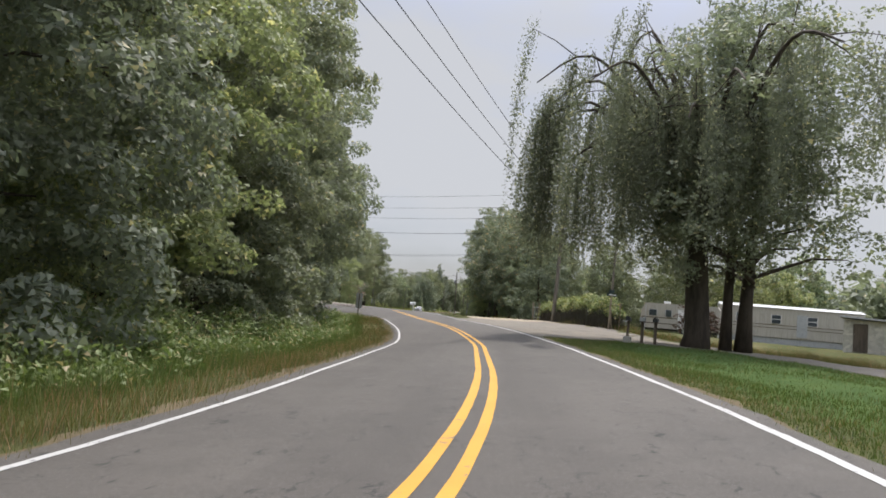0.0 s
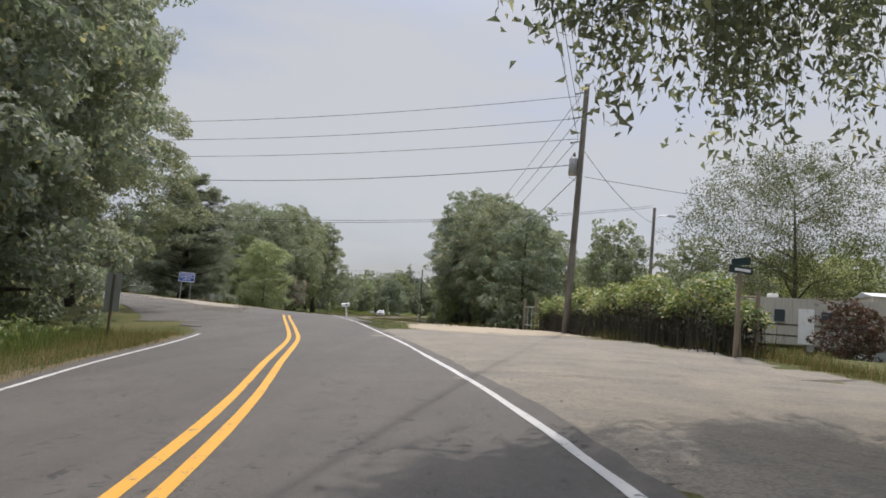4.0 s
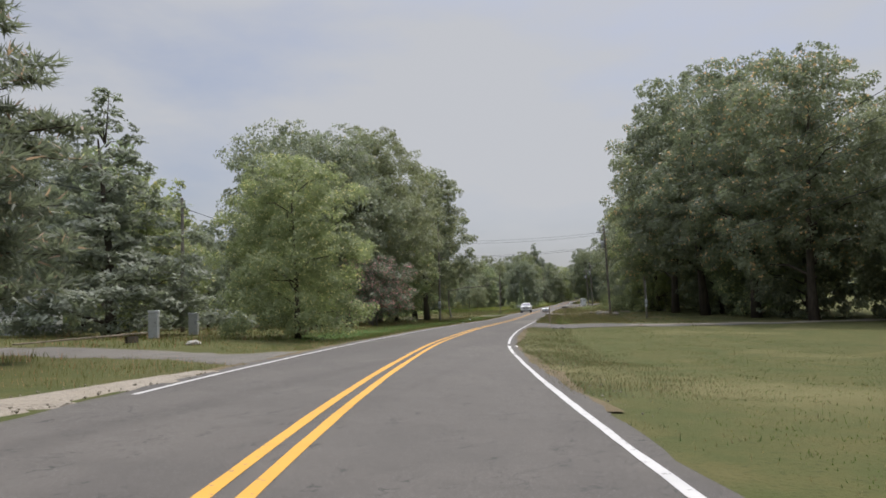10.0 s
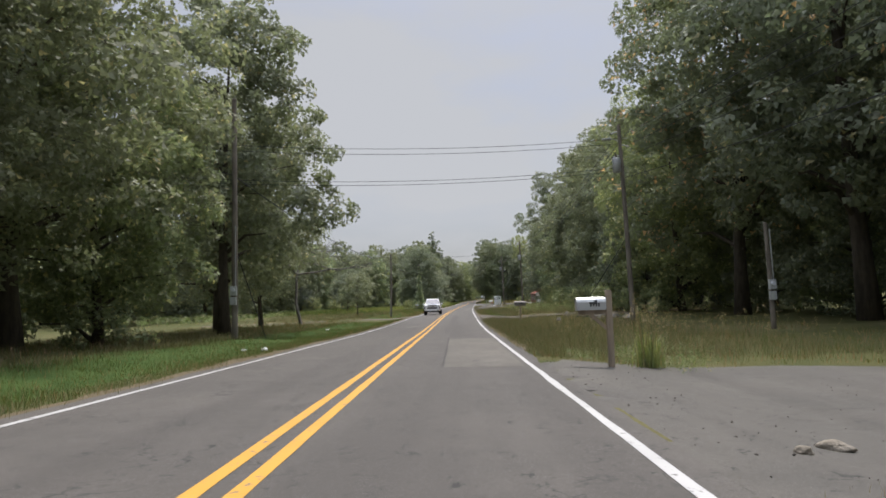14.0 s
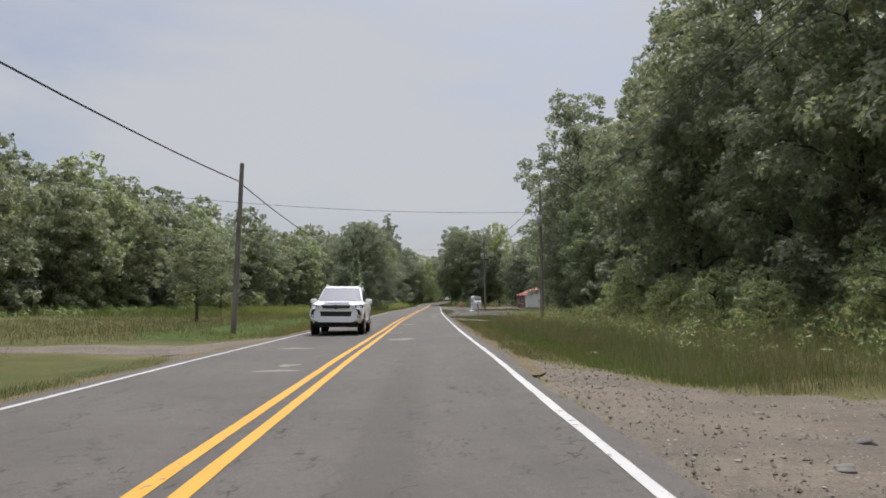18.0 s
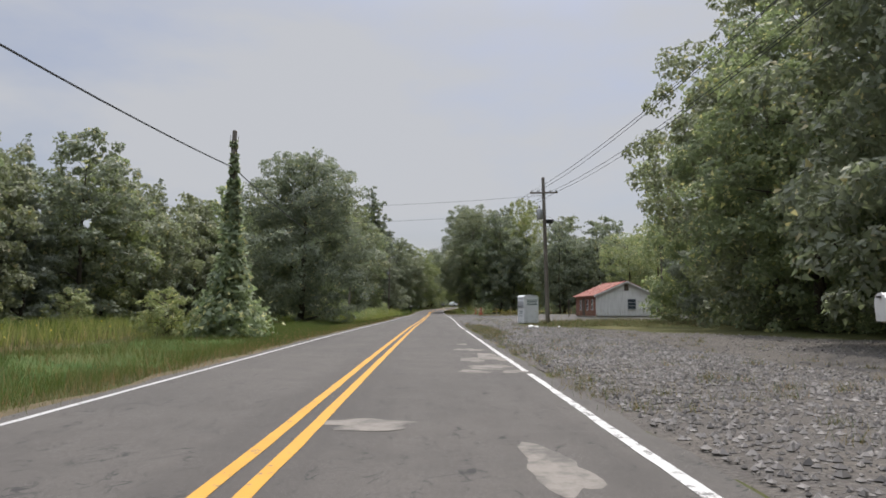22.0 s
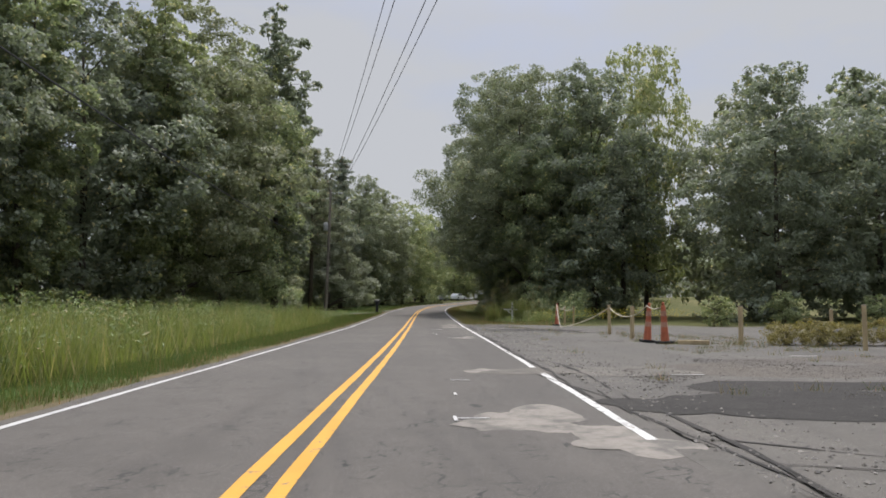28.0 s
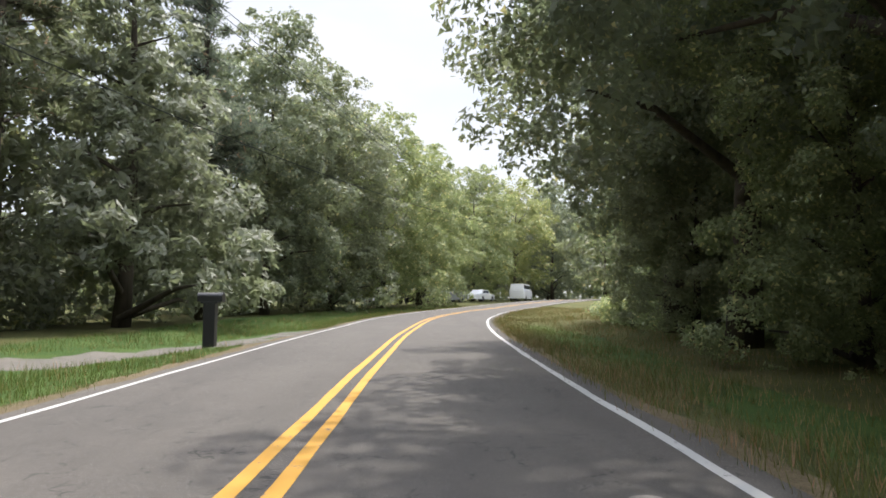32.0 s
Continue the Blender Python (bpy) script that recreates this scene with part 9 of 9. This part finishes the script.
stone_field("lot_stones", np.concatenate([strew(rng, 257, 302, 3.5, 9.0, 36000), strew(rng, 262, 310, 9, 20, 9000), strew(rng, 302, 330, 3.6, 8, 2600)]), 0.012, 0.058, STONES, "loose grey stones strewn over the gravel lot", 61)
stone_field("drive_stones", np.concatenate([strew(rng, 350, 390, 3.6, 9, 700), strew(rng, 98, 120, 3.3, 4.2, 260, False), strew(rng, 195, 262, 3.3, 4.0, 420, False), strew(rng, 2, 50, 3.3, 4.0, 200, False)]), 0.008, 0.022, STONES, "small loose stones on drives and road edge", 62)
stone_field("corner_stones", np.concatenate([strew(rng, 68, 84, -2.4, -5.5, 5200), strew(rng, 72, 106, -3.0, -9, 3600), strew(rng, 204, 222, -4, -12, 900), strew(rng, 60, 84, 4, 12, 900)]), 0.010, 0.035, PALE_GRAVEL, "pale loose gravel at the junction and drives", 63)
stone_field("drive_gravel_stones", strew(rng, 192, 210, 3.5, 13, 11000), 0.005, 0.020, PALE_STONES, "small pale stones on the gravel driveway", 64)
stone_field("drive_grey_stones", strew(rng, 192, 210, 3.3, 13, 9000), 0.005, 0.030, STONES, "grey stones on the gravel driveway", 68)
spots = np.concatenate([strew(rng, 352.5, 361, 4.3, 17, 26000), strew(rng, 345, 353, 3.4, 12, 900), strew(rng, 330, 346, 5.0, 15, 9000), strew(rng, 361, 372, 4, 8, 900)])
spots = spots[rng.uniform(size=len(spots)) < 0.10 + 0.95 * (patchy(spots, 0.9, 4.0) > 0.55)]
stone_field("lot_rubble", spots, 0.006, 0.024, STONES_DARK, "dark crumbled asphalt rubble on the parking lot", 65)
stone_field("edge_gravel", np.concatenate([strew(rng, 374, 390, 3.3, 10, 16000), strew(rng, 345, 374, 3.3, 4.6, 2500)]), 0.006, 0.034, STONES, "loose gravel washed along the broken lot edge", 66)
stone_field("driveway_grit", np.concatenate([strew(rng, 143, 158, 3.3, 14, 1100), strew(rng, 239, 251, 3.3, 9, 5000), strew(rng, 76, 90, 3.4, 9, 1600)]), 0.005, 0.022, GRAVEL, "loose grit on the old driveways", 67)
spots = np.random.default_rng(64).uniform((-23.0, 73.0), (-11.0, 93.0), (16000, 2))
ring, lo, hi = next(q for q in PAVED if abs(q[0][:, 0].min() + 27.6) < 0.8 and abs(q[0][:, 1].max() - 104) < 1.5)
keep_paved = PAVED[:]
PAVED[:] = [(ring, lo, hi)]
stone_field("corner_stones", spots[on_paving(spots)][:6500], 0.010, 0.034, PALE_STONES, "loose pale stones on the gravel corner", 65)
PAVED[:] = keep_paved
